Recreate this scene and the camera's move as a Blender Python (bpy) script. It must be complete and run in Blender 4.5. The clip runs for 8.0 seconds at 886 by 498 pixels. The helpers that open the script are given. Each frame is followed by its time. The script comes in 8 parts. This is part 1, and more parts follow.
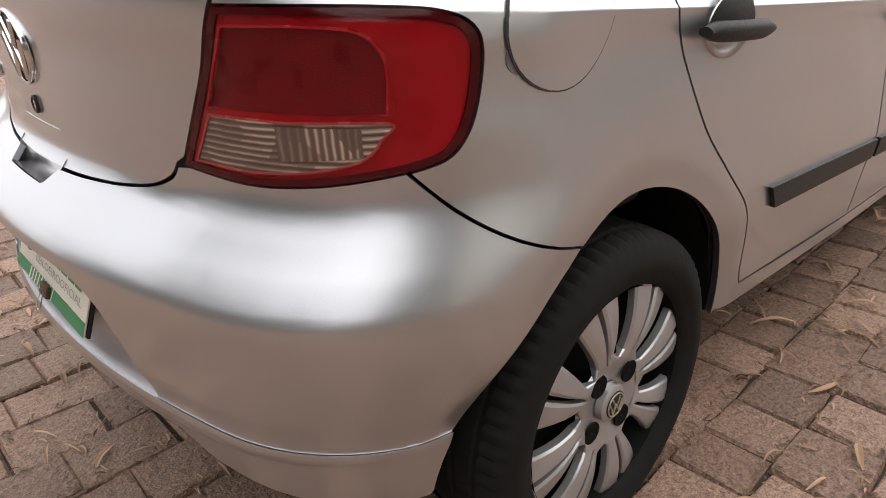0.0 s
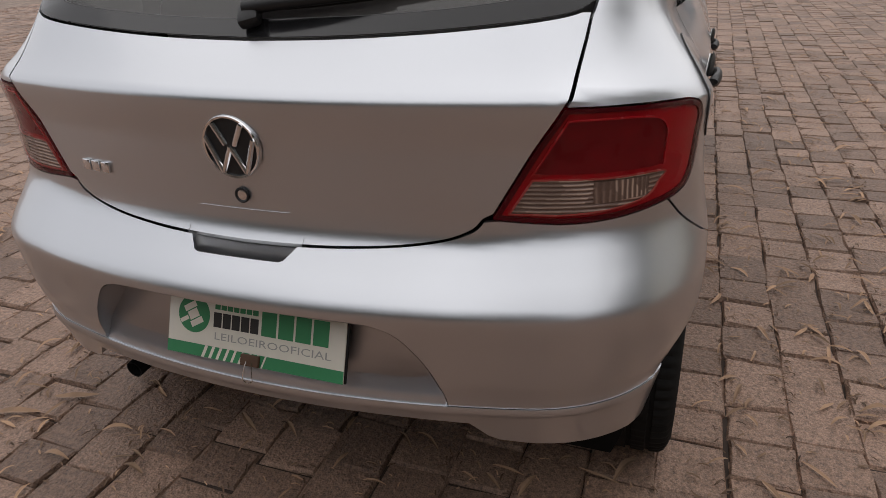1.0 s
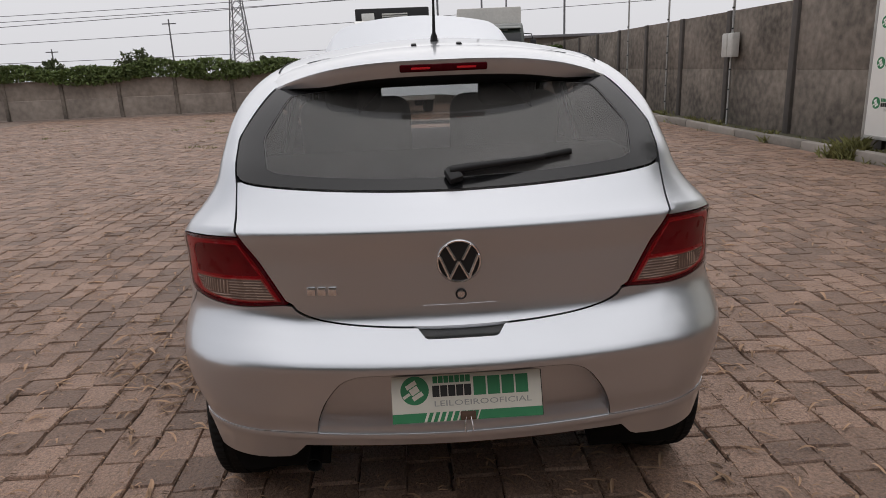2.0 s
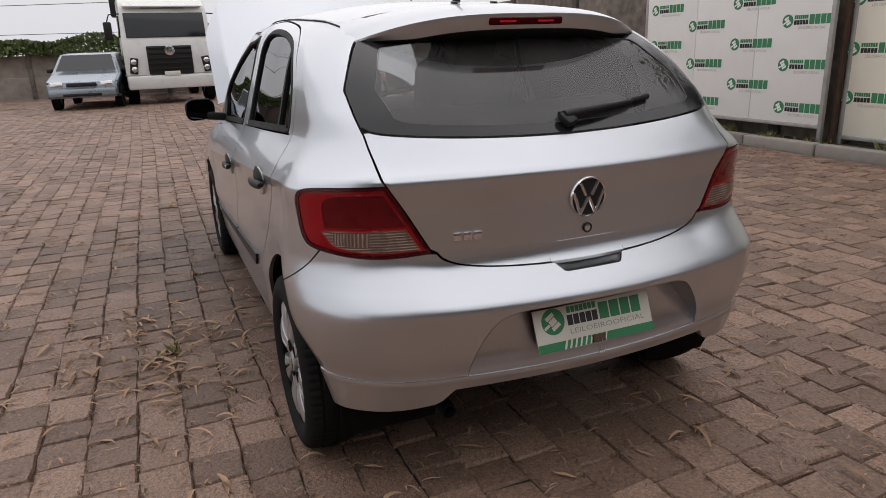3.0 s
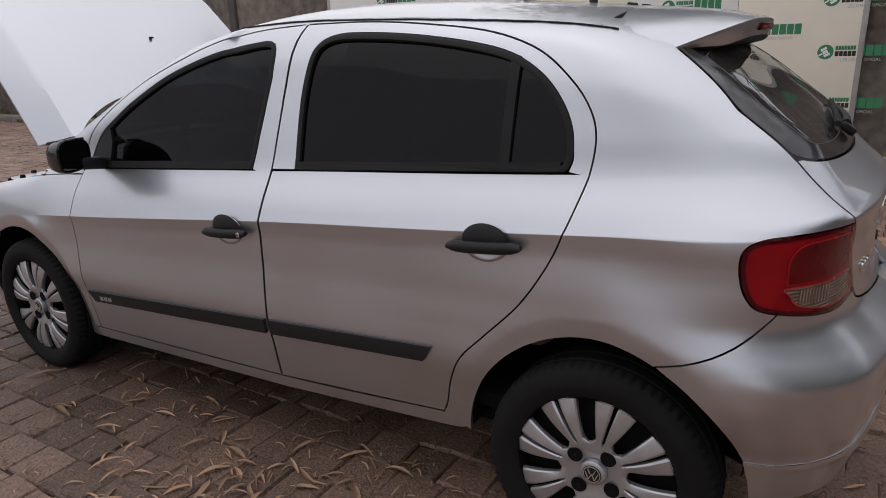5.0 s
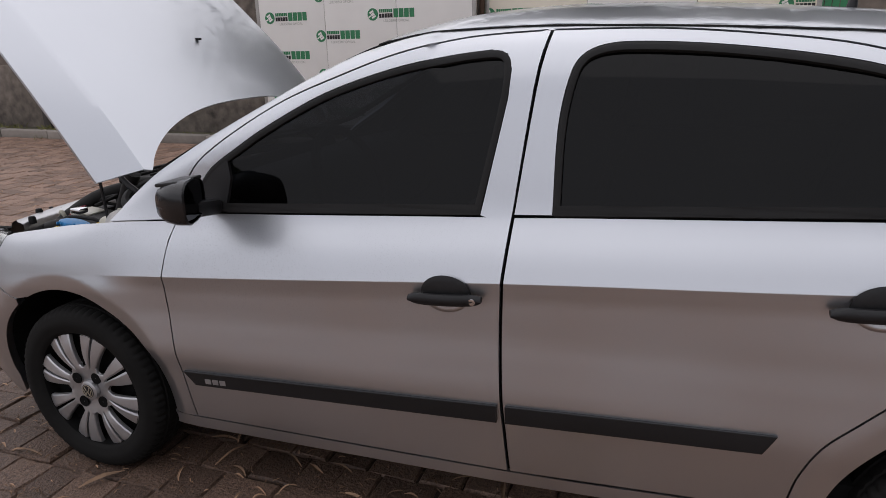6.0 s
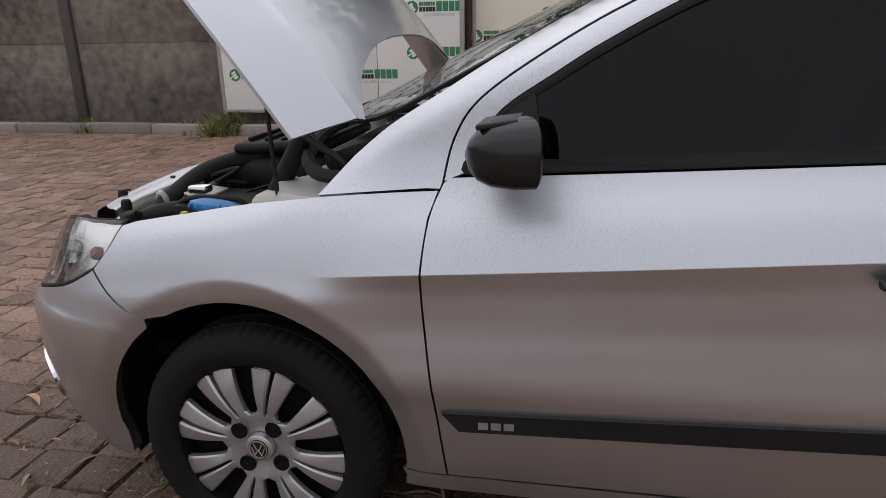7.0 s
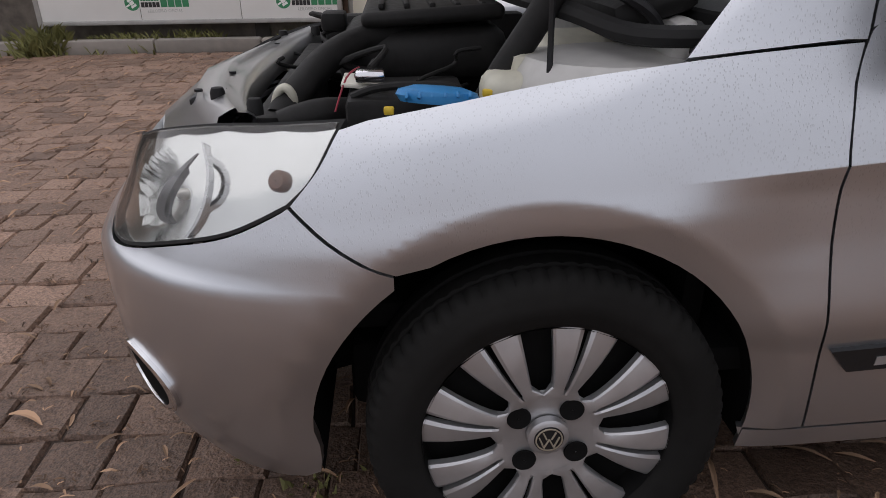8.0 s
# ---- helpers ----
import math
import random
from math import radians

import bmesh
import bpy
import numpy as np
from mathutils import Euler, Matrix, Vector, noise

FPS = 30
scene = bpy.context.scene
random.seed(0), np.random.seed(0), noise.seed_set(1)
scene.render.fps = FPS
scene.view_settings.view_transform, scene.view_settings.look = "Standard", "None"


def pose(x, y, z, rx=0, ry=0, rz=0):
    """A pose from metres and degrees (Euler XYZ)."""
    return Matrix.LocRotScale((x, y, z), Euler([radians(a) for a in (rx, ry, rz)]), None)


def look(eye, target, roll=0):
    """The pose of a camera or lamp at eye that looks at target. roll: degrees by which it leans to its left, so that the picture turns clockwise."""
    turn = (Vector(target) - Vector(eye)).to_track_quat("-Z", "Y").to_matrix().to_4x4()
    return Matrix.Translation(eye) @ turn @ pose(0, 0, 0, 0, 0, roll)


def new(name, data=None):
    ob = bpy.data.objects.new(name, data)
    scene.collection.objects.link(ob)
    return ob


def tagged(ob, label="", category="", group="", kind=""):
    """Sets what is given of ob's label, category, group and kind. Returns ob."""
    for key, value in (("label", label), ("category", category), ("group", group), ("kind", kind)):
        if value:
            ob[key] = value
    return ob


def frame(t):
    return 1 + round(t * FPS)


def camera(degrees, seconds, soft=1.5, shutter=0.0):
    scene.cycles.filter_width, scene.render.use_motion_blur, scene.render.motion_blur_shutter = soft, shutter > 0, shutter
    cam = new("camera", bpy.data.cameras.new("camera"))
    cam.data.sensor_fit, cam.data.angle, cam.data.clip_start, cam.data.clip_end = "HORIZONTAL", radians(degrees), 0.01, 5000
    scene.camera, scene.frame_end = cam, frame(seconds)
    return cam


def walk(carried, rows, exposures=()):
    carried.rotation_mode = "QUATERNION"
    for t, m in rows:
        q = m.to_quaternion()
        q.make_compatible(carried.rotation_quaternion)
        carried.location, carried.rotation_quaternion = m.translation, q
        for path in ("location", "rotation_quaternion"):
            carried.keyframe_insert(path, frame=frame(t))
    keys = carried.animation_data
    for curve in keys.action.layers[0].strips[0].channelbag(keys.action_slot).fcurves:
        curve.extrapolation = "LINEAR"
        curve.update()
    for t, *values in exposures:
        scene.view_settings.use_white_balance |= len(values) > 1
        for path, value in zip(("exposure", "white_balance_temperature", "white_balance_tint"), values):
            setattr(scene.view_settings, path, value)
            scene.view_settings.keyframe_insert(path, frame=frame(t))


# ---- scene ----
cam = camera(66.83, 8.0, soft=0.75)
# seconds, eye x y z in metres, then heading, pitch and roll in degrees
PATH = [
    (0.0, -0.783, -1.238, 0.975, 47.99, -24.91, -2.37),
    (0.2, -0.843, -1.143, 0.998, 45.74, -26.62, -1.79),
    (0.5, -1.062, -0.981, 1.077, 36.74, -26.49, -1.81),
    (0.8, -1.317, -0.846, 1.163, 27.04, -26.12, -2.18),
    (1.0, -1.460, -0.736, 1.173, 21.00, -25.61, -2.51),
    (1.2, -1.601, -0.571, 1.180, 14.97, -23.98, -2.69),
    (1.5, -1.834, -0.301, 1.244, 6.63, -18.57, -2.13),
    (1.7, -2.018, -0.103, 1.276, 2.22, -16.14, -2.07),
    (2.0, -2.167, 0.117, 1.321, -2.74, -15.14, -2.37),
    (2.2, -2.179, 0.315, 1.274, -6.81, -15.91, -2.13),
    (3.3, -1.860, 1.277, 1.255, -28.83, -16.98, -2.03),
    (3.5, -1.686, 1.384, 1.284, -32.88, -17.26, -1.91),
    (4.0, -1.371, 1.723, 1.277, -41.68, -16.78, -1.80),
    (4.2, -1.211, 1.839, 1.308, -45.45, -16.92, -1.83),
    (5.3, -0.126, 2.220, 1.307, -62.46, -17.13, -1.79),
    (5.5, 0.087, 2.245, 1.310, -64.97, -17.30, -1.64),
    (5.8, 0.399, 2.193, 1.348, -67.59, -17.91, -1.64),
    (6.0, 0.666, 2.188, 1.362, -69.25, -17.58, -1.36),
    (6.3, 0.970, 2.197, 1.341, -70.37, -17.57, -1.41),
    (6.5, 1.224, 2.151, 1.327, -71.92, -17.15, -0.99),
    (6.7, 1.410, 2.102, 1.262, -73.33, -17.74, -1.14),
    (7.0, 1.770, 1.936, 1.165, -77.55, -18.10, -1.02),
    (7.2, 2.013, 1.879, 1.095, -80.83, -19.47, -0.79),
    (7.5, 2.285, 1.807, 1.060, -84.75, -22.53, -0.82),
    (7.7, 2.449, 1.742, 1.055, -87.55, -24.49, -0.59),
    (8.0, 2.681, 1.591, 1.000, -94.02, -24.79, -0.50),
]


def heading_pose(x, y, z, yaw, pitch, roll):
    a, b = radians(yaw), radians(pitch)
    ahead = Vector((math.cos(a) * math.cos(b), math.sin(a) * math.cos(b), math.sin(b)))
    return look((x, y, z), Vector((x, y, z)) + ahead, roll)


# the phone's exposure and white balance drift a little on the way
LIGHTS = [(0.0, 0.72, 6850, 12), (0.5, 0.09, 6750, 12), (1.5, -0.16, 6650, 11), (2.2, -0.2, 6600, 12), (3.5, -0.1, 6550, 13), (4.2, -0.2, 6500, 14), (5.5, -0.35, 6400, 15), (6.5, -0.24, 6400, 15), (8.0, -0.24, 6400, 15)]
walk(cam, [(t, heading_pose(*r)) for t, *r in PATH], LIGHTS)

# ---- light: a bright overcast day ----
world = bpy.data.worlds.new("overcast_sky")
scene.world = world
world.use_nodes = True
wn, wl = world.node_tree.nodes, world.node_tree.links
wn.clear()
sky = wn.new("ShaderNodeTexSky")
sky.sky_type = "NISHITA"
sky.sun_disc = False
sky.sun_elevation, sky.sun_rotation = radians(70), radians(122)
sky.air_density, sky.dust_density, sky.ozone_density = 1.0, 5.0, 1.0
soft_sky = wn.new("ShaderNodeHueSaturation")
soft_sky.inputs["Saturation"].default_value = 0.3
soft_sky.inputs["Value"].default_value = 1.0
back = wn.new("ShaderNodeBackground")
back.inputs["Strength"].default_value = 0.14
wout = wn.new("ShaderNodeOutputWorld")
wl.new(sky.outputs[0], soft_sky.inputs["Color"])
cloud = wn.new("ShaderNodeMix")
cloud.data_type = "RGBA"
cloud.inputs[0].default_value = 0.92
cloud.inputs[7].default_value = (6.2, 6.3, 6.6, 1)
wl.new(soft_sky.outputs[0], cloud.inputs[6])
# an overcast vault is brighter overhead than at the skyline
vault, up_part, fade, lit = wn.new("ShaderNodeTexCoord"), wn.new("ShaderNodeSeparateXYZ"), wn.new("ShaderNodeMapRange"), wn.new("ShaderNodeVectorMath")
fade.inputs["From Min"].default_value, fade.inputs["From Max"].default_value = 0.0, 1.0
fade.inputs["To Min"].default_value, fade.inputs["To Max"].default_value = 0.96, 1.24
lit.operation = "SCALE"
wl.new(vault.outputs["Generated"], up_part.inputs[0])
wl.new(up_part.outputs["Z"], fade.inputs["Value"])
wl.new(cloud.outputs[2], lit.inputs[0])
wl.new(fade.outputs[0], lit.inputs["Scale"])
wl.new(lit.outputs[0], back.inputs["Color"])
wl.new(back.outputs[0], wout.inputs["Surface"])
sun_data = bpy.data.lights.new("sun", "SUN")
sun_data.energy, sun_data.angle, sun_data.color = 0.85, radians(125), (1.0, 0.96, 0.9)
sun = new("sun", sun_data)
sun.matrix_world = look((0, 0, 30), (-0.8, 0.5, 30 - 2.6))


# ---- materials ----
def make_mat(name):
    m = bpy.data.materials.new(name)
    m.use_nodes = True
    nt = m.node_tree
    return m, nt.nodes, nt.links, nt.nodes["Principled BSDF"]


def mat(name, colour, rough=0.5, metal=0.0, vary=0.12, scale=30.0, bump=0.0, coat=0.0, per="", spec=0.5):
    """A procedural surface: colour varied at two scales, with fine relief. per: 'island' or 'object' adds a shade of each piece's own."""
    m, n, l, b = make_mat(name)
    tc = n.new("ShaderNodeTexCoord")
    fine, broad = n.new("ShaderNodeTexNoise"), n.new("ShaderNodeTexNoise")
    fine.inputs["Scale"].default_value, broad.inputs["Scale"].default_value = scale, scale * 0.11
    fine.inputs["Detail"].default_value, broad.inputs["Detail"].default_value = 4, 3
    src = "Object"
    for q in (fine, broad):
        l.new(tc.outputs[src], q.inputs["Vector"])
    add = n.new("ShaderNodeMath")
    add.operation = "ADD"
    l.new(fine.outputs[0], add.inputs[0])
    l.new(broad.outputs[0], add.inputs[1])
    last = add
    if per:
        info = n.new("ShaderNodeNewGeometry" if per == "island" else "ShaderNodeObjectInfo")
        more = n.new("ShaderNodeMath")
        more.operation = "MULTIPLY_ADD"
        more.inputs[1].default_value = 0.9
        l.new(info.outputs["Random Per Island" if per == "island" else "Random"], more.inputs[0])
        l.new(add.outputs[0], more.inputs[2])
        last = more
    ramp = n.new("ShaderNodeMapRange")
    ramp.inputs["From Min"].default_value, ramp.inputs["From Max"].default_value = 0.6, 1.4 + (0.9 if per else 0)
    ramp.inputs["To Min"].default_value, ramp.inputs["To Max"].default_value = 1 - vary, 1 + vary
    l.new(last.outputs[0], ramp.inputs["Value"])
    mul = n.new("ShaderNodeVectorMath")
    mul.operation = "SCALE"
    mul.inputs[0].default_value = colour
    l.new(ramp.outputs[0], mul.inputs["Scale"])
    l.new(mul.outputs[0], b.inputs["Base Color"])
    rr = n.new("ShaderNodeMapRange")
    rr.inputs["From Min"].default_value, rr.inputs["From Max"].default_value = 0.3, 0.7
    rr.inputs["To Min"].default_value, rr.inputs["To Max"].default_value = max(0.02, rough - 0.06), min(1, rough + 0.06)
    l.new(fine.outputs[0], rr.inputs["Value"])
    l.new(rr.outputs[0], b.inputs["Roughness"])
    b.inputs["Metallic"].default_value = metal
    b.inputs["Specular IOR Level"].default_value = spec
    b.inputs["Coat Weight"].default_value = coat
    if bump:
        bp = n.new("ShaderNodeBump")
        bp.inputs["Strength"].default_value = bump
        bp.inputs["Distance"].default_value = 0.01
        l.new(fine.outputs[0], bp.inputs["Height"])
        l.new(bp.outputs[0], b.inputs["Normal"])
    return m


def paint_mat(name, colour, drops=True):
    """Metallic car paint under clear coat, with a film of dust and dried water drops."""
    m, n, l, b = make_mat(name)
    tc = n.new("ShaderNodeTexCoord")
    dust = n.new("ShaderNodeTexNoise")
    dust.inputs["Scale"].default_value, dust.inputs["Detail"].default_value = 3.0, 6
    l.new(tc.outputs["Object"], dust.inputs["Vector"])
    flake = n.new("ShaderNodeTexNoise")
    flake.inputs["Scale"].default_value = 900
    l.new(tc.outputs["Object"], flake.inputs["Vector"])
    runs = n.new("ShaderNodeMapping")
    runs.inputs["Scale"].default_value = (1, 1, 0.42)
    l.new(tc.outputs["Object"], runs.inputs["Vector"])
    drop = n.new("ShaderNodeTexVoronoi")
    drop.inputs["Scale"].default_value = 270
    l.new(runs.outputs[0], drop.inputs["Vector"])
    rim = n.new("ShaderNodeMapRange")
    rim.inputs["From Min"].default_value, rim.inputs["From Max"].default_value = 0.20, 0.30
    rim.inputs["To Min"].default_value, rim.inputs["To Max"].default_value = 1, 0
    l.new(drop.outputs["Distance"], rim.inputs["Value"])
    where = n.new("ShaderNodeMapRange")
    where.inputs["From Min"].default_value, where.inputs["From Max"].default_value = 0.36, 0.55
    l.new(dust.outputs[0], where.inputs["Value"])
    few = n.new("ShaderNodeMath")
    few.operation = "MULTIPLY"
    # the drops lie on the upper front half of the car
    place, fore, high, both = n.new("ShaderNodeSeparateXYZ"), n.new("ShaderNodeMapRange"), n.new("ShaderNodeMapRange"), n.new("ShaderNodeMath")
    l.new(tc.outputs["Object"], place.inputs[0])
    fore.inputs["From Min"].default_value, fore.inputs["From Max"].default_value = 0.9, 1.9
    high.inputs["From Min"].default_value, high.inputs["From Max"].default_value = 0.55, 0.80
    l.new(place.outputs["X"], fore.inputs["Value"])
    l.new(place.outputs["Z"], high.inputs["Value"])
    both.operation = "MULTIPLY"
    l.new(fore.outputs[0], both.inputs[0])
    l.new(high.outputs[0], both.inputs[1])
    spread = n.new("ShaderNodeMath")
    spread.operation = "MULTIPLY"
    l.new(both.outputs[0], spread.inputs[0])
    l.new(where.outputs[0], spread.inputs[1])
    l.new(rim.outputs[0], few.inputs[0])
    l.new(spread.outputs[0], few.inputs[1])
    mixc = n.new("ShaderNodeMix")
    mixc.data_type = "RGBA"
    mixc.inputs[6].default_value = (*colour, 1)
    mixc.inputs[7].default_value = (colour[0] * 0.50, colour[1] * 0.50, colour[2] * 0.50, 1)
    amount = n.new("ShaderNodeMath")
    amount.operation = "MULTIPLY"
    amount.inputs[1].default_value = 0.4 if drops else 0.0
    l.new(few.outputs[0], amount.inputs[0])
    l.new(amount.outputs[0], mixc.inputs[0])
    l.new(mixc.outputs[2], b.inputs["Base Color"])
    b.inputs["Metallic"].default_value = 0.98
    r = n.new("ShaderNodeMapRange")
    r.inputs["From Min"].default_value, r.inputs["From Max"].default_value = 0.3, 0.7
    r.inputs["To Min"].default_value, r.inputs["To Max"].default_value = 0.30, 0.38
    l.new(dust.outputs[0], r.inputs["Value"])
    l.new(r.outputs[0], b.inputs["Roughness"])
    b.inputs["Coat Weight"].default_value = 0.8
    b.inputs["Coat Roughness"].default_value = 0.05
    bp = n.new("ShaderNodeBump")
    bp.inputs["Strength"].default_value = 0.05
    bp.inputs["Distance"].default_value = 0.002
    l.new(flake.outputs[0], bp.inputs["Height"])
    bead = n.new("ShaderNodeBump")
    bead.inputs["Strength"].default_value = 0.20 if drops else 0.0
    bead.inputs["Distance"].default_value = 0.0015
    l.new(few.outputs[0], bead.inputs["Height"])
    l.new(bp.outputs[0], bead.inputs["Normal"])
    l.new(bead.outputs[0], b.inputs["Normal"])
    return m


def glass_mat(name, tint, gloss=0.02, ior=1.5, dust=0.0):
    """A tinted pane: dyed see-through glass under a Fresnel gloss, with a film of dust."""
    m, n, l, b = make_mat(name)
    n.remove(b)
    clear, shine, mix, fres = n.new("ShaderNodeBsdfTransparent"), n.new("ShaderNodeBsdfGlossy"), n.new("ShaderNodeMixShader"), n.new("ShaderNodeLayerWeight")
    clear.inputs["Color"].default_value = (*tint, 1)
    shine.inputs["Roughness"].default_value = gloss
    # gloss grows towards grazing, alike from both sides of the pane
    fres.inputs["Blend"].default_value = 0.5
    steep, share = n.new("ShaderNodeMath"), n.new("ShaderNodeMapRange")
    steep.operation = "POWER"
    steep.inputs[1].default_value = 5.0
    l.new(fres.outputs["Facing"], steep.inputs[0])
    share.inputs["To Min"].default_value, share.inputs["To Max"].default_value = 1.6 * ((ior - 1) / (ior + 1)) ** 2, 1.0
    l.new(steep.outputs[0], share.inputs["Value"])
    l.new(share.outputs[0], mix.inputs[0])
    film, haze, tc, spots, amount = n.new("ShaderNodeMixShader"), n.new("ShaderNodeBsdfDiffuse"), n.new("ShaderNodeTexCoord"), n.new("ShaderNodeTexNoise"), n.new("ShaderNodeMapRange")
    haze.inputs["Color"].default_value = (0.42, 0.40, 0.38, 1)
    spots.inputs["Scale"].default_value, spots.inputs["Detail"].default_value = 5.0, 2
    amount.inputs["From Min"].default_value, amount.inputs["From Max"].default_value = 0.3, 0.7
    amount.inputs["To Min"].default_value, amount.inputs["To Max"].default_value = dust * 0.6, dust * 1.4
    l.new(tc.outputs["Object"], spots.inputs["Vector"])
    l.new(spots.outputs[0], amount.inputs["Value"])
    l.new(amount.outputs[0], film.inputs[0])
    l.new(clear.outputs[0], film.inputs[1])
    l.new(haze.outputs[0], film.inputs[2])
    l.new(film.outputs[0], mix.inputs[1])
    l.new(shine.outputs[0], mix.inputs[2])
    l.new(mix.outputs[0], n["Material Output"].inputs["Surface"])
    return m


PAINT = paint_mat("silver_car_paint", (0.568, 0.588, 0.620))
PAINT_CLEAN = paint_mat("silver_car_paint_clean", (0.568, 0.588, 0.620), drops=False)
PAINT_PLAIN = paint_mat("silver_paint_inner", (0.5, 0.5, 0.51), drops=False)
BLACK_PLASTIC = mat("black_grained_plastic", (0.013, 0.013, 0.014), 0.45, vary=0.2, scale=160, bump=0.06, spec=0.35)
BLACK_GLOSS = mat("glossy_black_plastic", (0.009, 0.009, 0.010), 0.22, vary=0.15, scale=60, bump=0.02)
BLACK_RUBBER = mat("black_rubber", (0.013, 0.013, 0.013), 0.7, vary=0.25, scale=60, bump=0.05, spec=0.3)
TYRE_MAT = mat("dusty_tyre_rubber", (0.012, 0.0117, 0.0113), 0.85, vary=0.35, scale=40, bump=0.1, spec=0.15)
# near-black for the underbody, and as painted shade in gaps and hollows
DARK_VOID = mat("dark_underbody_and_voids", (0.010, 0.010, 0.010), 0.95, vary=0.3, scale=20, spec=0.05)
CHROME = mat("chrome", (0.78, 0.78, 0.79), 0.12, 1.0, vary=0.05, scale=40)
CAP_SILVER = mat("silver_wheel_cover_plastic", (0.46, 0.46, 0.47), 0.34, 0.7, vary=0.14, scale=25, coat=0.2)
GLASS_REAR = glass_mat("light_tinted_rear_glass", (0.50, 0.48, 0.48), ior=1.50, dust=0.09)
GLASS_SIDE = glass_mat("dark_tinted_side_glass", (0.02, 0.022, 0.026), ior=1.28, dust=0.002)
GLASS_FRONT = glass_mat("clear_windscreen_glass", (0.85, 0.9, 0.88))
FRIT = mat("black_glass_border", (0.012, 0.012, 0.013), 0.15, vary=0.1)
SEAT_CLOTH = mat("grey_seat_cloth", (0.15, 0.145, 0.145), 0.9, vary=0.2, scale=80, bump=0.04)
DARK_TRIM = mat("dark_grey_pillar_trim", (0.055, 0.054, 0.053), 0.8, vary=0.15, scale=12)
HEADLINER = mat("pale_grey_roof_lining", (0.26, 0.25, 0.245), 0.95, vary=0.1, scale=14)
DASH = mat("dark_dashboard_plastic", (0.03, 0.03, 0.032), 0.7, vary=0.15, scale=60, bump=0.1)


# ---- mesh helpers ----
def ob_from(name, verts, faces, materials, smooth=False, index=None):
    me = bpy.data.meshes.new(name)
    me.from_pydata([tuple(map(float, v)) for v in verts], [], faces)
    for m in materials if isinstance(materials, (list, tuple)) else [materials]:
        me.materials.append(m)
    if index is not None:
        me.polygons.foreach_set("material_index", index)
    if smooth:
        me.polygons.foreach_set("use_smooth", [True] * len(me.polygons))
    me.update()
    return new(name, me)


def part(name, bm, material, parent, label="", smooth=True):
    me = bpy.data.meshes.new(name)
    bm.normal_update()
    bm.to_mesh(me)
    bm.free()
    for m in material if isinstance(material, (list, tuple)) else [material]:
        me.materials.append(m)
    if smooth:
        me.polygons.foreach_set("use_smooth", [True] * len(me.polygons))
        me.set_sharp_from_angle(angle=radians(38))
    ob = new(name, me)
    if parent:
        ob.parent = parent
    return tagged(ob, label)


def thing(name, label, category, group="", kind="", at=None):
    e = new(name)
    e.empty_display_size = 0.1
    if at is not None:
        e.matrix_world = at
    return tagged(e, label, category, group, kind)


def bevel_box(bm, m, sx, sy, sz, r=0.01, segs=2):
    """A box of that size about the pose m, with rounded edges, added to bm."""
    made = bmesh.ops.create_cube(bm, size=1.0, matrix=m @ Matrix.Diagonal((sx, sy, sz, 1)))
    vs = made["verts"]
    es = list({e for v in vs for e in v.link_edges})
    if r > 0:
        bmesh.ops.bevel(bm, geom=es, offset=min(r, 0.45 * min(sx, sy, sz)), segments=segs, profile=0.5, affect="EDGES")
    return bm


def box(m, sx, sy, sz, r=0.01, segs=2):
    return bevel_box(bmesh.new(), m, sx, sy, sz, r, segs)


def rod(bm, a, b, r0, r1=None, n=10):
    """A straight round bar from a to b."""
    a, b = Vector(a), Vector(b)
    q = (b - a).to_track_quat("Z", "Y").to_matrix().to_4x4()
    bmesh.ops.create_cone(bm, cap_ends=True, segments=n, radius1=r0, radius2=r0 if r1 is None else r1, depth=(b - a).length, matrix=Matrix.Translation((a + b) / 2) @ q)
    return bm


def tube(points, r, n=10, closed=False, flat=1.0):
    """A bent round bar along the points."""
    bm = bmesh.new()
    pts = [Vector(p) for p in points]
    rings = []
    for i, p in enumerate(pts):
        d = (pts[min(i + 1, len(pts) - 1)] - pts[max(i - 1, 0)]).normalized()
        side = d.cross(Vector((0.03, 0.02, 1))).normalized()
        up = side.cross(d)
        rad = r[i] if isinstance(r, (list, tuple)) else r
        rings.append([bm.verts.new(p + side * math.cos(2 * math.pi * k / n) * rad + up * math.sin(2 * math.pi * k / n) * rad * flat) for k in range(n)])
    for a, b in zip(rings, rings[1:]):
        for k in range(n):
            bm.faces.new((a[k], a[(k + 1) % n], b[(k + 1) % n], b[k]))
    bm.faces.new(rings[0][::-1])
    bm.faces.new(rings[-1])
    return bm


def lathe(profile, n=48, m=Matrix(), bm=None):
    """Turns a profile of (radius, height) about z."""
    bm = bm or bmesh.new()
    rings = [[bm.verts.new(m @ Vector((r * math.cos(2 * math.pi * k / n), r * math.sin(2 * math.pi * k / n), h))) for k in range(n)] for r, h in profile]
    for a, b in zip(rings, rings[1:]):
        for k in range(n):
            bm.faces.new((a[k], a[(k + 1) % n], b[(k + 1) % n], b[k]))
    return bm


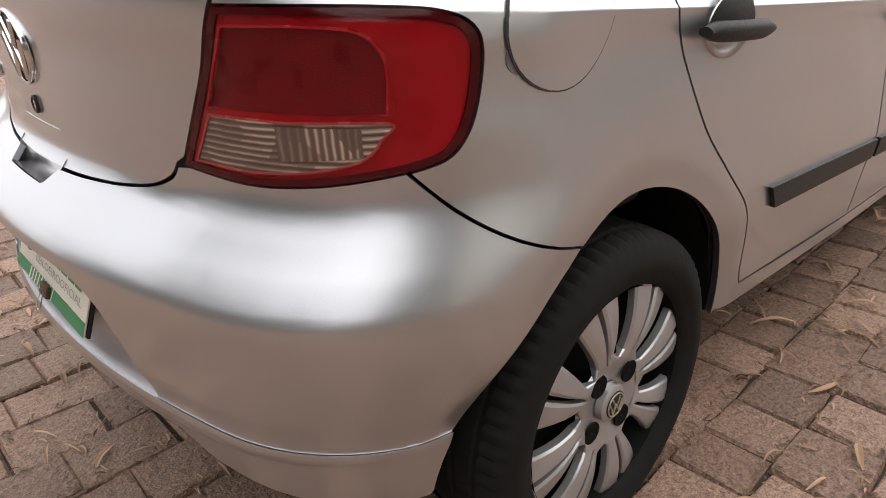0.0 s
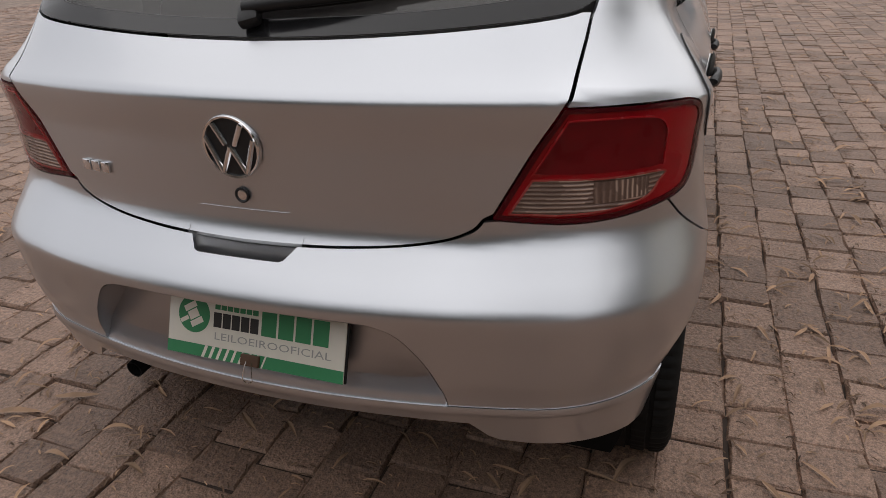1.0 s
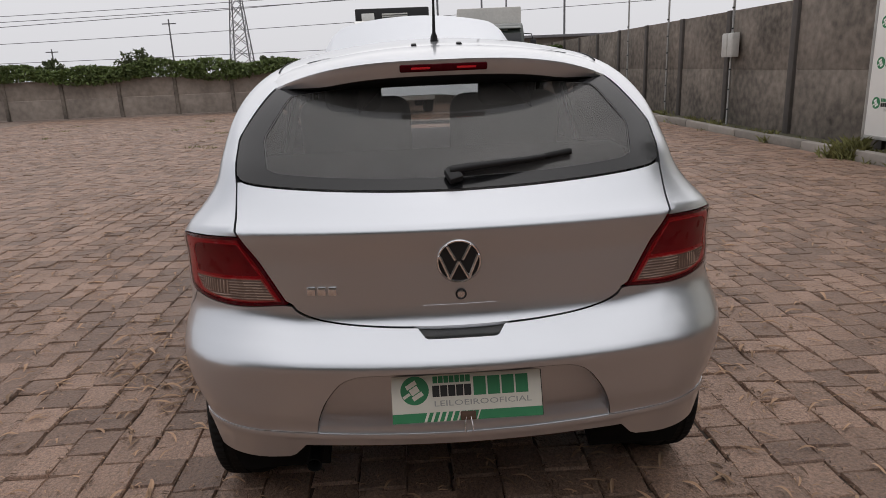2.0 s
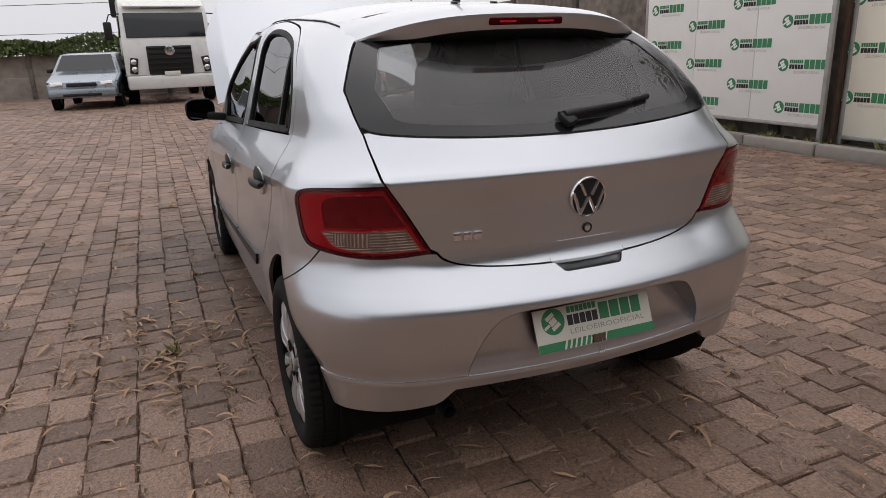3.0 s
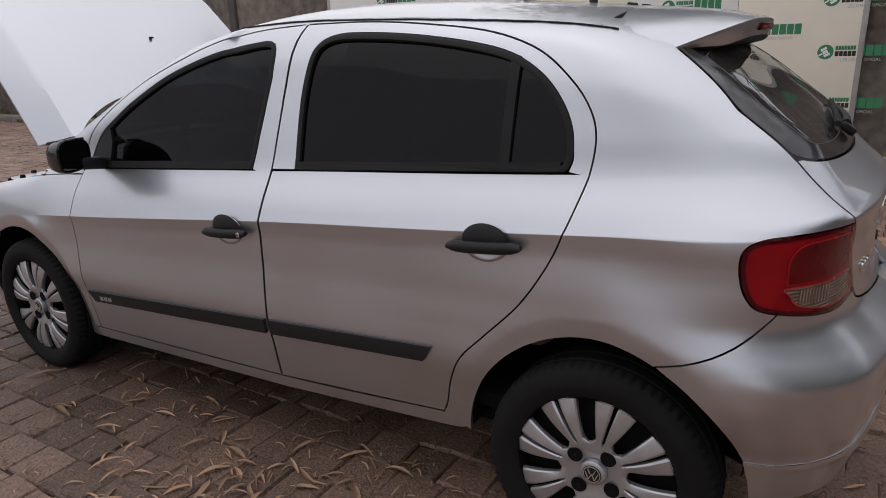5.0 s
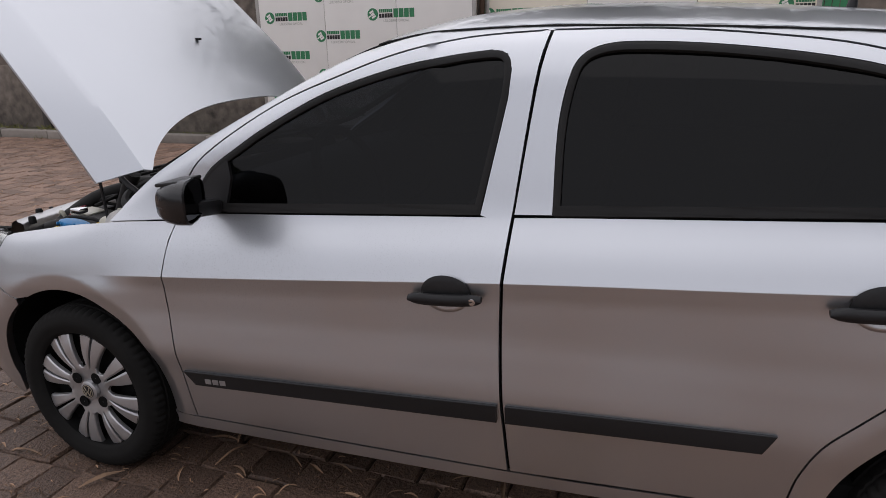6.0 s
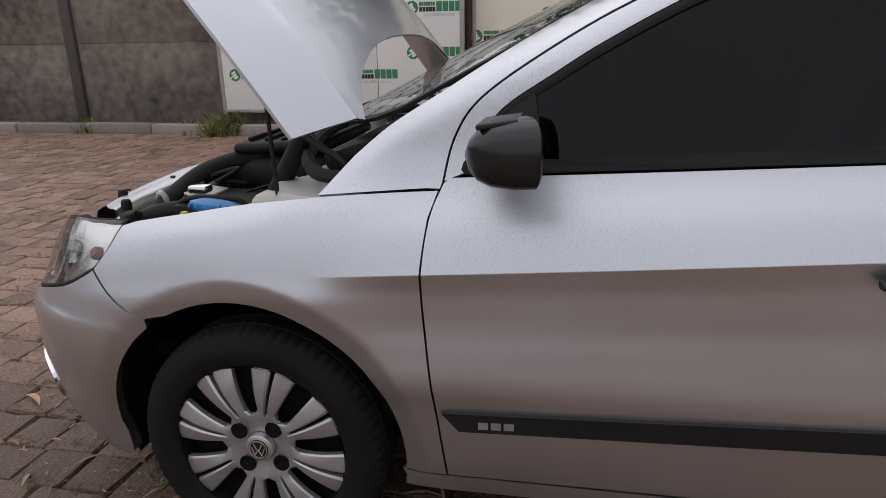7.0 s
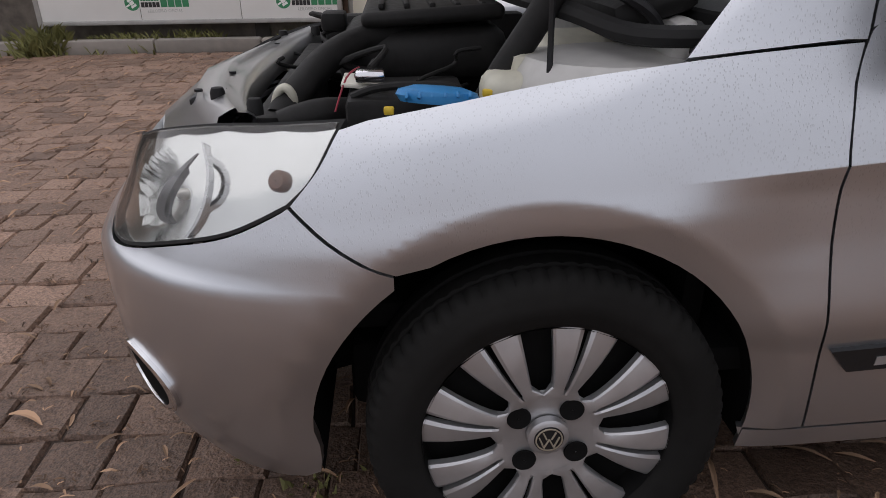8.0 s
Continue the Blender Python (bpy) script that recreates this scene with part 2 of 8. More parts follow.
def curve_pts(pts, per=6, closed=False):
    """A smooth line through the points (Catmull-Rom)."""
    p = [np.array(q, float) for q in pts]
    n = len(p)
    out = []
    for i in range(n if closed else n - 1):
        if closed:
            a, b, c, d = p[i - 1], p[i], p[(i + 1) % n], p[(i + 2) % n]
        else:
            a, b, c, d = p[max(i - 1, 0)], p[i], p[i + 1], p[min(i + 2, n - 1)]
        for k in range(per):
            t = k / per
            out.append(0.5 * (2 * b + (c - a) * t + (2 * a - 5 * b + 4 * c - d) * t * t + (3 * b - a - 3 * c + d) * t ** 3))
    if not closed:
        out.append(p[-1])
    return out


# ---- the car's outer form ----
# x runs to the front, y to the car's left, z up; the rear axle stands at x = 0, the front axle at x = 2.465.
def steps(v, knots):
    """Smooth monotone curve through the knots."""
    k = np.array(knots, float)
    x, y = k[:, 0], k[:, 1]
    h, d = np.diff(x), np.diff(y) / np.diff(x)
    m = np.zeros(len(x))
    m[0], m[-1] = d[0], d[-1]
    same = d[:-1] * d[1:] > 0
    with np.errstate(divide="ignore", invalid="ignore"):
        m[1:-1] = np.where(same, 2 * d[:-1] * d[1:] / (d[:-1] + d[1:]), 0)
    v = np.asarray(v, float)
    i = np.clip(np.searchsorted(x, v) - 1, 0, len(h) - 1)
    t = (v - x[i]) / h[i]
    tc = np.clip(t, 0, 1)
    r = y[i] * (1 + 2 * tc) * (1 - tc) ** 2 + h[i] * m[i] * tc * (1 - tc) ** 2 + y[i + 1] * tc ** 2 * (3 - 2 * tc) + h[i] * m[i + 1] * tc ** 2 * (tc - 1)
    return r + np.where(t < 0, m[0] * (v - x[0]), 0) + np.where(t > 1, m[-1] * (v - x[-1]), 0)


def crease_z(x):
    return 0.884 - 0.0800 * x + 0.009 * np.exp(-((x - 1.0) / 0.6) ** 2)


def belt_z(x):
    return 0.955 - 0.057 * (x - 1.05)


def smooth(a, lo, hi):
    t = np.clip((a - lo) / (hi - lo), 0, 1)
    return t * t * (3 - 2 * t)


LOW = [(0.10, 0.690), (0.20, 0.738), (0.29, 0.757), (0.42, 0.770), (0.54, 0.779), (0.68, 0.771), (0.80, 0.764), (0.92, 0.763), (1.0, 0.769)]
HIGH = [(0.0, 0.769), (0.10, 0.744), (0.27, 0.694), (0.42, 0.669), (0.70, 0.624), (1.0, 0.575), (1.3, 0.49)]
ARCHES = ((0.0, 0.290, 0.346), (2.475, 0.280, 0.350))


def half_width(x, z):
    zc = crease_z(x)
    low = steps(z, LOW[:4] + [(0.42 + (v - 0.42) / 0.58 * 0.38, w) for v, w in LOW[4:]])
    low = np.where(z > 0.42, steps(0.42 + (z - 0.42) / np.maximum(zc - 0.42, 0.05) * 0.38, LOW[:4] + [(0.42 + (v - 0.42) / 0.58 * 0.38, w) for v, w in LOW[4:]]), low)
    high = steps((z - zc) / (1.37 - zc), HIGH)
    w = np.where(z > zc, high, low)
    # towards the front the crease melts into a round wing
    soft = smooth(x, 2.10, 2.34)
    wing = steps((z - zc), [(-0.6, 0.70), (-0.35, 0.768), (-0.16, 0.791), (-0.06, 0.785), (0.0, 0.770), (0.06, 0.753), (0.12, 0.730), (0.20, 0.685), (0.4, 0.57)])
    w = w * (1 - soft) + wing * soft
    for ax, az, ar in ARCHES:
        r = np.hypot(x - ax, z - az)
        t = np.clip((ar + 0.056 - r) / 0.056, 0, 1.2)
        w = w - (0.010 if ax < 1 else 0.018) * np.where(t < 0.24, t * t / 0.48, t - 0.12) * smooth(z, 0.12, 0.3)
    w = w - 0.05 * np.maximum(x - 2.35, 0) ** 2 - 0.020 * np.maximum(0.35 - x, 0) ** 2
    # the tail lamps stand out at the corner, the roof pillar tucks in a little above them
    w = w + 0.024 * (1 - smooth(x, -0.38, -0.02)) * smooth(z, 0.66, 0.80) * (1 - smooth(z, 0.86, 0.98))
    w = w - 0.008 * (1 - smooth(x, -0.25, 0.30)) * smooth(z, 0.86, 1.02) * (1 - smooth(z, 1.02, 1.2))
    w = w + 0.022 * (1 - smooth(x, -0.10, 0.60)) * smooth(z, 1.02, 1.32)
    # the windscreen pillar leans less than the doors
    w = w + 0.018 * smooth(x, 1.4, 1.9) * smooth(z, 0.93, 1.12)
    # the flank draws in a little before the lamps, and the bumper's end swells at the wheel arch
    w = w - 0.012 * (1 - smooth(x, 0.0, 0.7)) * smooth(x, -0.30, 0.0) * smooth(z, 0.70, 0.87) * (1 - smooth(z, 0.95, 1.1))
    w = w + 0.028 * (1 - smooth(x, -0.20, 0.06)) * smooth(z, 0.38, 0.56) * (1 - smooth(z, 0.62, 0.82))
    return w


REAR = [(0.20, -0.545), (0.30, -0.580), (0.38, -0.606), (0.395, -0.612), (0.405, -0.606), (0.46, -0.619), (0.54, -0.628), (0.592, -0.634), (0.601, -0.633), (0.625, -0.612), (0.65, -0.583), (0.668, -0.563), (0.684, -0.546), (0.70, -0.5365), (0.74, -0.532),
        (0.84, -0.531), (0.926, -0.5425), (0.9335, -0.5425), (0.941, -0.536), (0.960, -0.513), (0.992, -0.474), (1.045, -0.408), (1.267, -0.122), (1.36, 0.0), (1.5, 0.18)]
FRONT = [(0.08, 3.08), (0.14, 3.165), (0.25, 3.235), (0.40, 3.262), (0.525, 3.265), (0.545, 3.262), (0.565, 3.240), (0.60, 3.216), (0.68, 3.178), (0.76, 3.115), (0.84, 2.99), (1.0, 2.7)]
TOP = [(-0.7, 1.15), (-0.2, 1.345), (0.0, 1.378), (0.3, 1.410), (0.7, 1.438), (1.0, 1.445), (1.25, 1.432), (1.5, 1.385), (1.65, 1.330), (1.8, 1.262), (2.0, 1.168), (2.2, 1.070), (2.33, 1.005), (2.42, 0.965), (2.6, 0.930), (3.0, 0.90), (3.3, 0.88)]


def bumper_line(y):
    """Extra height of the rear bumper's shoulder towards the corners."""
    return 0.018 * smooth(np.abs(y), 0.40, 0.56)


def smax(a, b, k):
    h = np.clip(k - np.abs(a - b), 0, None) / k
    return np.maximum(a, b) + h * h * k / 4


def body(x, y, z):
    """Below nought inside the car's outer skin, above nought outside."""
    x, y, z = np.broadcast_arrays(np.asarray(x, float), np.asarray(y, float), np.asarray(z, float))
    a = np.abs(y)
    side = a - half_width(x, z)
    bl = bumper_line(y)
    zz = np.where(z < 0.60, z, np.where(z < 0.69 + bl, 0.60 + (z - 0.60) * 0.09 / (0.09 + bl), z - bl * (1 - smooth(z, 0.74, 0.90))))
    zz = zz - 0.05 * smooth(a, 0.0, 0.85) * 1.33 * smooth(z, 0.945, 1.10)
    bow = 0.25 - 0.03 * smooth(z, 0.60, 0.75)
    xr = steps(zz, REAR) + bow * a * a
    rear = xr - x
    xf = steps(z, FRONT) + 0.004 - 0.30 * a * a
    front = x - xf
    top = z - (steps(x, TOP) - 0.215 * a * a)
    k = 0.232 - 0.05 * smooth(z, 0.95, 1.25)
    f = smax(side, rear * 0.9, k)
    f = smax(f, front * 0.8, 0.29)
    return smax(f, top * 0.85, np.where(x > 1.3, 0.05, 0.10))


XC, XD, YC, RC = 0.05, 2.45, 0.30, 0.45
Q = RC * math.pi / 2
U_SIDE, U_NOSE = YC + Q, YC + Q + (XD - XC)


def u_of(x, y):
    """Where a plan point lies along the band that runs from the tail's middle round the side to the nose."""
    if y <= YC and x < 1.2:
        return y
    if y <= YC:
        return U_NOSE + Q + (YC - y)
    if x < XC:
        return YC + RC * math.atan2(y - YC, XC - x)
    if x <= XD:
        return U_SIDE + (x - XC)
    return U_NOSE + RC * math.atan2(x - XD, y - YC)


def tail_u(y, x=-0.54):
    return u_of(x, y)


def us(x):
    return u_of(x, 0.76)


def band(u, z, off=0.0):
    """The skin's point at band place u and height z, off metres outside it, and the outward normal."""
    u, z = np.asarray(u, float), np.asarray(z, float)
    s, v = np.where(u < 0, -1.0, 1.0), np.abs(u)
    ang = np.clip((v - YC) / RC, 0, math.pi / 2)
    ang2 = np.clip((v - U_NOSE) / RC, 0, math.pi / 2)
    ox = np.clip(XC + (v - U_SIDE), XC, XD)
    oy = np.where(v < YC, v, np.where(v > U_NOSE + Q, YC - (v - U_NOSE - Q), YC))
    dx = np.where(v < U_SIDE, -np.cos(ang), np.sin(ang2))
    dy = np.where(v < U_SIDE, np.sin(ang), np.cos(ang2))
    oy = np.where((v >= YC) & (v <= U_NOSE + Q), YC * np.clip((1.45 - z) / 0.3, 0.0, 1.0), oy)
    lo, hi = np.zeros_like(v), np.full_like(v, 1.3)
    for _ in range(42):
        mid = (lo + hi) / 2
        out = body(ox + dx * mid, oy + dy * mid, z) > 0
        hi, lo = np.where(out, mid, hi), np.where(out, lo, mid)
    return finish(ox + dx * lo, (oy + dy * lo) * s, z, off)


def cap(x, y, off=0.0):
    """The skin's point over the plan point, seen from above."""
    x, y = np.asarray(x, float), np.asarray(y, float)
    lo, hi = np.full_like(x, 0.7), np.full_like(x, 1.7)
    for _ in range(42):
        mid = (lo + hi) / 2
        out = body(x, y, mid) > 0
        hi, lo = np.where(out, mid, hi), np.where(out, lo, mid)
    return finish(x, y, lo, off)


def finish(x, y, z, off):
    # the bumper's broad swell takes its shading from a wider stretch of skin
    e = 0.0015 + 0.009 * (x < -0.05) * smooth(z, 0.43, 0.47) * (1 - smooth(z, 0.70, 0.73))
    g = np.stack([body(x + e, y, z) - body(x - e, y, z), body(x, y + e, z) - body(x, y - e, z), body(x, y, z + e) - body(x, y, z - e)], -1)
    g /= np.maximum(np.linalg.norm(g, axis=-1, keepdims=True), 1e-9)
    return np.stack([x, y, z], -1) + g * np.asarray(off)[..., None] if np.ndim(off) else np.stack([x, y, z], -1) + g * off, g


def skin_y(x, z):
    """Half the car's width at that place, nought where the skin does not reach."""
    lo, hi = np.zeros_like(np.asarray(x, float)), np.full_like(np.asarray(x, float), 0.9)
    for _ in range(30):
        mid = (lo + hi) / 2
        out = body(x, mid, z) > 0
        hi, lo = np.where(out, mid, hi), np.where(out, lo, mid)
    return lo


def inset(poly, d):
    """Moves a closed outline inwards by d."""
    p = np.array(poly, float)
    area = 0.5 * np.sum(p[:, 0] * np.roll(p[:, 1], -1) - np.roll(p[:, 0], -1) * p[:, 1])
    s = 1.0 if area > 0 else -1.0
    a, b = p - np.roll(p, 1, 0), np.roll(p, -1, 0) - p
    a /= np.maximum(np.linalg.norm(a, axis=1, keepdims=True), 1e-9)
    b /= np.maximum(np.linalg.norm(b, axis=1, keepdims=True), 1e-9)
    na, nb = np.stack([-a[:, 1], a[:, 0]], 1) * s, np.stack([-b[:, 1], b[:, 0]], 1) * s
    mid = na + nb
    mid /= np.maximum(np.linalg.norm(mid, axis=1, keepdims=True), 1e-9)
    k = 1 / np.clip((mid * na).sum(1), 0.5, 1)
    return p + mid * (d * k)[:, None]


def clean(poly):
    out = []
    for q in poly:
        if not out or np.hypot(*(np.array(q) - out[-1])) > 1e-4:
            out.append(np.array(q, float))
    if np.hypot(*(out[0] - out[-1])) < 1e-4:
        out.pop()
    return out


def panel(name, polys, material, parent, label="", grid=(0.03, 0.03), gap=0.0022, off=0.0, chart=band, flange=0.014, warp=None, cuts=(), flip=False, relief=None):
    """Lays flat outlines onto the skin as one sheet-metal part with turned-in edges. warp: a line whose height becomes nought before cutting, so that edges follow it."""
    verts, faces, norms, lip_v, lip_f = [], [], [], [], []
    for poly in polys:
        p = np.array(clean(inset(clean(poly), gap) if gap else poly))
        if flip:
            p = p * np.array([-1.0, 1.0]) if chart is band else p * np.array([1.0, -1.0])
        w0 = np.array([warp(abs(q[0])) if warp else 0.0 for q in p])
        bm = bmesh.new()
        vs = [bm.verts.new((q[0], q[1] - w, 0)) for q, w in zip(p, w0)]
        bm.faces.new(vs)
        pts = np.array([v.co[:2] for v in vs])
        for axis, size in ((0, grid[0]), (1, grid[1])):
            lo, hi = pts[:, axis].min(), pts[:, axis].max()
            at = list(np.arange(math.floor(lo / size) * size, hi, size)) + (list(cuts) if axis else [])
            for c in at:
                if lo + 1e-4 < c < hi - 1e-4:
                    bmesh.ops.bisect_plane(bm, geom=bm.verts[:] + bm.edges[:] + bm.faces[:], dist=1e-5, plane_co=(c, 0, 0) if axis == 0 else (0, c, 0), plane_no=(1, 0, 0) if axis == 0 else (0, 1, 0))
        bmesh.ops.triangulate(bm, faces=[f for f in bm.faces if len(f.verts) > 4])
        bm.verts.index_update()
        u = np.array([v.co.x for v in bm.verts])
        z = np.array([v.co.y for v in bm.verts]) + (np.array([warp(abs(q)) for q in u]) if warp else 0)
        o = np.full(len(u), off) + (relief(u, z) if relief else 0)
        co, no = chart(u, z, o)
        base = len(verts)
        verts += list(co)
        norms += list(no)
        for f in bm.faces:
            q = [v.index + base for v in f.verts]
            n = np.cross(co[f.verts[1].index] - co[f.verts[0].index], co[f.verts[2].index] - co[f.verts[1].index])
            faces.append(q if n @ no[f.verts[0].index] >= 0 else q[::-1])
        if flange:
            for e in bm.edges:
                if len(e.link_faces) == 1:
                    a, b = e.verts[0].index, e.verts[1].index
                    i = len(lip_v)
                    lip_v += [co[a], co[b], co[b] - no[b] * flange, co[a] - no[a] * flange]
                    lip_f.append([i, i + 1, i + 2, i + 3])
        bm.free()
    n0 = len(verts)
    ob = ob_from(name, verts + lip_v, faces + [[q + n0 for q in f] for f in lip_f], material, smooth=True)
    normals = [tuple(map(float, n)) for n in norms] + [(0.0, 0.0, 0.0)] * len(lip_v)
    ob.data.normals_split_custom_set_from_vertices(normals)
    ob.parent = parent
    return tagged(ob, label)


def strip(name, outer, inner, material, parent, label="", off=0.002, deep=0.006, chart=band, flip=False, closed=True, bulge=0.0):
    """A trim band between two outlines with the same number of points."""
    a, b = np.array(outer, float), np.array(inner, float)
    if flip:
        a, b = a * np.array([-1.0, 1.0]), b * np.array([-1.0, 1.0])
    n = len(a)
    rows = [(a, off - deep), (a, off), ((a + b) / 2, off + bulge), (b, off), (b, off - deep)]
    verts = []
    for q, o in rows:
        co, _ = chart(q[:, 0], q[:, 1], o)
        verts += list(co)
    faces = []
    for r in range(len(rows) - 1):
        for i in range(n if closed else n - 1):
            j = (i + 1) % n
            f = [r * n + i, r * n + j, (r + 1) * n + j, (r + 1) * n + i]
            faces.append(f)
    ob = ob_from(name, verts, faces, material)
    me = ob.data
    bm = bmesh.new()
    bm.from_mesh(me)
    bmesh.ops.recalc_face_normals(bm, faces=bm.faces)
    bm.to_mesh(me)
    bm.free()
    me.polygons.foreach_set("use_smooth", [True] * len(me.polygons))
    me.set_sharp_from_angle(angle=radians(50))
    ob.parent = parent
    return tagged(ob, label)


def side_line(pts, per=5):
    return [(us(x), z) for x, z in curve_pts(pts, per)]


def plan_line(pts, per=5):
    """A smooth line through points (x, y, z) near the skin, as band places."""
    return [(u_of(x, y), z) for x, y, z in curve_pts(pts, per)]


def crease_u(u):
    return float(crease_z(min(max(XC + (u - U_SIDE), -0.45), 2.6)))


CREASE_CUTS = (-0.006, 0.006, -0.0015, 0.0015, 0.012)


# ---- the car ----
DOOR_TOP = [(2.041, 0.885), (2.022, 0.967), (1.972, 1.042), (1.846, 1.130), (1.705, 1.208), (1.55, 1.268), (1.39, 1.322), (1.21, 1.358), (1.00, 1.371)]
DOOR_TOP_REAR = [(1.00, 1.371), (0.76, 1.369), (0.54, 1.352), (0.36, 1.327), (0.22, 1.282), (0.125, 1.215), (0.072, 1.15), (0.052, 1.085), (0.06, 1.0)]
SEAM_C = [(0.06, 1.0), (0.09, 0.89), (0.135, 0.79), (0.20, 0.69), (0.29, 0.595), (0.36, 0.52), (0.395, 0.44), (0.41, 0.37), (0.425, 0.336)]
SEAM_A = [(2.030, 0.262), (2.050, 0.44), (2.069, 0.60), (2.075, 0.71), (2.065, 0.82), (2.041, 0.885)]
SEAM_B = [(1.040, 0.293), (1.055, 0.50), (1.062, 0.70), (1.052, 0.93), (1.022, 1.24), (1.00, 1.371)]
WIN_FRONT = [(1.1355, 0.953), (1.142, 0.9495), (1.18, 0.948), (1.40, 0.936), (1.65, 0.921), (1.88, 0.908), (2.000, 0.902), (1.985, 0.950), (1.93, 1.022), (1.84, 1.083), (1.74, 1.145), (1.58, 1.226), (1.40, 1.284), (1.25, 1.314), (1.140, 1.327), (1.100, 1.318), (1.086, 1.285), (1.092, 1.20), (1.131, 0.985)]
WIN_REAR = [(0.9585, 0.964), (0.953, 0.9595), (0.92, 0.961), (0.70, 0.975), (0.45, 0.989), (0.28, 0.999), (0.150, 1.006), (0.115, 1.013), (0.103, 1.05), (0.112, 1.11), (0.145, 1.172), (0.20, 1.228), (0.29, 1.276), (0.42, 1.306), (0.61, 1.330), (0.78, 1.340), (0.87, 1.336), (0.922, 1.312), (0.946, 1.262), (0.962, 1.15), (0.960, 0.99)]
SILL = [(0.425, 0.336), (1.04, 0.293), (2.03, 0.262)]
SPOILER_SIDE = (-0.054, 0.541, 1.267)


def arch_line(k, a0, a1, n=20, d=0.0):
    ax, az, ar = ARCHES[k]
    deg = [radians(a0 + (a1 - a0) * i / n) for i in range(n + 1)]
    px, pz = [ax + (ar + d) * math.cos(q) for q in deg], [az + (ar + d) * math.sin(q) for q in deg]
    return [(u_of(x, max(y, 0.45)), z) for x, y, z in zip(px, skin_y(np.array(px), np.array(pz)), pz)]


LAMP_TIP, LAMP_TOP, LAMP_LOW = (-0.489, 0.450, 0.737), (-0.459, 0.553, 0.922), (-0.352, 0.709, 0.752)
LAMP = (plan_line([LAMP_TIP, (-0.476, 0.50, 0.826), LAMP_TOP], 6)[:-1]
        + plan_line([LAMP_TOP, (-0.41, 0.63, 0.921), (-0.34, 0.68, 0.917), (-0.292, 0.705, 0.910), (-0.268, 0.720, 0.894), (-0.262, 0.725, 0.865), (-0.274, 0.73, 0.815), (-0.292, 0.732, 0.783), (-0.315, 0.728, 0.763), LAMP_LOW], 6)[:-1]
        + plan_line([LAMP_LOW, (-0.41, 0.635, 0.738), (-0.45, 0.55, 0.732), LAMP_TIP], 6)[:-1])
TAIL_SEAM = [LAMP_TOP, (-0.44, 0.575, 0.965), (-0.39, 0.578, 1.01), (-0.335, 0.566, 1.047)]
BUMPER_SEAM = [LAMP_LOW, (-0.315, 0.74, 0.706), (-0.24, 0.765, 0.657), (-0.137, 0.785, 0.611)]


def half_to_full(line):
    """An open line from the middle outwards becomes one from the right edge to the left edge."""
    return [(-u, z) for u, z in line[::-1]] + [q for q in line if q[0] > 1e-6]


BADGE_PALE = mat("pale_worn_badge_metal", (0.50, 0.45, 0.36), 0.4, 0.6, vary=0.15)


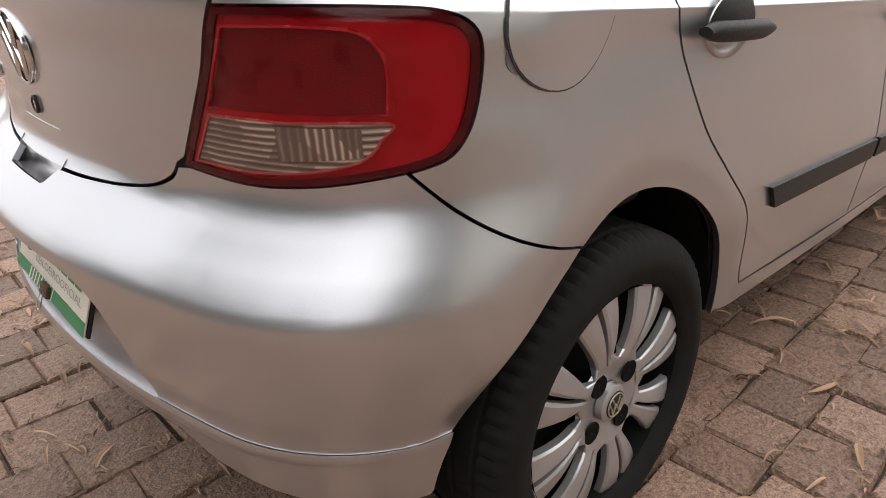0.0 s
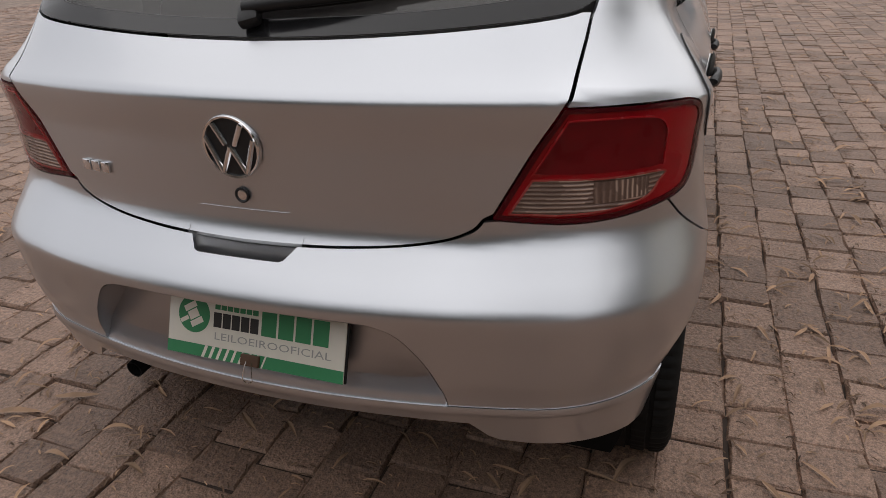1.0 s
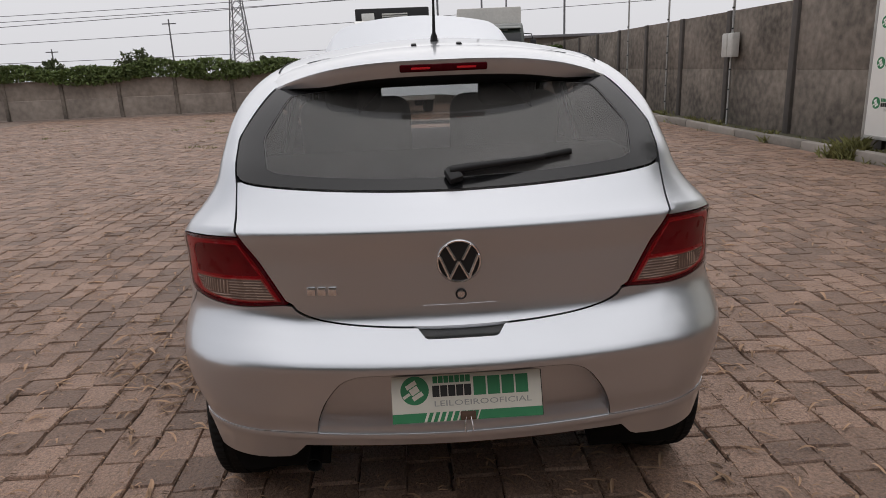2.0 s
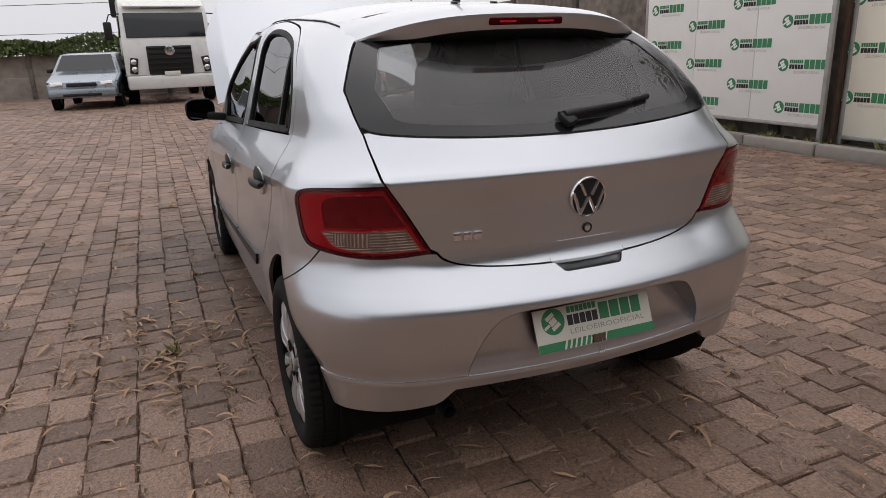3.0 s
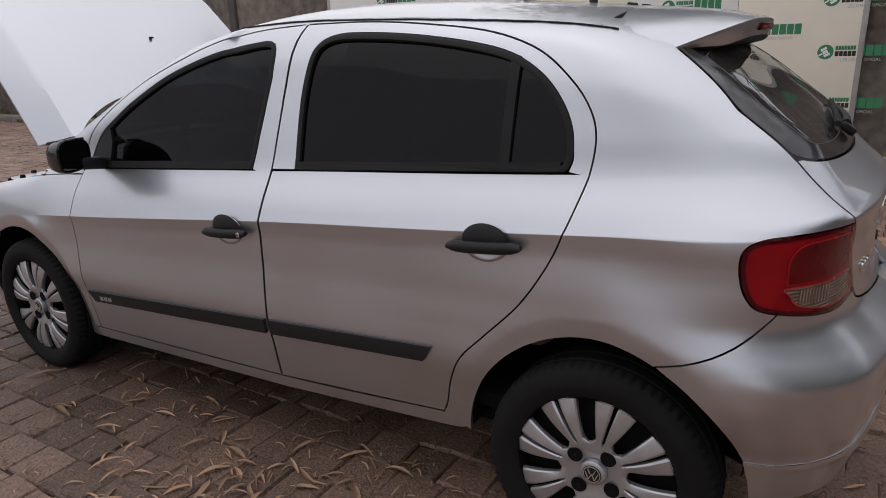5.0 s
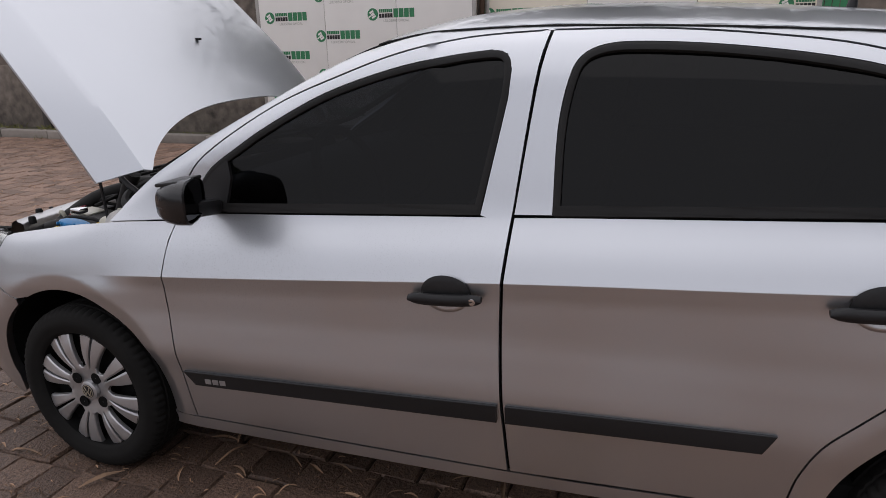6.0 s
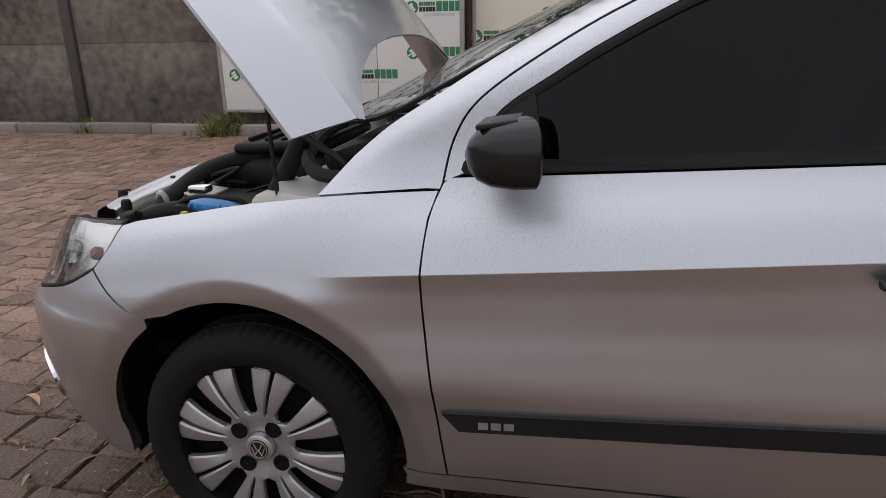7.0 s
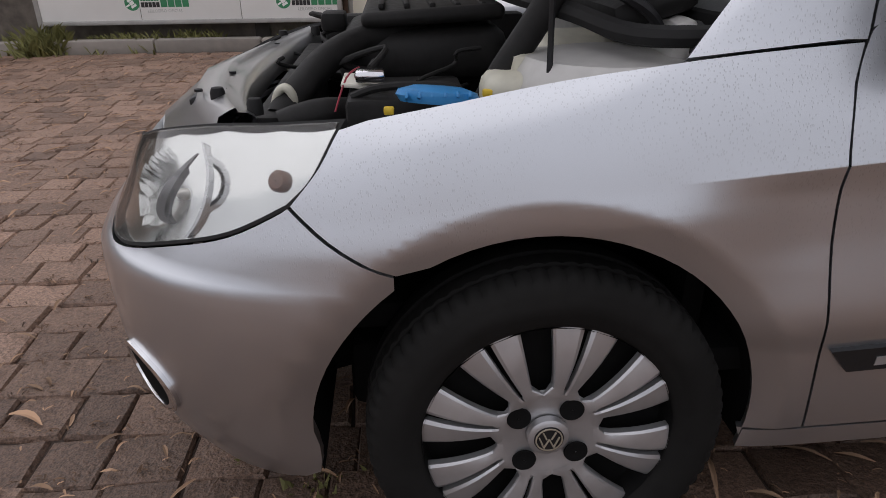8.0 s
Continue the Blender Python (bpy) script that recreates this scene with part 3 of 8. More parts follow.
def wheel(car, x, side):
    """A tyre and its spoked plastic cover, standing upright at the axle's end."""
    m = pose(x, side * 0.692, 0.281, -90 * side, 0, 0)
    hub = thing("wheel", "", "")
    hub.parent = car
    del_keys = [k for k in hub.keys()]
    for k in del_keys:
        del hub[k]
    hub.matrix_local = m
    tyre = lathe([(0.196, -0.09), (0.225, -0.098), (0.262, -0.092), (0.280, -0.074), (0.2885, -0.045), (0.2895, -0.012), (0.284, -0.010), (0.284, 0.0), (0.2895, 0.002), (0.2895, 0.03),
                  (0.284, 0.032), (0.284, 0.040), (0.288, 0.042), (0.2855, 0.062), (0.279, 0.073), (0.268, 0.079), (0.262, 0.082), (0.258, 0.0825), (0.254, 0.085), (0.232, 0.0855), (0.228, 0.083), (0.216, 0.081), (0.206, 0.074), (0.200, 0.066)], 210)
    tyre.verts.ensure_lookup_table()
    # sipes across the tread's shoulder
    for ring, deep in ((8, 0.003), (9, 0.003), (12, 0.005), (13, 0.006), (14, 0.005), (15, 0.002)):
        for k in range(0, 210, 3):
            v = tyre.verts[ring * 210 + k]
            v.co.x, v.co.y = v.co.x * (1 - deep / 0.28), v.co.y * (1 - deep / 0.28)
    part("tyre", tyre, TYRE_MAT, hub, "black tyre with dusty sidewall")
    part("rim", lathe([(0.200, 0.07), (0.196, 0.03), (0.190, -0.06), (0.12, -0.03), (0.06, 0.0), (0.001, 0.0)], 40), DARK_VOID, hub)
    # the cover: eight pairs of flat blades, a slit in each pair and dark windows between the pairs
    phase = radians(8 if side > 0 else -8)
    bm = bmesh.new()

    def height(r):
        return 0.056 + 0.021 * math.sin(min(1, (r - 0.03) / 0.176) * math.pi * 0.86)

    radii = [0.070, 0.078, 0.088, 0.100, 0.115, 0.130, 0.145, 0.160, 0.175, 0.188, 0.199]
    for q in range(16):
        d = 1 if q % 2 else -1
        mid = phase + 2 * math.pi * (q // 2) / 8 + math.pi / 8
        rows = []
        for k, r in enumerate(radii):
            slit = 0.0 if r < 0.079 else 0.0024 + 0.026 * (r - 0.08)
            wide = min(0.0195 + 0.315 * (r - 0.09), math.pi / 8 * r)
            if r < 0.080:
                wide = math.pi / 8 * r
            elif r < 0.09:
                wide = 0.020
            h = height(r)
            row = []
            for c, (f, dh) in enumerate(((0.0, -0.014), (0.0, -0.0030), (0.14, 0.0), (0.55, -0.0012), (0.90, -0.0045), (1.0, -0.008), (1.0, -0.020))):
                arc = slit + (wide - slit) * f
                if slit == 0.0:
                    dh = 0.0 if c < 3 else dh * (0.3 if r < 0.08 else 1)
                a = mid + d * arc / r
                row.append(bm.verts.new((r * math.cos(a), r * math.sin(a), h + dh)))
            rows.append(row)
        for a, b in zip(rows, rows[1:]):
            for c in range(6):
                f = (a[c], b[c], b[c + 1], a[c + 1])
                try:
                    bm.faces.new(f if d > 0 else f[::-1])
                except ValueError:
                    pass
    bmesh.ops.remove_doubles(bm, verts=bm.verts, dist=0.0002)
    lathe([(0.191, height(0.188) - 0.020), (0.193, height(0.188) - 0.010), (0.198, height(0.196) - 0.006), (0.2035, height(0.203) - 0.003), (0.2065, 0.052), (0.209, 0.034)], 96, bm=bm)
    lathe([(0.001, 0.057), (0.034, 0.058), (0.060, height(0.060) - 0.001), (0.076, height(0.076) - 0.0015), (0.080, height(0.08) - 0.012)], 64, bm=bm)
    bm.transform(Matrix.Diagonal((1.045, 1.045, 1.0, 1.0)))
    bmesh.ops.recalc_face_normals(bm, faces=bm.faces)
    cover = part("wheel_cover", bm, CAP_SILVER, hub, "silver plastic wheel cover with paired blades")
    cover.data.set_sharp_from_angle(angle=radians(24))
    part("cover_backing", lathe([(0.203, 0.028), (0.10, 0.022), (0.001, 0.022)], 40), DARK_VOID, hub)
    # dark discs on the cover give the shade of its four bolt hollows
    for q in range(4):
        a = radians(45 + 90 * q + 8 * side)
        bm = lathe([(0.0200, height(0.060) + 0.0005), (0.0192, height(0.060) + 0.0035), (0.0175, height(0.060) + 0.0030), (0.001, height(0.060) + 0.0026)], 24, pose(0.060 * math.cos(a), 0.060 * math.sin(a), 0.0))
        part("bolt_hole_shade", bm, DARK_VOID, hub)
    part("centre_boss", lathe([(0.034, 0.060), (0.033, 0.072), (0.028, 0.0755), (0.001, 0.0765)], 32), CAP_SILVER, hub)
    badge = part("centre_badge", lathe([(0.024, 0.0762), (0.0235, 0.0775), (0.001, 0.0778)], 32), BLACK_PLASTIC, hub, "round black centre badge")
    for a, b in (((-0.010, 0.014), (-0.004, 0.001)), ((0.010, 0.014), (0.004, 0.001)), ((-0.016, 0.005), (-0.008, -0.015)), ((0.016, 0.005), (0.008, -0.015)), ((-0.008, -0.015), (0, 0.001)), ((0.008, -0.015), (0, 0.001))):
        part("badge_strip", rod(bmesh.new(), (a[0], -side * a[1], 0.0785), (b[0], -side * b[1], 0.0785), 0.0015, n=6), BADGE_PALE, badge)
    part("badge_ring", lathe([(0.0222, 0.0772), (0.0218, 0.0790), (0.0200, 0.0790), (0.0196, 0.0774)], 32), BADGE_PALE, badge)
    return hub


def build_car():
    car = thing("car", "silver five-door hatchback with open bonnet parked on stone setts", "car")
    ajar = [(x + 0.004, z) for x, z in SEAM_B]
    front_door_low = side_line(SEAM_A, 4) + [(us(2.03), belt_z(2.03) - 0.003), (us(1.057), belt_z(1.05) - 0.003)] + side_line(ajar[:4], 4)[::-1] + side_line(SILL[1:], 6)[1:-1]
    rear_low_c = side_line(SEAM_C, 5)
    rear_door_low = side_line(SEAM_B[:4], 4) + [(us(1.05), belt_z(1.05) - 0.003), (us(0.057), belt_z(0.057) - 0.003)] + rear_low_c + side_line(SILL[:2], 6)[1:-1]
    wf = [(us(x), z) for x, z in curve_pts(WIN_FRONT, 4, True)]
    wr = [(us(x), z) for x, z in curve_pts(WIN_REAR, 4, True)]
    # frames: down the outer line, back along the window
    ft = side_line(DOOR_TOP, 5)
    front_frame = ft + [(us(x), z) for x, z in curve_pts(ajar[3:], 4)[::-1]] + [(us(1.136), 0.949)] + [(us(x), z) for x, z in ((1.089, 1.22), (1.086, 1.285), (1.100, 1.318), (1.140, 1.327))] \
        + side_line([(1.140, 1.327), (1.25, 1.314), (1.40, 1.284), (1.58, 1.226), (1.74, 1.145), (1.84, 1.083), (1.93, 1.022), (1.985, 0.95), (2.0, 0.902)], 4)
    rt = side_line(DOOR_TOP_REAR, 5)
    rear_frame = rt + [(us(0.112), 1.008)] + side_line([(0.104, 1.03), (0.103, 1.05), (0.112, 1.11), (0.145, 1.172), (0.20, 1.228), (0.29, 1.276), (0.42, 1.306), (0.61, 1.330), (0.78, 1.340), (0.87, 1.336), (0.922, 1.312), (0.946, 1.262), (0.962, 1.15), (0.958, 0.960)], 4) \
        + side_line([(1.052, 0.955), (1.022, 1.24), (1.0, 1.371)], 4)[:-1]
    wing_top = [(2.047, 0.8725), (2.28, 0.8545), (2.48, 0.828), (2.60, 0.809), (2.70, 0.793), (2.755, 0.784)]
    wing = [(us(x), z) for x, z in ((2.03, 0.262),)] + side_line(SEAM_A[:-1], 4) + side_line(wing_top, 4) + plan_line([(2.752, 0.70, 0.782), (2.775, 0.71, 0.725), (2.823, 0.725, 0.674)], 4)[1:] + plan_line([(2.823, 0.725, 0.674), (2.77, 0.75, 0.63), (2.69, 0.775, 0.580)], 4)[1:] \
        + arch_line(1, 57, 186, 26)[1:] + [(us(2.13), 0.255)]
    outer_top = [(2.075, 0.8718), (2.298, 0.8535), (2.228, 0.930), (2.155, 0.990), (2.05, 1.055), (1.93, 1.130), (1.78, 1.214), (1.62, 1.290), (1.45, 1.347), (1.25, 1.385), (1.0, 1.400), (0.7, 1.398), (0.4, 1.380), (0.15, 1.358), (0.02, 1.345)]
    pillar = [(us(2.075), 0.8718), (us(2.298), 0.8535)] + side_line(outer_top[2:], 4)
    c_edge = plan_line([(0.02, 0.52, 1.345), (-0.02, 0.54, 1.305), SPOILER_SIDE, (-0.19, 0.556, 1.158), (-0.335, 0.568, 1.047)], 5)[1:] + plan_line(list(reversed(TAIL_SEAM)), 4)[1:]
    lamp_back = plan_line([LAMP_TOP, (-0.41, 0.63, 0.921), (-0.34, 0.68, 0.917), (-0.292, 0.705, 0.910), (-0.268, 0.720, 0.894), (-0.262, 0.725, 0.865), (-0.274, 0.73, 0.815), (-0.292, 0.732, 0.783), (-0.315, 0.728, 0.763), LAMP_LOW], 6)[1:]
    b_seam = plan_line(BUMPER_SEAM, 4)[1:]
    back_arch = arch_line(0, 113, 0, 26)
    quarter = pillar + c_edge + lamp_back + b_seam + back_arch + [(us(0.36), 0.298), (us(0.425), 0.300), (us(0.425), 0.336)] + rear_low_c[::-1][1:-1] + rt[::-1] + side_line(DOOR_TOP, 4)[::-1][1:] + [(us(2.045), 0.872)]
    sill = side_line([(0.36, 0.296), (0.43, 0.290)], 2) + side_line([(1.04, 0.250), (2.13, 0.212)], 8) + [(us(2.125), 0.255), (us(2.03), 0.262)] + side_line(SILL, 8)[::-1][1:]

    for flip in (False, True):
        s = -1 if flip else 1
        fd = panel("front_door", [front_door_low, front_frame], PAINT, car, "silver front door", grid=(0.04, 0.03), warp=crease_u, cuts=CREASE_CUTS, flip=flip)
        rd = panel("rear_door", [rear_door_low, rear_frame], PAINT, car, "silver rear door", grid=(0.04, 0.03), warp=crease_u, cuts=CREASE_CUTS, flip=flip)
        panel("front_wing", [wing], PAINT, car, "silver front wing speckled with dried drops", grid=(0.014, 0.012), warp=crease_u, cuts=CREASE_CUTS, flip=flip)
        panel("side_panel", [quarter], PAINT, car, "silver rear quarter and roof pillar", grid=(0.020, 0.016), warp=crease_u, cuts=CREASE_CUTS, flip=flip)
        panel("sill_panel", [sill], PAINT, car, "silver sill", grid=(0.06, 0.02), flip=flip)
        # added near-black sheets put shade into the seams and close the cabin below the windows
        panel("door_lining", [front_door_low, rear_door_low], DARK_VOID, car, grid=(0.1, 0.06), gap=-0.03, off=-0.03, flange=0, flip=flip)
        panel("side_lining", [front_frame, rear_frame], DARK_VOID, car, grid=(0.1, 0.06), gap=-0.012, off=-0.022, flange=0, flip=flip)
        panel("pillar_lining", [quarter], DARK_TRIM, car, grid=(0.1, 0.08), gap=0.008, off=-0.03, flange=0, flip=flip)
        # glass, rubber frames and the mirror's corner piece
        panel("side_window", [wf], GLASS_SIDE, fd, "dark tinted front window", grid=(0.06, 0.05), gap=0.004, off=-0.008, flange=0, flip=flip)
        panel("side_window", [wr], GLASS_SIDE, rd, "dark tinted rear window", grid=(0.06, 0.05), gap=0.004, off=-0.008, flange=0, flip=flip)
        strip("window_rubber", wf, inset(wf, 0.016), BLACK_RUBBER, fd, "black window frame", off=0.001, deep=0.012, flip=flip, bulge=0.003)
        strip("window_rubber", wr, inset(wr, 0.016), BLACK_RUBBER, rd, "black window frame", off=0.001, deep=0.012, flip=flip, bulge=0.003)
        panel("waist_rubber", [[(us(1.14), 0.9495), (us(1.88), 0.906), (us(1.88), 0.930), (us(1.14), 0.974)]], BLACK_RUBBER, fd, grid=(0.08, 0.006), gap=0, off=0.004, flange=0.01, flip=flip, relief=lambda u, z: 0.003 * np.sin((z * 400)))
        panel("waist_rubber", [[(us(0.13), 1.008), (us(0.955), 0.961), (us(0.955), 0.983), (us(0.13), 1.030)]], BLACK_RUBBER, rd, grid=(0.08, 0.006), gap=0, off=0.004, flange=0.01, flip=flip, relief=lambda u, z: 0.003 * np.sin((z * 400)))
        panel("window_divider", [[(us(0.265), 1.0), (us(0.292), 1.0), (us(0.288), 1.277), (us(0.262), 1.268)]], BLACK_RUBBER, rd, "black divider bar", grid=(0.05, 0.05), gap=0, off=0.001, flange=0.01, flip=flip)
        sail = [(us(1.88), 0.912), (us(1.995), 0.906), (us(1.975), 0.955), (us(1.925), 1.018), (us(1.872), 1.056), (us(1.862), 1.0)]
        panel("mirror_corner", [sail], BLACK_PLASTIC, fd, "black mirror corner piece", grid=(0.04, 0.04), gap=0, off=0.003, flange=0.012, flip=flip)
        # rubbing strips
        mf = [(us(2.036), 0.429), (us(1.5), 0.465), (us(1.068), 0.494), (us(1.068), 0.446), (us(1.5), 0.417), (us(2.000), 0.387)]
        mr = [(us(1.046), 0.4955), (us(0.75), 0.5145), (us(0.447), 0.533), (us(0.473), 0.487), (us(0.75), 0.4685), (us(1.046), 0.4475)]
        fs = panel("rubbing_strip", [mf], BLACK_PLASTIC, fd, "black plastic rubbing strip", grid=(0.08, 0.012), gap=0, off=0.009, flange=0.012, flip=flip)
        panel("rubbing_strip", [mr], BLACK_PLASTIC, rd, "black plastic rubbing strip", grid=(0.08, 0.012), gap=0, off=0.009, flange=0.012, flip=flip)
        for k in range(3):
            x0 = 1.960 - 0.026 * k
            q = [(us(x0), 0.409 + 0.0018 * k), (us(x0 - 0.02), 0.4105 + 0.0018 * k), (us(x0 - 0.02), 0.427 + 0.0018 * k), (us(x0), 0.4255 + 0.0018 * k)]
            panel("strip_badge", [[(u, z - 0.010) for u, z in q]], CAP_SILVER, fs, "small silver badge bar", grid=(0.05, 0.05), gap=0, off=0.0102, flange=0.002, flip=flip)
        back = 0.0 if s > 0 else 0.05
        for door, hx0, hx1, hz, lock in ((fd, 1.105, 1.292, 0.7585, True), (rd, 0.190, 0.388, 0.8275, False)):
            door_handle(door, hx0 - back, hx1 - back, hz + 0.08 * back, s, lock)
        door_mirror(fd, s)
        tail_lamp(car, flip)
        headlamp(car, flip)
        for k in (0, 1):
            ax, az, ar = ARCHES[k]
            bm = bmesh.new()
            n = 30
            rows = []
            ends = (0, 200) if k == 0 else (-16, 190)
            deg = [radians(ends[0] + (ends[1] - ends[0]) * i / n) for i in range(n + 1)]
            lx, lz = [ax + (ar + 0.012) * math.cos(q) for q in deg], [az + (ar + 0.012) * math.sin(q) for q in deg]
            edge = skin_y(np.array(lx), np.array(lz))
            for yy in (0.40, 0.58, 0.735):
                rows.append([bm.verts.new((lx[i], s * min(yy, max(0.41, edge[i] - 0.013)), lz[i])) for i in range(n + 1)])
            rows.insert(0, [bm.verts.new((ax, s * 0.40, az)) for i in range(n + 1)])
            for a, b in zip(rows, rows[1:]):
                for i in range(n):
                    bm.faces.new((a[i], a[i + 1], b[i + 1], b[i]))
            part("wheel_arch_liner", bm, DARK_VOID, car, "black wheel arch liner")
            wheel(car, ax if k == 0 else 2.458, s)
    tail_end(car)
    front_end(car)
    roof_and_glass(car)
    cabin(car)
    engine_bay(car)
    bonnet(car)
    return car


def on_skin(x, z, s, off=0.0):
    co, no = band(np.array([us(x) * s]), np.array([z]), off)
    return Vector(co[0]), Vector(no[0])


def skin_frame(x, z, s, off=0.0):
    """A pose on the side with its local x forward, y up along the skin and z outward."""
    p, n = on_skin(x, z, s, off)
    ahead = Vector((1, 0, -0.07))
    ahead = (ahead - n * ahead.dot(n)).normalized()
    up = n.cross(ahead)
    if up.z < 0:
        ahead, up = -ahead, -up
    return Matrix.Translation(p) @ Matrix((ahead, up, n)).transposed().to_4x4()


def door_handle(door, x0, x1, z, s, lock):
    m = skin_frame((x0 + x1) / 2, z + 0.004, s)
    handle = part("door_handle", bmesh.new(), BLACK_PLASTIC, door, "black pull handle over a round hollow")
    n = 28
    # the hollow behind the grip: a shallow dish, painted below and shaded above
    verts, faces = [], []
    for i, (r, h) in enumerate(((1.0, 0.001), (0.965, 0.009), (0.80, 0.0025), (0.45, 0.0015), (0.0, 0.0015))):
        for k in range(n):
            a = 2 * math.pi * k / n
            verts.append(m @ Vector((0.062 * r * math.cos(a), 0.048 * r * math.sin(a) + 0.004, h)))
    for i in range(4):
        for k in range(n):
            faces.append((i * n + k, i * n + (k + 1) % n, (i + 1) * n + (k + 1) % n, (i + 1) * n + k))
    dish = ob_from("handle_hollow", verts, faces, PAINT_PLAIN, smooth=True)
    dish.parent = handle
    bm = bmesh.new()
    vs = [bm.verts.new(m @ Vector((0.0645 * math.cos(math.pi * k / 18), 0.0515 * math.sin(math.pi * k / 18) + 0.006, 0.0045 + 0.004 * math.sin(math.pi * k / 18)))) for k in range(19)]
    inner = [bm.verts.new(m @ Vector((0.050 * math.cos(math.pi * k / 18), 0.036 * math.sin(math.pi * k / 18) + 0.008, 0.016))) for k in range(19)]
    for k in range(18):
        bm.faces.new((vs[k], vs[k + 1], inner[k + 1], inner[k]))
    bm.faces.new(inner)
    part("handle_cap", bm, BLACK_PLASTIC, handle)
    half = (x1 - x0) / 2
    bm = bmesh.new()
    rings = []
    for i in range(15):
        t = -1 + 2 * i / 14
        w = 0.0155 * (1 - abs(t) ** 8 * 0.55)
        rings.append([bm.verts.new(m @ Vector((half * t, 0.001 + w * math.sin(2 * math.pi * k / 10), 0.020 + 0.008 * (1 - t * t) + 0.011 * math.cos(2 * math.pi * k / 10)))) for k in range(10)])
    for a, b in zip(rings, rings[1:]):
        for k in range(10):
            bm.faces.new((a[k], a[(k + 1) % 10], b[(k + 1) % 10], b[k]))
    bm.faces.new(rings[0])
    bm.faces.new(rings[-1][::-1])
    bmesh.ops.recalc_face_normals(bm, faces=bm.faces)
    part("grip", bm, BLACK_PLASTIC, handle)
    if lock:
        q = m @ pose(-half + 0.020 if s > 0 else half - 0.020, 0.001, 0.030)
        if (m @ Vector((1, 0, 0)) - m.translation).x < 0:
            q = m @ pose(half - 0.020, 0.001, 0.030)
        part("key_lock", lathe([(0.0085, 0.0), (0.0085, 0.0035), (0.006, 0.0045), (0.001, 0.0035)], 18, q), CHROME, handle, "small chrome key lock")
    return handle


def door_mirror(door, s):
    mirror = part("door_mirror", bmesh.new(), BLACK_PLASTIC, door, "black plastic door mirror")
    bm = bmesh.new()
    rings = []
    n = 20
    # housing swept from the glass side forward to its rounded nose
    for t, kx in ((0.0, 0.93), (0.02, 1.0), (0.3, 1.0), (0.6, 0.9), (0.8, 0.72), (0.93, 0.45), (1.0, 0.12)):
        ring = []
        for k in range(n):
            a = 2 * math.pi * k / n
            cy, cz = math.copysign(abs(math.cos(a)) ** 0.6, math.cos(a)), math.copysign(abs(math.sin(a)) ** 0.7, math.sin(a))
            ring.append(bm.verts.new((1.868 + 0.105 * t - 0.030 * cy * (1 - t), s * (0.822 + 0.078 * cy * kx), 0.972 + (0.057 + 0.005 * cy) * cz * kx - 0.008 * t)))
        rings.append(ring)
    for a, b in zip(rings, rings[1:]):
        for k in range(n):
            bm.faces.new((a[k], a[(k + 1) % n], b[(k + 1) % n], b[k]))
    bm.faces.new(rings[-1])
    bmesh.ops.recalc_face_normals(bm, faces=bm.faces)
    part("mirror_housing", bm, BLACK_GLOSS, mirror)
    bm = bmesh.new()
    bm.faces.new([bm.verts.new((1.874 - 0.028 * math.cos(2 * math.pi * k / n), s * (0.822 + 0.070 * math.copysign(abs(math.cos(2 * math.pi * k / n)) ** 0.6, math.cos(2 * math.pi * k / n))), 0.972 + 0.050 * math.copysign(abs(math.sin(2 * math.pi * k / n)) ** 0.7, math.sin(2 * math.pi * k / n)))) for k in range(n)])
    part("mirror_glass", bm, mat("mirror_glass", (0.10, 0.10, 0.11), 0.05, 1.0, vary=0.02), mirror)
    part("mirror_arm", box(pose(1.912, s * 0.745, 0.930, 8 * s, 0, 0), 0.055, 0.11, 0.045, 0.014), BLACK_PLASTIC, mirror)
    part("mirror_cap", box(pose(1.915, s * 0.820, 1.019, 0, 8, 0), 0.07, 0.10, 0.010, 0.004), BLACK_PLASTIC, mirror)


DARK_RED = mat("dark_red_lamp_border", (0.060, 0.001, 0.004), 0.25, vary=0.1, spec=0.1)
RED_BOWL = mat("red_lamp_reflector", (0.13, 0.001, 0.005), 0.3, 0.0, vary=0.35, scale=28, bump=0.1, spec=0.1)
RED_FLANK = mat("bright_red_lens", (0.31, 0.003, 0.009), 0.3, 0.0, vary=0.2, scale=18, spec=0.1)
RED_EDGE = mat("bright_red_lens_edge", (0.36, 0.008, 0.016), 0.25, 0.0, vary=0.1, spec=0.2)
LAMP_BOWL = mat("silvered_lamp_reflector", (0.62, 0.60, 0.56), 0.3, 0.35, vary=0.2, scale=50)
HEAD_BOWL = mat("bright_headlamp_reflector", (0.74, 0.74, 0.73), 0.15, 1.0, vary=0.05, scale=20)
BOWL_RIM = mat("grey_reflector_rim", (0.55, 0.55, 0.56), 0.25, 0.9, vary=0.15)
DARK_REFLECTION = mat("dark_lamp_reflection", (0.10, 0.10, 0.105), 0.3, vary=0.2)
HEAD_LENS = glass_mat("clear_headlamp_lens", (0.96, 0.97, 0.96), 0.03, dust=0.05)


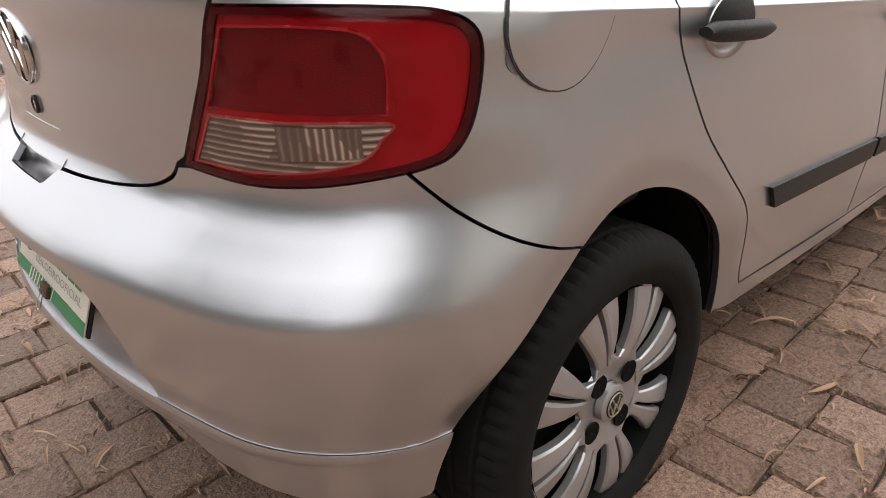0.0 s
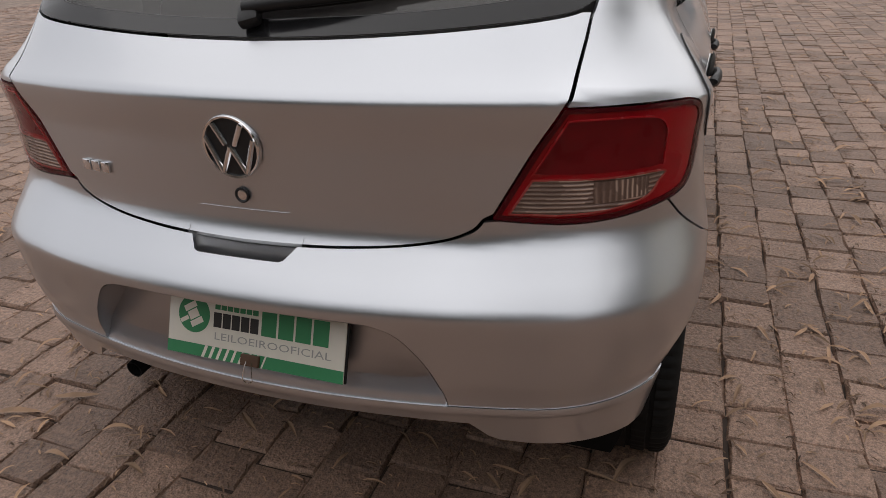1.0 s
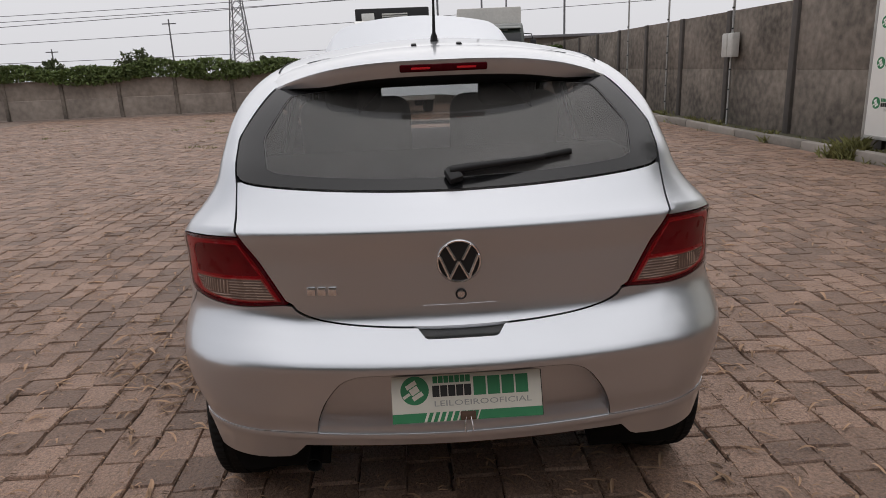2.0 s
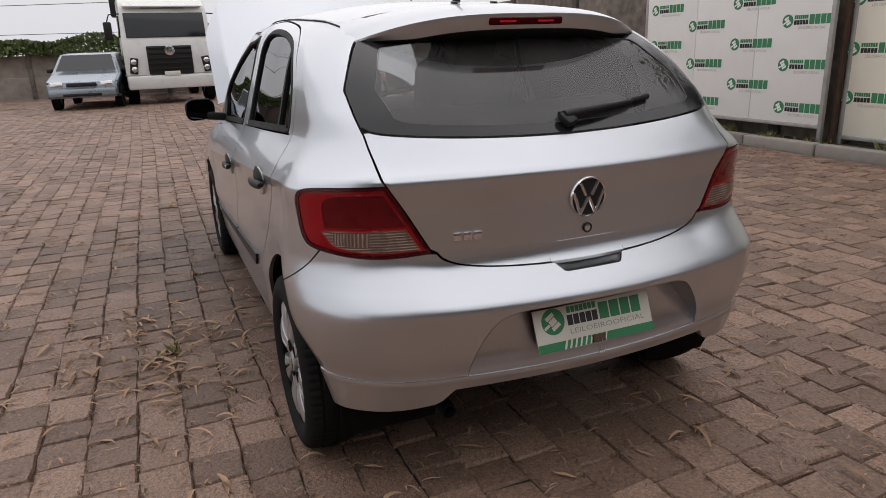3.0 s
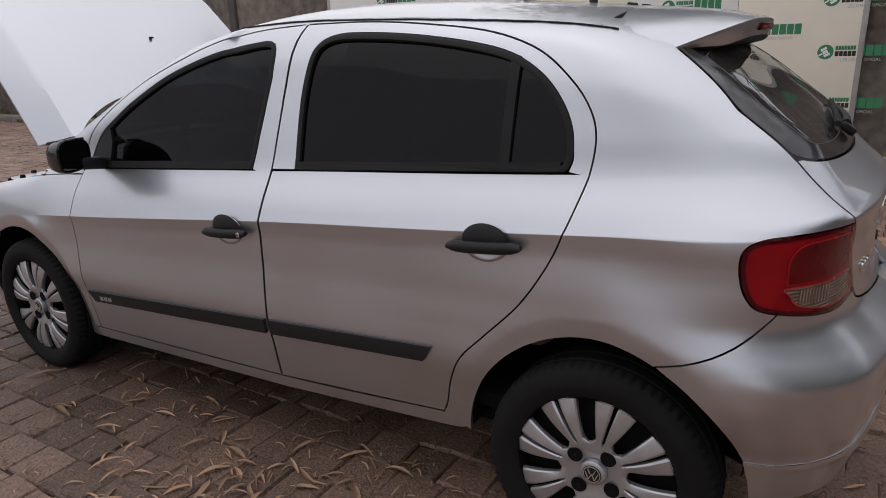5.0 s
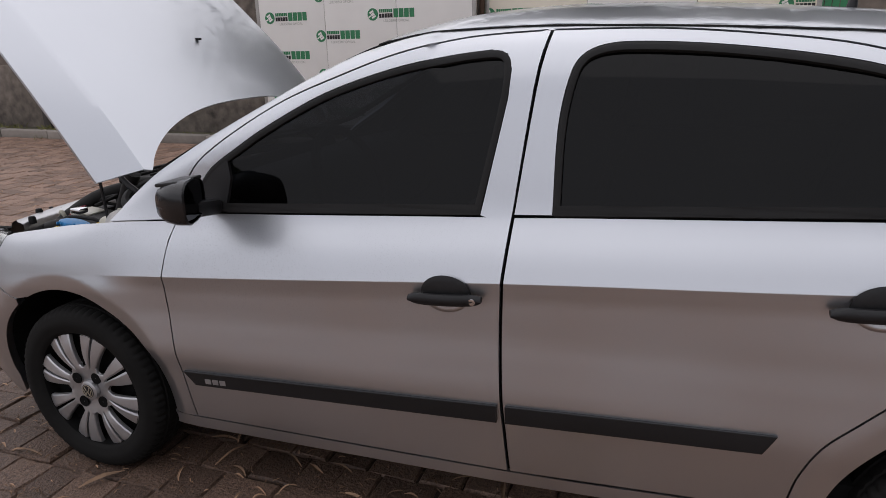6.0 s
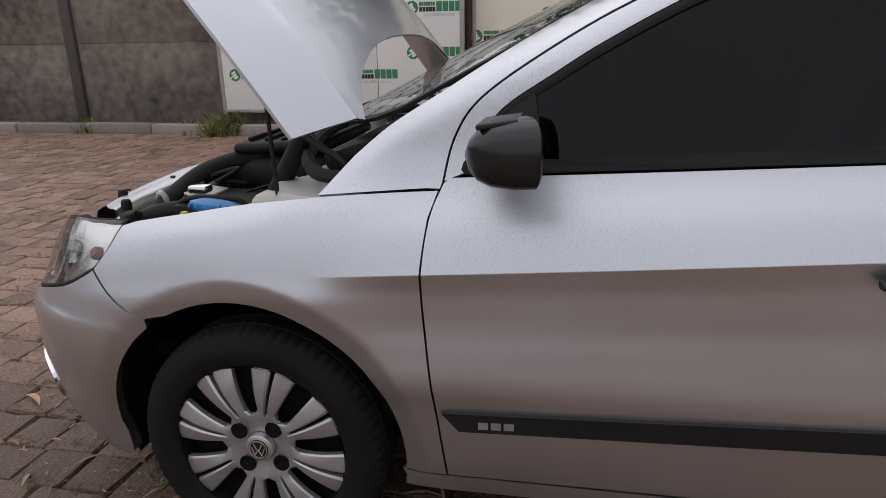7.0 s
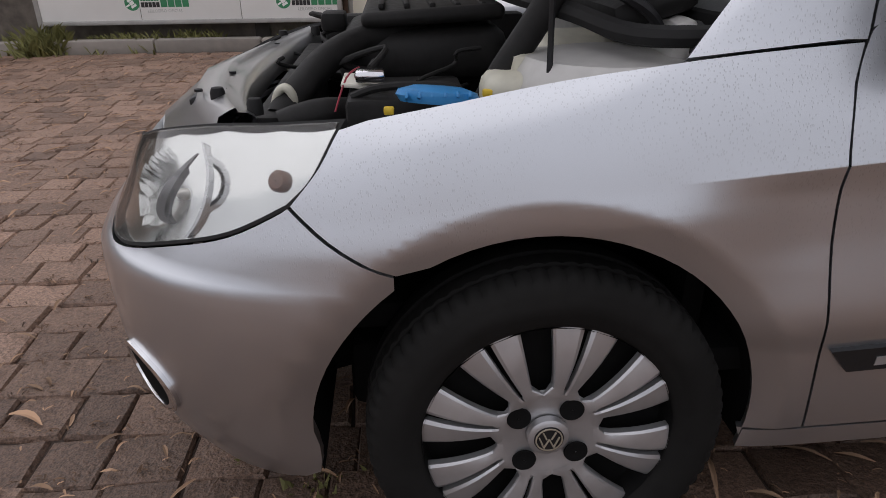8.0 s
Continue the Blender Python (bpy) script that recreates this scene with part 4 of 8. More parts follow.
def tail_lamp(car, flip):
    lamp = panel("tail_lamp", [LAMP], RED_FLANK, car, "red tail lamp with clear lower section", grid=(0.02, 0.02), gap=0.001, off=-0.004, flange=0.02, flip=flip)
    edge = clean(LAMP)
    strip("lamp_border", inset(edge, 0.001), inset(edge, 0.0085), DARK_RED, lamp, "dark red lamp border", off=-0.001, deep=0.004, flip=flip)
    ug = [(u_of(-0.474, 0.511), 0.8125), (u_of(-0.462, 0.556) + 0.004, 0.903)] + plan_line([(-0.445, 0.59, 0.904), (-0.40, 0.635, 0.903), (-0.360, 0.664, 0.897), (-0.345, 0.680, 0.877), (-0.342, 0.683, 0.850), (-0.345, 0.682, 0.8125)], 5)
    panel("red_window", [ug], RED_BOWL, lamp, "deep red inner reflector", grid=(0.012, 0.012), gap=0.002, off=-0.002, flange=0, flip=flip, relief=lambda u, z: -0.0015 * np.abs(np.sin(u * 90)))
    strip("window_edge", ug, inset(ug, 0.0026), RED_EDGE, lamp, "bright red rim of the inner window", off=0.0005, deep=0.003, flip=flip)
    tip, cut_in = (u_of(-0.485, 0.477), 0.7465), (u_of(-0.474, 0.513), 0.8065)
    cl = [tip, cut_in] + plan_line([(-0.42, 0.60, 0.8065), (-0.345, 0.681, 0.8065), (-0.352, 0.679, 0.788), (-0.375, 0.668, 0.765), (-0.415, 0.62, 0.751), (-0.455, 0.55, 0.745)], 5)
    panel("clear_window", [cl], RIBBED_BOWL, lamp, "ribbed brownish reflector behind clear plastic", grid=(0.02, 0.02), gap=0.002, off=-0.0015, flange=0, flip=flip)
    u0, u1 = u_of(-0.428, 0.595), u_of(-0.368, 0.666)
    panel("facet_window", [[(u0, 0.763), (u1, 0.770), (u1, 0.801), (u0, 0.801)]], FACET_BOWL, lamp, "upright facets in the clear window", grid=(0.012, 0.02), gap=0.0, off=-0.0008, flange=0, flip=flip)
    strip("clear_border", cl, inset(cl, 0.0024), CLEAR_EDGE, lamp, off=0.0005, deep=0.003, flip=flip)
    panel("lens", [LAMP], LENS_COAT, lamp, "glossy lamp lens", grid=(0.02, 0.02), gap=0.0012, off=0.003, flange=0.006, flip=flip).visible_shadow = False
    return lamp


def ribbed_mat(name, bands, scale):
    """Smoky reflector with thin bright ribs and uneven facets."""
    m, n, l, b = make_mat(name)
    tc, wave, facet, thin = n.new("ShaderNodeTexCoord"), n.new("ShaderNodeTexWave"), n.new("ShaderNodeTexVoronoi"), n.new("ShaderNodeMath")
    wave.bands_direction = bands
    wave.inputs["Scale"].default_value, wave.inputs["Distortion"].default_value = scale, 1.2
    wave.inputs["Detail Scale"].default_value = 0.6
    facet.inputs["Scale"].default_value = 34
    l.new(tc.outputs["Object"], wave.inputs["Vector"])
    l.new(tc.outputs["Object"], facet.inputs["Vector"])
    thin.operation = "POWER"
    thin.inputs[1].default_value = 2.5
    l.new(wave.outputs[0], thin.inputs[0])
    mixc = n.new("ShaderNodeMix")
    mixc.data_type = "RGBA"
    mixc.inputs[6].default_value, mixc.inputs[7].default_value = (0.085, 0.055, 0.045, 1), (0.62, 0.54, 0.44, 1)
    both = n.new("ShaderNodeMath")
    both.operation = "MULTIPLY_ADD"
    both.inputs[2].default_value = 0.12
    l.new(thin.outputs[0], both.inputs[0])
    l.new(facet.outputs["Color"], both.inputs[1])
    l.new(both.outputs[0], mixc.inputs[0])
    l.new(mixc.outputs[2], b.inputs["Base Color"])
    b.inputs["Roughness"].default_value, b.inputs["Metallic"].default_value = 0.25, 0.3
    bp = n.new("ShaderNodeBump")
    bp.inputs["Strength"].default_value, bp.inputs["Distance"].default_value = 0.4, 0.004
    l.new(wave.outputs[0], bp.inputs["Height"])
    l.new(bp.outputs[0], b.inputs["Normal"])
    return m


FACET_BOWL = ribbed_mat("upright_facet_reflector", "X", 60)
RIBBED_BOWL = ribbed_mat("ribbed_smoky_reflector", "Z", 42)
LENS_COAT = glass_mat("clear_glossy_lens", (0.97, 0.90, 0.90), 0.02, ior=1.28)
CLEAR_EDGE = mat("pale_lens_edge", (0.34, 0.05, 0.045), 0.25, vary=0.1)


def headlamp(car, flip):
    edge = plan_line([(3.125, 0.37, 0.690), (3.09, 0.44, 0.705), (3.03, 0.52, 0.733), (2.93, 0.605, 0.760), (2.84, 0.66, 0.772), (2.752, 0.70, 0.782)], 6)[:-1] \
        + plan_line([(2.752, 0.70, 0.782), (2.762, 0.705, 0.745), (2.785, 0.715, 0.705), (2.823, 0.725, 0.674)], 6)[:-1] \
        + plan_line([(2.823, 0.725, 0.674), (2.89, 0.69, 0.630), (2.97, 0.64, 0.600), (3.05, 0.575, 0.572), (3.10, 0.52, 0.567)], 6)[:-1] \
        + plan_line([(3.10, 0.52, 0.567), (3.16, 0.43, 0.590), (3.165, 0.38, 0.620), (3.15, 0.36, 0.66), (3.125, 0.37, 0.690)], 5)[:-1]
    bowls = ((3.908, 0.660, 0.056, 0.056, 0.045), (3.785, 0.700, 0.060, 0.056, 0.020))

    def hollow(u, z):
        v, deep = np.abs(u), np.zeros_like(u)
        for bu, bz, ru, rz, d in bowls:
            q = np.clip(1 - ((v - bu) / ru) ** 2 - ((z - bz) / rz) ** 2, 0, 1)
            deep = np.maximum(deep, d * np.sqrt(q))
        return -deep - 0.004 * np.abs(np.sin(v * 45)) * (deep < 0.001)

    head = panel("headlamp", [edge], HEAD_BOWL, car, "clear headlamp with silvered reflectors", grid=(0.008, 0.008), gap=0.002, off=-0.008, flange=0, flip=flip, relief=hollow)
    strip("lamp_seal", inset(edge, -0.0015), inset(edge, 0.003), BLACK_RUBBER, head, "black lamp seal", off=-0.001, deep=0.012, flip=flip)
    panel("lens", [edge], HEAD_LENS, head, "clear lens", grid=(0.025, 0.02), gap=0.003, off=0.002, flange=0.004, flip=flip).visible_shadow = False
    ridge = curve_pts([(3.858, 0.738), (3.842, 0.720), (3.830, 0.700), (3.824, 0.671), (3.827, 0.639), (3.836, 0.612)], 4)
    panel("lamp_divider", [ridge + [(u + 0.004, z) for u, z in ridge[::-1]]], BOWL_RIM, head, "grey ridge between the reflectors", grid=(0.02, 0.02), gap=0, off=-0.003, flange=0.01, flip=flip)
    # a dark crescent laid in the lamp draws the reflection of dark surroundings
    hood = curve_pts([(3.866, 0.724), (3.888, 0.690), (3.901, 0.660), (3.903, 0.636), (3.890, 0.622), (3.868, 0.622), (3.884, 0.632), (3.886, 0.655), (3.878, 0.690)], 4, True)
    panel("dark_reflection", [hood], DARK_REFLECTION, head, "dark grey crescent, a reflection put into the main reflector", grid=(0.012, 0.012), gap=0, off=-0.010, flange=0.012, flip=flip)
    s = -1 if flip else 1
    co, no = band(np.array([3.905 * s]), np.array([0.660]), -0.050)
    m = Matrix.Translation(co[0]) @ Vector((0.95, 0.3 * s, 0.0)).to_track_quat("Z", "Y").to_matrix().to_4x4()
    part("bulb", lathe([(0.001, 0.012), (0.007, 0.009), (0.009, 0.003), (0.009, -0.01)], 16, m), LAMP_BOWL, head, "small lamp bulb")
    co, no = band(np.array([3.753 * s]), np.array([0.706]), -0.014)
    m = Matrix.Translation(co[0]) @ Vector(no[0]).to_track_quat("Z", "Y").to_matrix().to_4x4()
    part("side_bulb", lathe([(0.0155, -0.016), (0.0155, 0.0), (0.011, 0.006), (0.001, 0.007)], 20, m), mat("amber_brown_bulb", (0.13, 0.065, 0.045), 0.4, vary=0.5, scale=160), head, "brown indicator bulb holder")


PLATE_WHITE = mat("off_white_plastic_card", (0.70, 0.68, 0.60), 0.45, vary=0.06, scale=25)
GREEN_INK = mat("green_ink", (0.035, 0.22, 0.095), 0.5, vary=0.1)
BLACK_INK = mat("black_ink", (0.02, 0.02, 0.02), 0.5, vary=0.1)
GREY_INK = mat("grey_ink", (0.32, 0.33, 0.31), 0.55, vary=0.1)
RUST = mat("rusty_steel", (0.10, 0.06, 0.04), 0.75, 0.4, vary=0.3, scale=50, bump=0.2)


def text_mesh(words, size, depth=0.0):
    c = bpy.data.curves.new("words", "FONT")
    c.body, c.size, c.extrude, c.resolution_u = words, size, depth, 2
    o = bpy.data.objects.new("words", c)
    scene.collection.objects.link(o)
    me = bpy.data.meshes.new_from_object(o.evaluated_get(bpy.context.evaluated_depsgraph_get()))
    bpy.data.objects.remove(o)
    bpy.data.curves.remove(c)
    return me


def flat_poly(bm, pts, h=0.0, index=0):
    f = bm.faces.new([bm.verts.new((x, y, h)) for x, y in pts])
    f.material_index = index
    return f


def disc_mark(bm, cx, cy, r, h, green=0, pale=1):
    """A green disc with a pale slanting mallet shape on it."""
    flat_poly(bm, [(cx + r * math.cos(2 * math.pi * k / 32), cy + r * math.sin(2 * math.pi * k / 32)) for k in range(32)], h, green)
    t = radians(30)

    def turn(px, py):
        return cx + px * math.cos(t) - py * math.sin(t), cy + px * math.sin(t) + py * math.cos(t)
    for x0, y0, x1, y1 in ((-0.42, 0.30, 0.38, 0.62), (-0.34, -0.22, 0.30, 0.24), (-0.42, -0.60, 0.38, -0.28), (-0.95, -0.12, -0.40, 0.10)):
        flat_poly(bm, [turn(a * r, b * r) for a, b in ((x0, y0), (x1, y0), (x1, y1), (x0, y1))], h + 0.0006, pale)


def letter_bars(bm, x0, x1, y0, y1, count, h, index, gap=0.12):
    w = (x1 - x0) / count
    for k in range(count):
        a = x0 + w * k
        flat_poly(bm, [(a, y0), (a + w * (1 - gap), y0), (a + w * (1 - gap), y1), (a, y1)], h, index)


def round_badge(parent, m, r):
    ring = part("round_badge", lathe([(r, 0.0), (r, 0.006), (r * 0.96, 0.009), (r * 0.90, 0.008), (r * 0.88, 0.004)], 48, m), CHROME, parent, "round chrome badge with dark field")
    part("badge_field", lathe([(r * 0.9, 0.0045), (0.001, 0.006)], 48, m), BLACK_PLASTIC, ring)
    for a, b in (((-0.50, 0.72), (-0.16, 0.08)), ((0.50, 0.72), (0.16, 0.08)), ((-0.84, 0.28), (-0.42, -0.78)), ((0.84, 0.28), (0.42, -0.78)), ((-0.42, -0.78), (0.0, 0.02)), ((0.42, -0.78), (0.0, 0.02))):
        pa, pb = m @ Vector((a[0] * r, a[1] * r, 0.007)), m @ Vector((b[0] * r, b[1] * r, 0.007))
        part("badge_strip", rod(bmesh.new(), pa, pb, r * 0.085, n=8), CHROME, ring)
    return ring


def rear_frame_at(y, z, off=0.0):
    co, no = band(np.array([y]), np.array([z]), off)
    n = Vector(no[0])
    right = Vector((0, -1, 0))
    right = (right - n * right.dot(n)).normalized()
    return Matrix.Translation(co[0]) @ Matrix((right, n.cross(right), n)).transposed().to_4x4()


def tail_end(car):
    bottom = [(0.0, 0.676), (0.10, 0.677), (0.20, 0.680), (0.30, 0.687), (0.38, 0.699), (0.43, 0.718), (0.450, 0.737)]
    low = [(tail_u(q[0]), q[1]) for q in curve_pts(bottom, 5)]
    up = plan_line([LAMP_TIP, (-0.476, 0.50, 0.826), LAMP_TOP], 6)[1:] + plan_line(TAIL_SEAM, 5)[1:]
    glass_low = [(0.0, 1.012), (0.15, 1.0145), (0.30, 1.021), (0.42, 1.030), (0.52, 1.041), (0.555, 1.048)]
    gl = [(q[0], q[1]) for q in curve_pts(glass_low, 5)]
    line = half_to_full(low + up)
    tail = line + [q for q in half_to_full(gl)[::-1]]
    tailgate = panel("tailgate", [tail], PAINT, car, "silver tailgate with a crease", grid=(0.025, 0.012), gap=0.0025, flange=0.02)
    side_up = plan_line([(-0.335, 0.566, 1.047), (-0.19, 0.556, 1.158), SPOILER_SIDE, (-0.035, 0.53, 1.29)], 6)
    gpoly = [q for q in half_to_full(gl)] + side_up[1:] + [(0.30, 1.312), (-0.30, 1.312)] + [(-u, z) for u, z in side_up[1:][::-1]]
    pane = panel("rear_window", [gpoly], GLASS_REAR, tailgate, "lightly tinted rear window", grid=(0.05, 0.03), gap=0.002, off=-0.001, flange=0)
    gp = clean(gpoly)
    z_low, z_top = min(q[1] for q in gp), max(q[1] for q in gp)

    def bordered(more):
        """The window's outline drawn in: little below, more above and at the sides."""
        out = []
        for u, z in inset(gp, 0.003):
            k = (z - z_low) / (z_top - z_low)
            out.append((u * (0.86 - more), z + (0.026 + more * 0.15) * (1 - k) - (0.034 + more * 0.15) * k))
        return out

    strip("window_border", inset(gp, 0.003), bordered(0.0), FRIT, tailgate, "black glass border", off=0.0004, deep=0.001)
    strip("window_edge_line", bordered(0.003), bordered(0.0075), mat("grey_glass_line", (0.11, 0.11, 0.11), 0.5), tailgate, off=0.0004, deep=0.001)
    panel("tailgate_lining", [tail], DARK_VOID, car, grid=(0.08, 0.06), gap=-0.02, off=-0.060, flange=0)
    round_badge(tailgate, rear_frame_at(0.0, 0.846, 0.001), 0.058)
    m = rear_frame_at(-0.003, 0.757, 0.001)
    lock = part("key_lock", lathe([(0.0145, 0.0), (0.0145, 0.004), (0.012, 0.005), (0.0095, 0.003)], 24, m), BLACK_PLASTIC, tailgate, "round tailgate lock")
    part("lock_barrel", lathe([(0.0095, 0.003), (0.006, 0.0038), (0.001, 0.0035)], 20, m), CHROME, lock)
    bm = bmesh.new()
    for k in range(3):
        q = rear_frame_at(tail_u(0.388 - 0.030 * k), 0.775, 0.003)
        bevel_box(bm, q, 0.022, 0.022, 0.006, 0.002)
    part("name_badge", bm, CHROME, tailgate, "three chrome badge bars")
    # a faint moulded edge below the lock
    part("grip_edge", tube([rear_frame_at(y, 0.730, 0.0008).translation for y in np.linspace(0.095, -0.095, 9)], 0.0006, 6), PAINT, tailgate)
    # wiper
    wiper = part("rear_wiper", bmesh.new(), BLACK_PLASTIC, tailgate, "black rear wiper parked on the glass")
    base = rear_frame_at(-0.002, 1.034, 0.012)
    part("wiper_pivot", box(base @ pose(0.0, 0.004, 0.004, 0, 0, 20), 0.040, 0.046, 0.024, 0.008), BLACK_PLASTIC, wiper)
    pts = [rear_frame_at(y, z, o).translation for y, z, o in ((0.008, 1.042, 0.022), (-0.04, 1.045, 0.026), (-0.11, 1.051, 0.026), (-0.18, 1.059, 0.022), (-0.25, 1.069, 0.016))]
    part("wiper_arm", tube([Vector(p) for p in curve_pts(pts, 4)], [0.0125 - 0.0004 * q for q in range(17)], 14, flat=1.1), BLACK_PLASTIC, wiper)
    pts = [rear_frame_at(y, z, 0.010).translation for y, z in ((0.012, 1.052), (-0.08, 1.056), (-0.20, 1.066), (-0.327, 1.082))]
    part("wiper_blade", tube([Vector(p) for p in curve_pts(pts, 5)], 0.0085, 14), BLACK_RUBBER, wiper)
    # spoiler over the window
    verts, faces = [], []
    prof_n, cols = 10, 33
    for k in range(cols):
        t = -1 + 2 * k / (cols - 1)
        a = abs(t)
        e = smooth(a, 0.62, 1.0)
        fx = 0.12 - 0.055 * a * a
        lip_x, lip_z = -0.205 + 0.155 * a ** 3.4, 1.346 - 0.074 * a ** 3.0
        deep = 0.047 * (1 - 0.75 * e)
        front_z = float(cap(np.array([fx]), np.array([0.505 * t]), 0.0015)[0][0][2])
        back = 0.014 * (1 - 0.5 * e)
        ring = [(0.0, fx, front_z), (0.35, fx + (lip_x - fx) * 0.35, front_z + (lip_z - front_z) * 0.27 + 0.003), (0.7, fx + (lip_x - fx) * 0.7, front_z + (lip_z - front_z) * 0.62 + 0.005), (0.95, lip_x + 0.012, lip_z + 0.003 * (1 - e)), (1.0, lip_x + 0.002, lip_z - 0.003),
                (1.0, lip_x + 0.002, lip_z - 0.010), (1.0, lip_x + back * 0.55, lip_z - deep * 0.62), (0.95, lip_x + back, lip_z - deep), (0.9, -0.112 + 0.060 * a ** 3, min(lip_z - deep - 0.002, 1.270 - 0.010 * a * a)), (0.0, fx, front_z - 0.05)]
        verts += [(px, t * (0.492 + 0.032 * f), pz) for f, px, pz in ring]
    for k in range(cols - 1):
        for i in range(prof_n):
            j = (i + 1) % prof_n
            faces.append((k * prof_n + i, k * prof_n + j, (k + 1) * prof_n + j, (k + 1) * prof_n + i))
    faces.append(tuple(range(prof_n)))
    faces.append(tuple((cols - 1) * prof_n + i for i in range(prof_n))[::-1])
    bm = bmesh.new()
    vs = [bm.verts.new(v) for v in verts]
    for f in faces:
        bm.faces.new([vs[i] for i in f])
    bmesh.ops.recalc_face_normals(bm, faces=bm.faces)
    bm.faces.ensure_lookup_table()
    # the band beneath the lip is coloured black for the shade there
    for q, f in enumerate(bm.faces[:(cols - 1) * prof_n]):
        f.material_index = 1 if q % prof_n == 7 else 0
    spoiler = part("roof_spoiler", bm, PAINT, tailgate, "silver roof spoiler")
    bm = box(pose(-0.1985, 0.0, 1.3210, 0, -14, 0), 0.012, 0.250, 0.022, 0.005)
    spoiler.data.materials.append(BLACK_PLASTIC)
    brake = part("brake_light", bm, DARK_RED, spoiler, "narrow red high brake light")
    # two brighter red bars draw the glints on the brake light
    for y in (0.065, -0.065):
        part("brake_glint", box(pose(-0.2040, y, 1.3200, 0, -14, 0), 0.003, 0.055, 0.006, 0.001), mat("red_reflector_glint", (0.8, 0.02, 0.03), 0.2, vary=0.2), brake)
    # bumper
    top = [(0.112, 0.6770), (0.20, 0.6800), (0.30, 0.6870), (0.38, 0.6985), (0.430, 0.7155), (0.449, 0.7335)]
    tl = [(0.0, 0.6555), (0.086, 0.6555), (0.094, 0.658)] + [(tail_u(q[0]), q[1]) for q in curve_pts(top, 5)] + plan_line([LAMP_TIP, (-0.45, 0.55, 0.732), (-0.41, 0.635, 0.738), LAMP_LOW], 6)[1:] + plan_line(BUMPER_SEAM, 4)[1:]
    arch = arch_line(0, 113, 178, 14)[1:]
    under = plan_line([(-0.355, 0.74, 0.295), (-0.42, 0.66, 0.302), (-0.49, 0.56, 0.310), (-0.55, 0.48, 0.322)], 4)[1:] + [(tail_u(0.465, -0.57), 0.332), (tail_u(0.430, -0.58), 0.368), (0.30, 0.372), (0.12, 0.374)]
    split = 0.4035
    arch_up, arch_low = [q for q in arch if q[1] > split + 0.004], [q for q in arch if q[1] < split - 0.004]
    u_arch = 0.5 * (arch_up[-1][0] + arch_low[0][0])
    bay = [(0.394, split), (0.386, 0.440), (0.368, 0.485), (0.345, 0.522), (0.316, 0.556), (0.285, 0.573), (0.24, 0.580), (0.12, 0.583)]
    bay_line = [(tail_u(q[0], -0.60), q[1]) for q in curve_pts(bay, 5)]
    up_half = tl + arch_up + [(u_arch, split)]
    low_half = [(0.0, split), (0.40, split)] + [(u_arch, split)] + arch_low + under
    upper = [(-u, z) for u, z in up_half[::-1]] + [q for q in up_half if q[0] > 1e-6] + bay_line + [(-u, z) for u, z in bay_line[::-1]]
    lower = [(-u, z) for u, z in low_half[::-1]] + [q for q in low_half if q[0] > 1e-6]
    bumper = panel("rear_bumper", [upper], PAINT, car, "silver plastic rear bumper", grid=(0.016, 0.011), gap=0.0015, flange=0.010, cuts=(0.597, 0.603, 0.60))
    rows = [[(x + 0.22 * y * y, y * w, z) for y in np.linspace(-0.122, 0.122, 11)] for x, z, w in ((-0.574, 0.6515, 1.0), (-0.558, 0.6465, 0.98), (-0.534, 0.6455, 0.97), (-0.522, 0.690, 1.0))]
    grip = ob_from("grip_recess", [p for r in rows for p in r] + [(-0.540, -0.122, 0.690), (-0.540, 0.122, 0.690)], [(k * 11 + q, k * 11 + q + 1, (k + 1) * 11 + q + 1, (k + 1) * 11 + q) for k in range(3) for q in range(10)] + [(0, 11, 22, 33, 44), (10, 45, 43, 32, 21)], PAINT_PLAIN, smooth=True)
    grip.parent = bumper
    tagged(grip, "shaded grip hollow under the tailgate")
    panel("bumper_lip", [lower], PAINT, bumper, "lower lip of the bumper", grid=(0.025, 0.015), gap=-0.0005, off=0.0022, flange=0.03)
    ring = [(0.0, split)] + bay_line
    bay_poly = [(-u, z) for u, z in ring[::-1]] + ring[1:]
    deep = lambda u, z: -(0.002 + 0.68 * np.clip(z - 0.4035, 0.0, 0.18))
    panel("plate_bay", [bay_poly], PAINT, bumper, "grey plate bay", grid=(0.04, 0.02), gap=0.0, flange=0, relief=deep)
    pts = np.array(bay_line + [(-u, z) for u, z in bay_line[::-1]])
    co0, _ = band(pts[:, 0], pts[:, 1], -0.001)
    co1, _ = band(pts[:, 0], pts[:, 1], deep(pts[:, 0], pts[:, 1]))
    n = len(pts)
    rim = ob_from("bay_wall", list(co0) + list(co1), [(k, k + 1, n + k + 1, n + k) for k in range(n - 1)], PAINT, smooth=True)
    rim.parent = bumper
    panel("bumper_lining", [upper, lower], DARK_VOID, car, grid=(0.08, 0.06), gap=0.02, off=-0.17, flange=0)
    # the auction card in the plate bay, held by a clip
    card = part("number_plate_card", bmesh.new(), PLATE_WHITE, bumper, "white and green auction card in the plate bay")
    a, b = Vector((-0.586, -0.006, 0.436)), Vector((-0.548, -0.006, 0.532))
    upv = (b - a).normalized()
    right = Vector((0, -1, 0))
    m = Matrix.Translation((a + b) / 2) @ Matrix((right, upv, right.cross(upv))).transposed().to_4x4()
    w, h = 0.392, 0.120
    m = m @ pose(0, 0.001, 0.014)
    part("card_back", box(m @ pose(0.003, -0.001, -0.006), w, h, 0.006, 0.002), BLACK_PLASTIC, card)
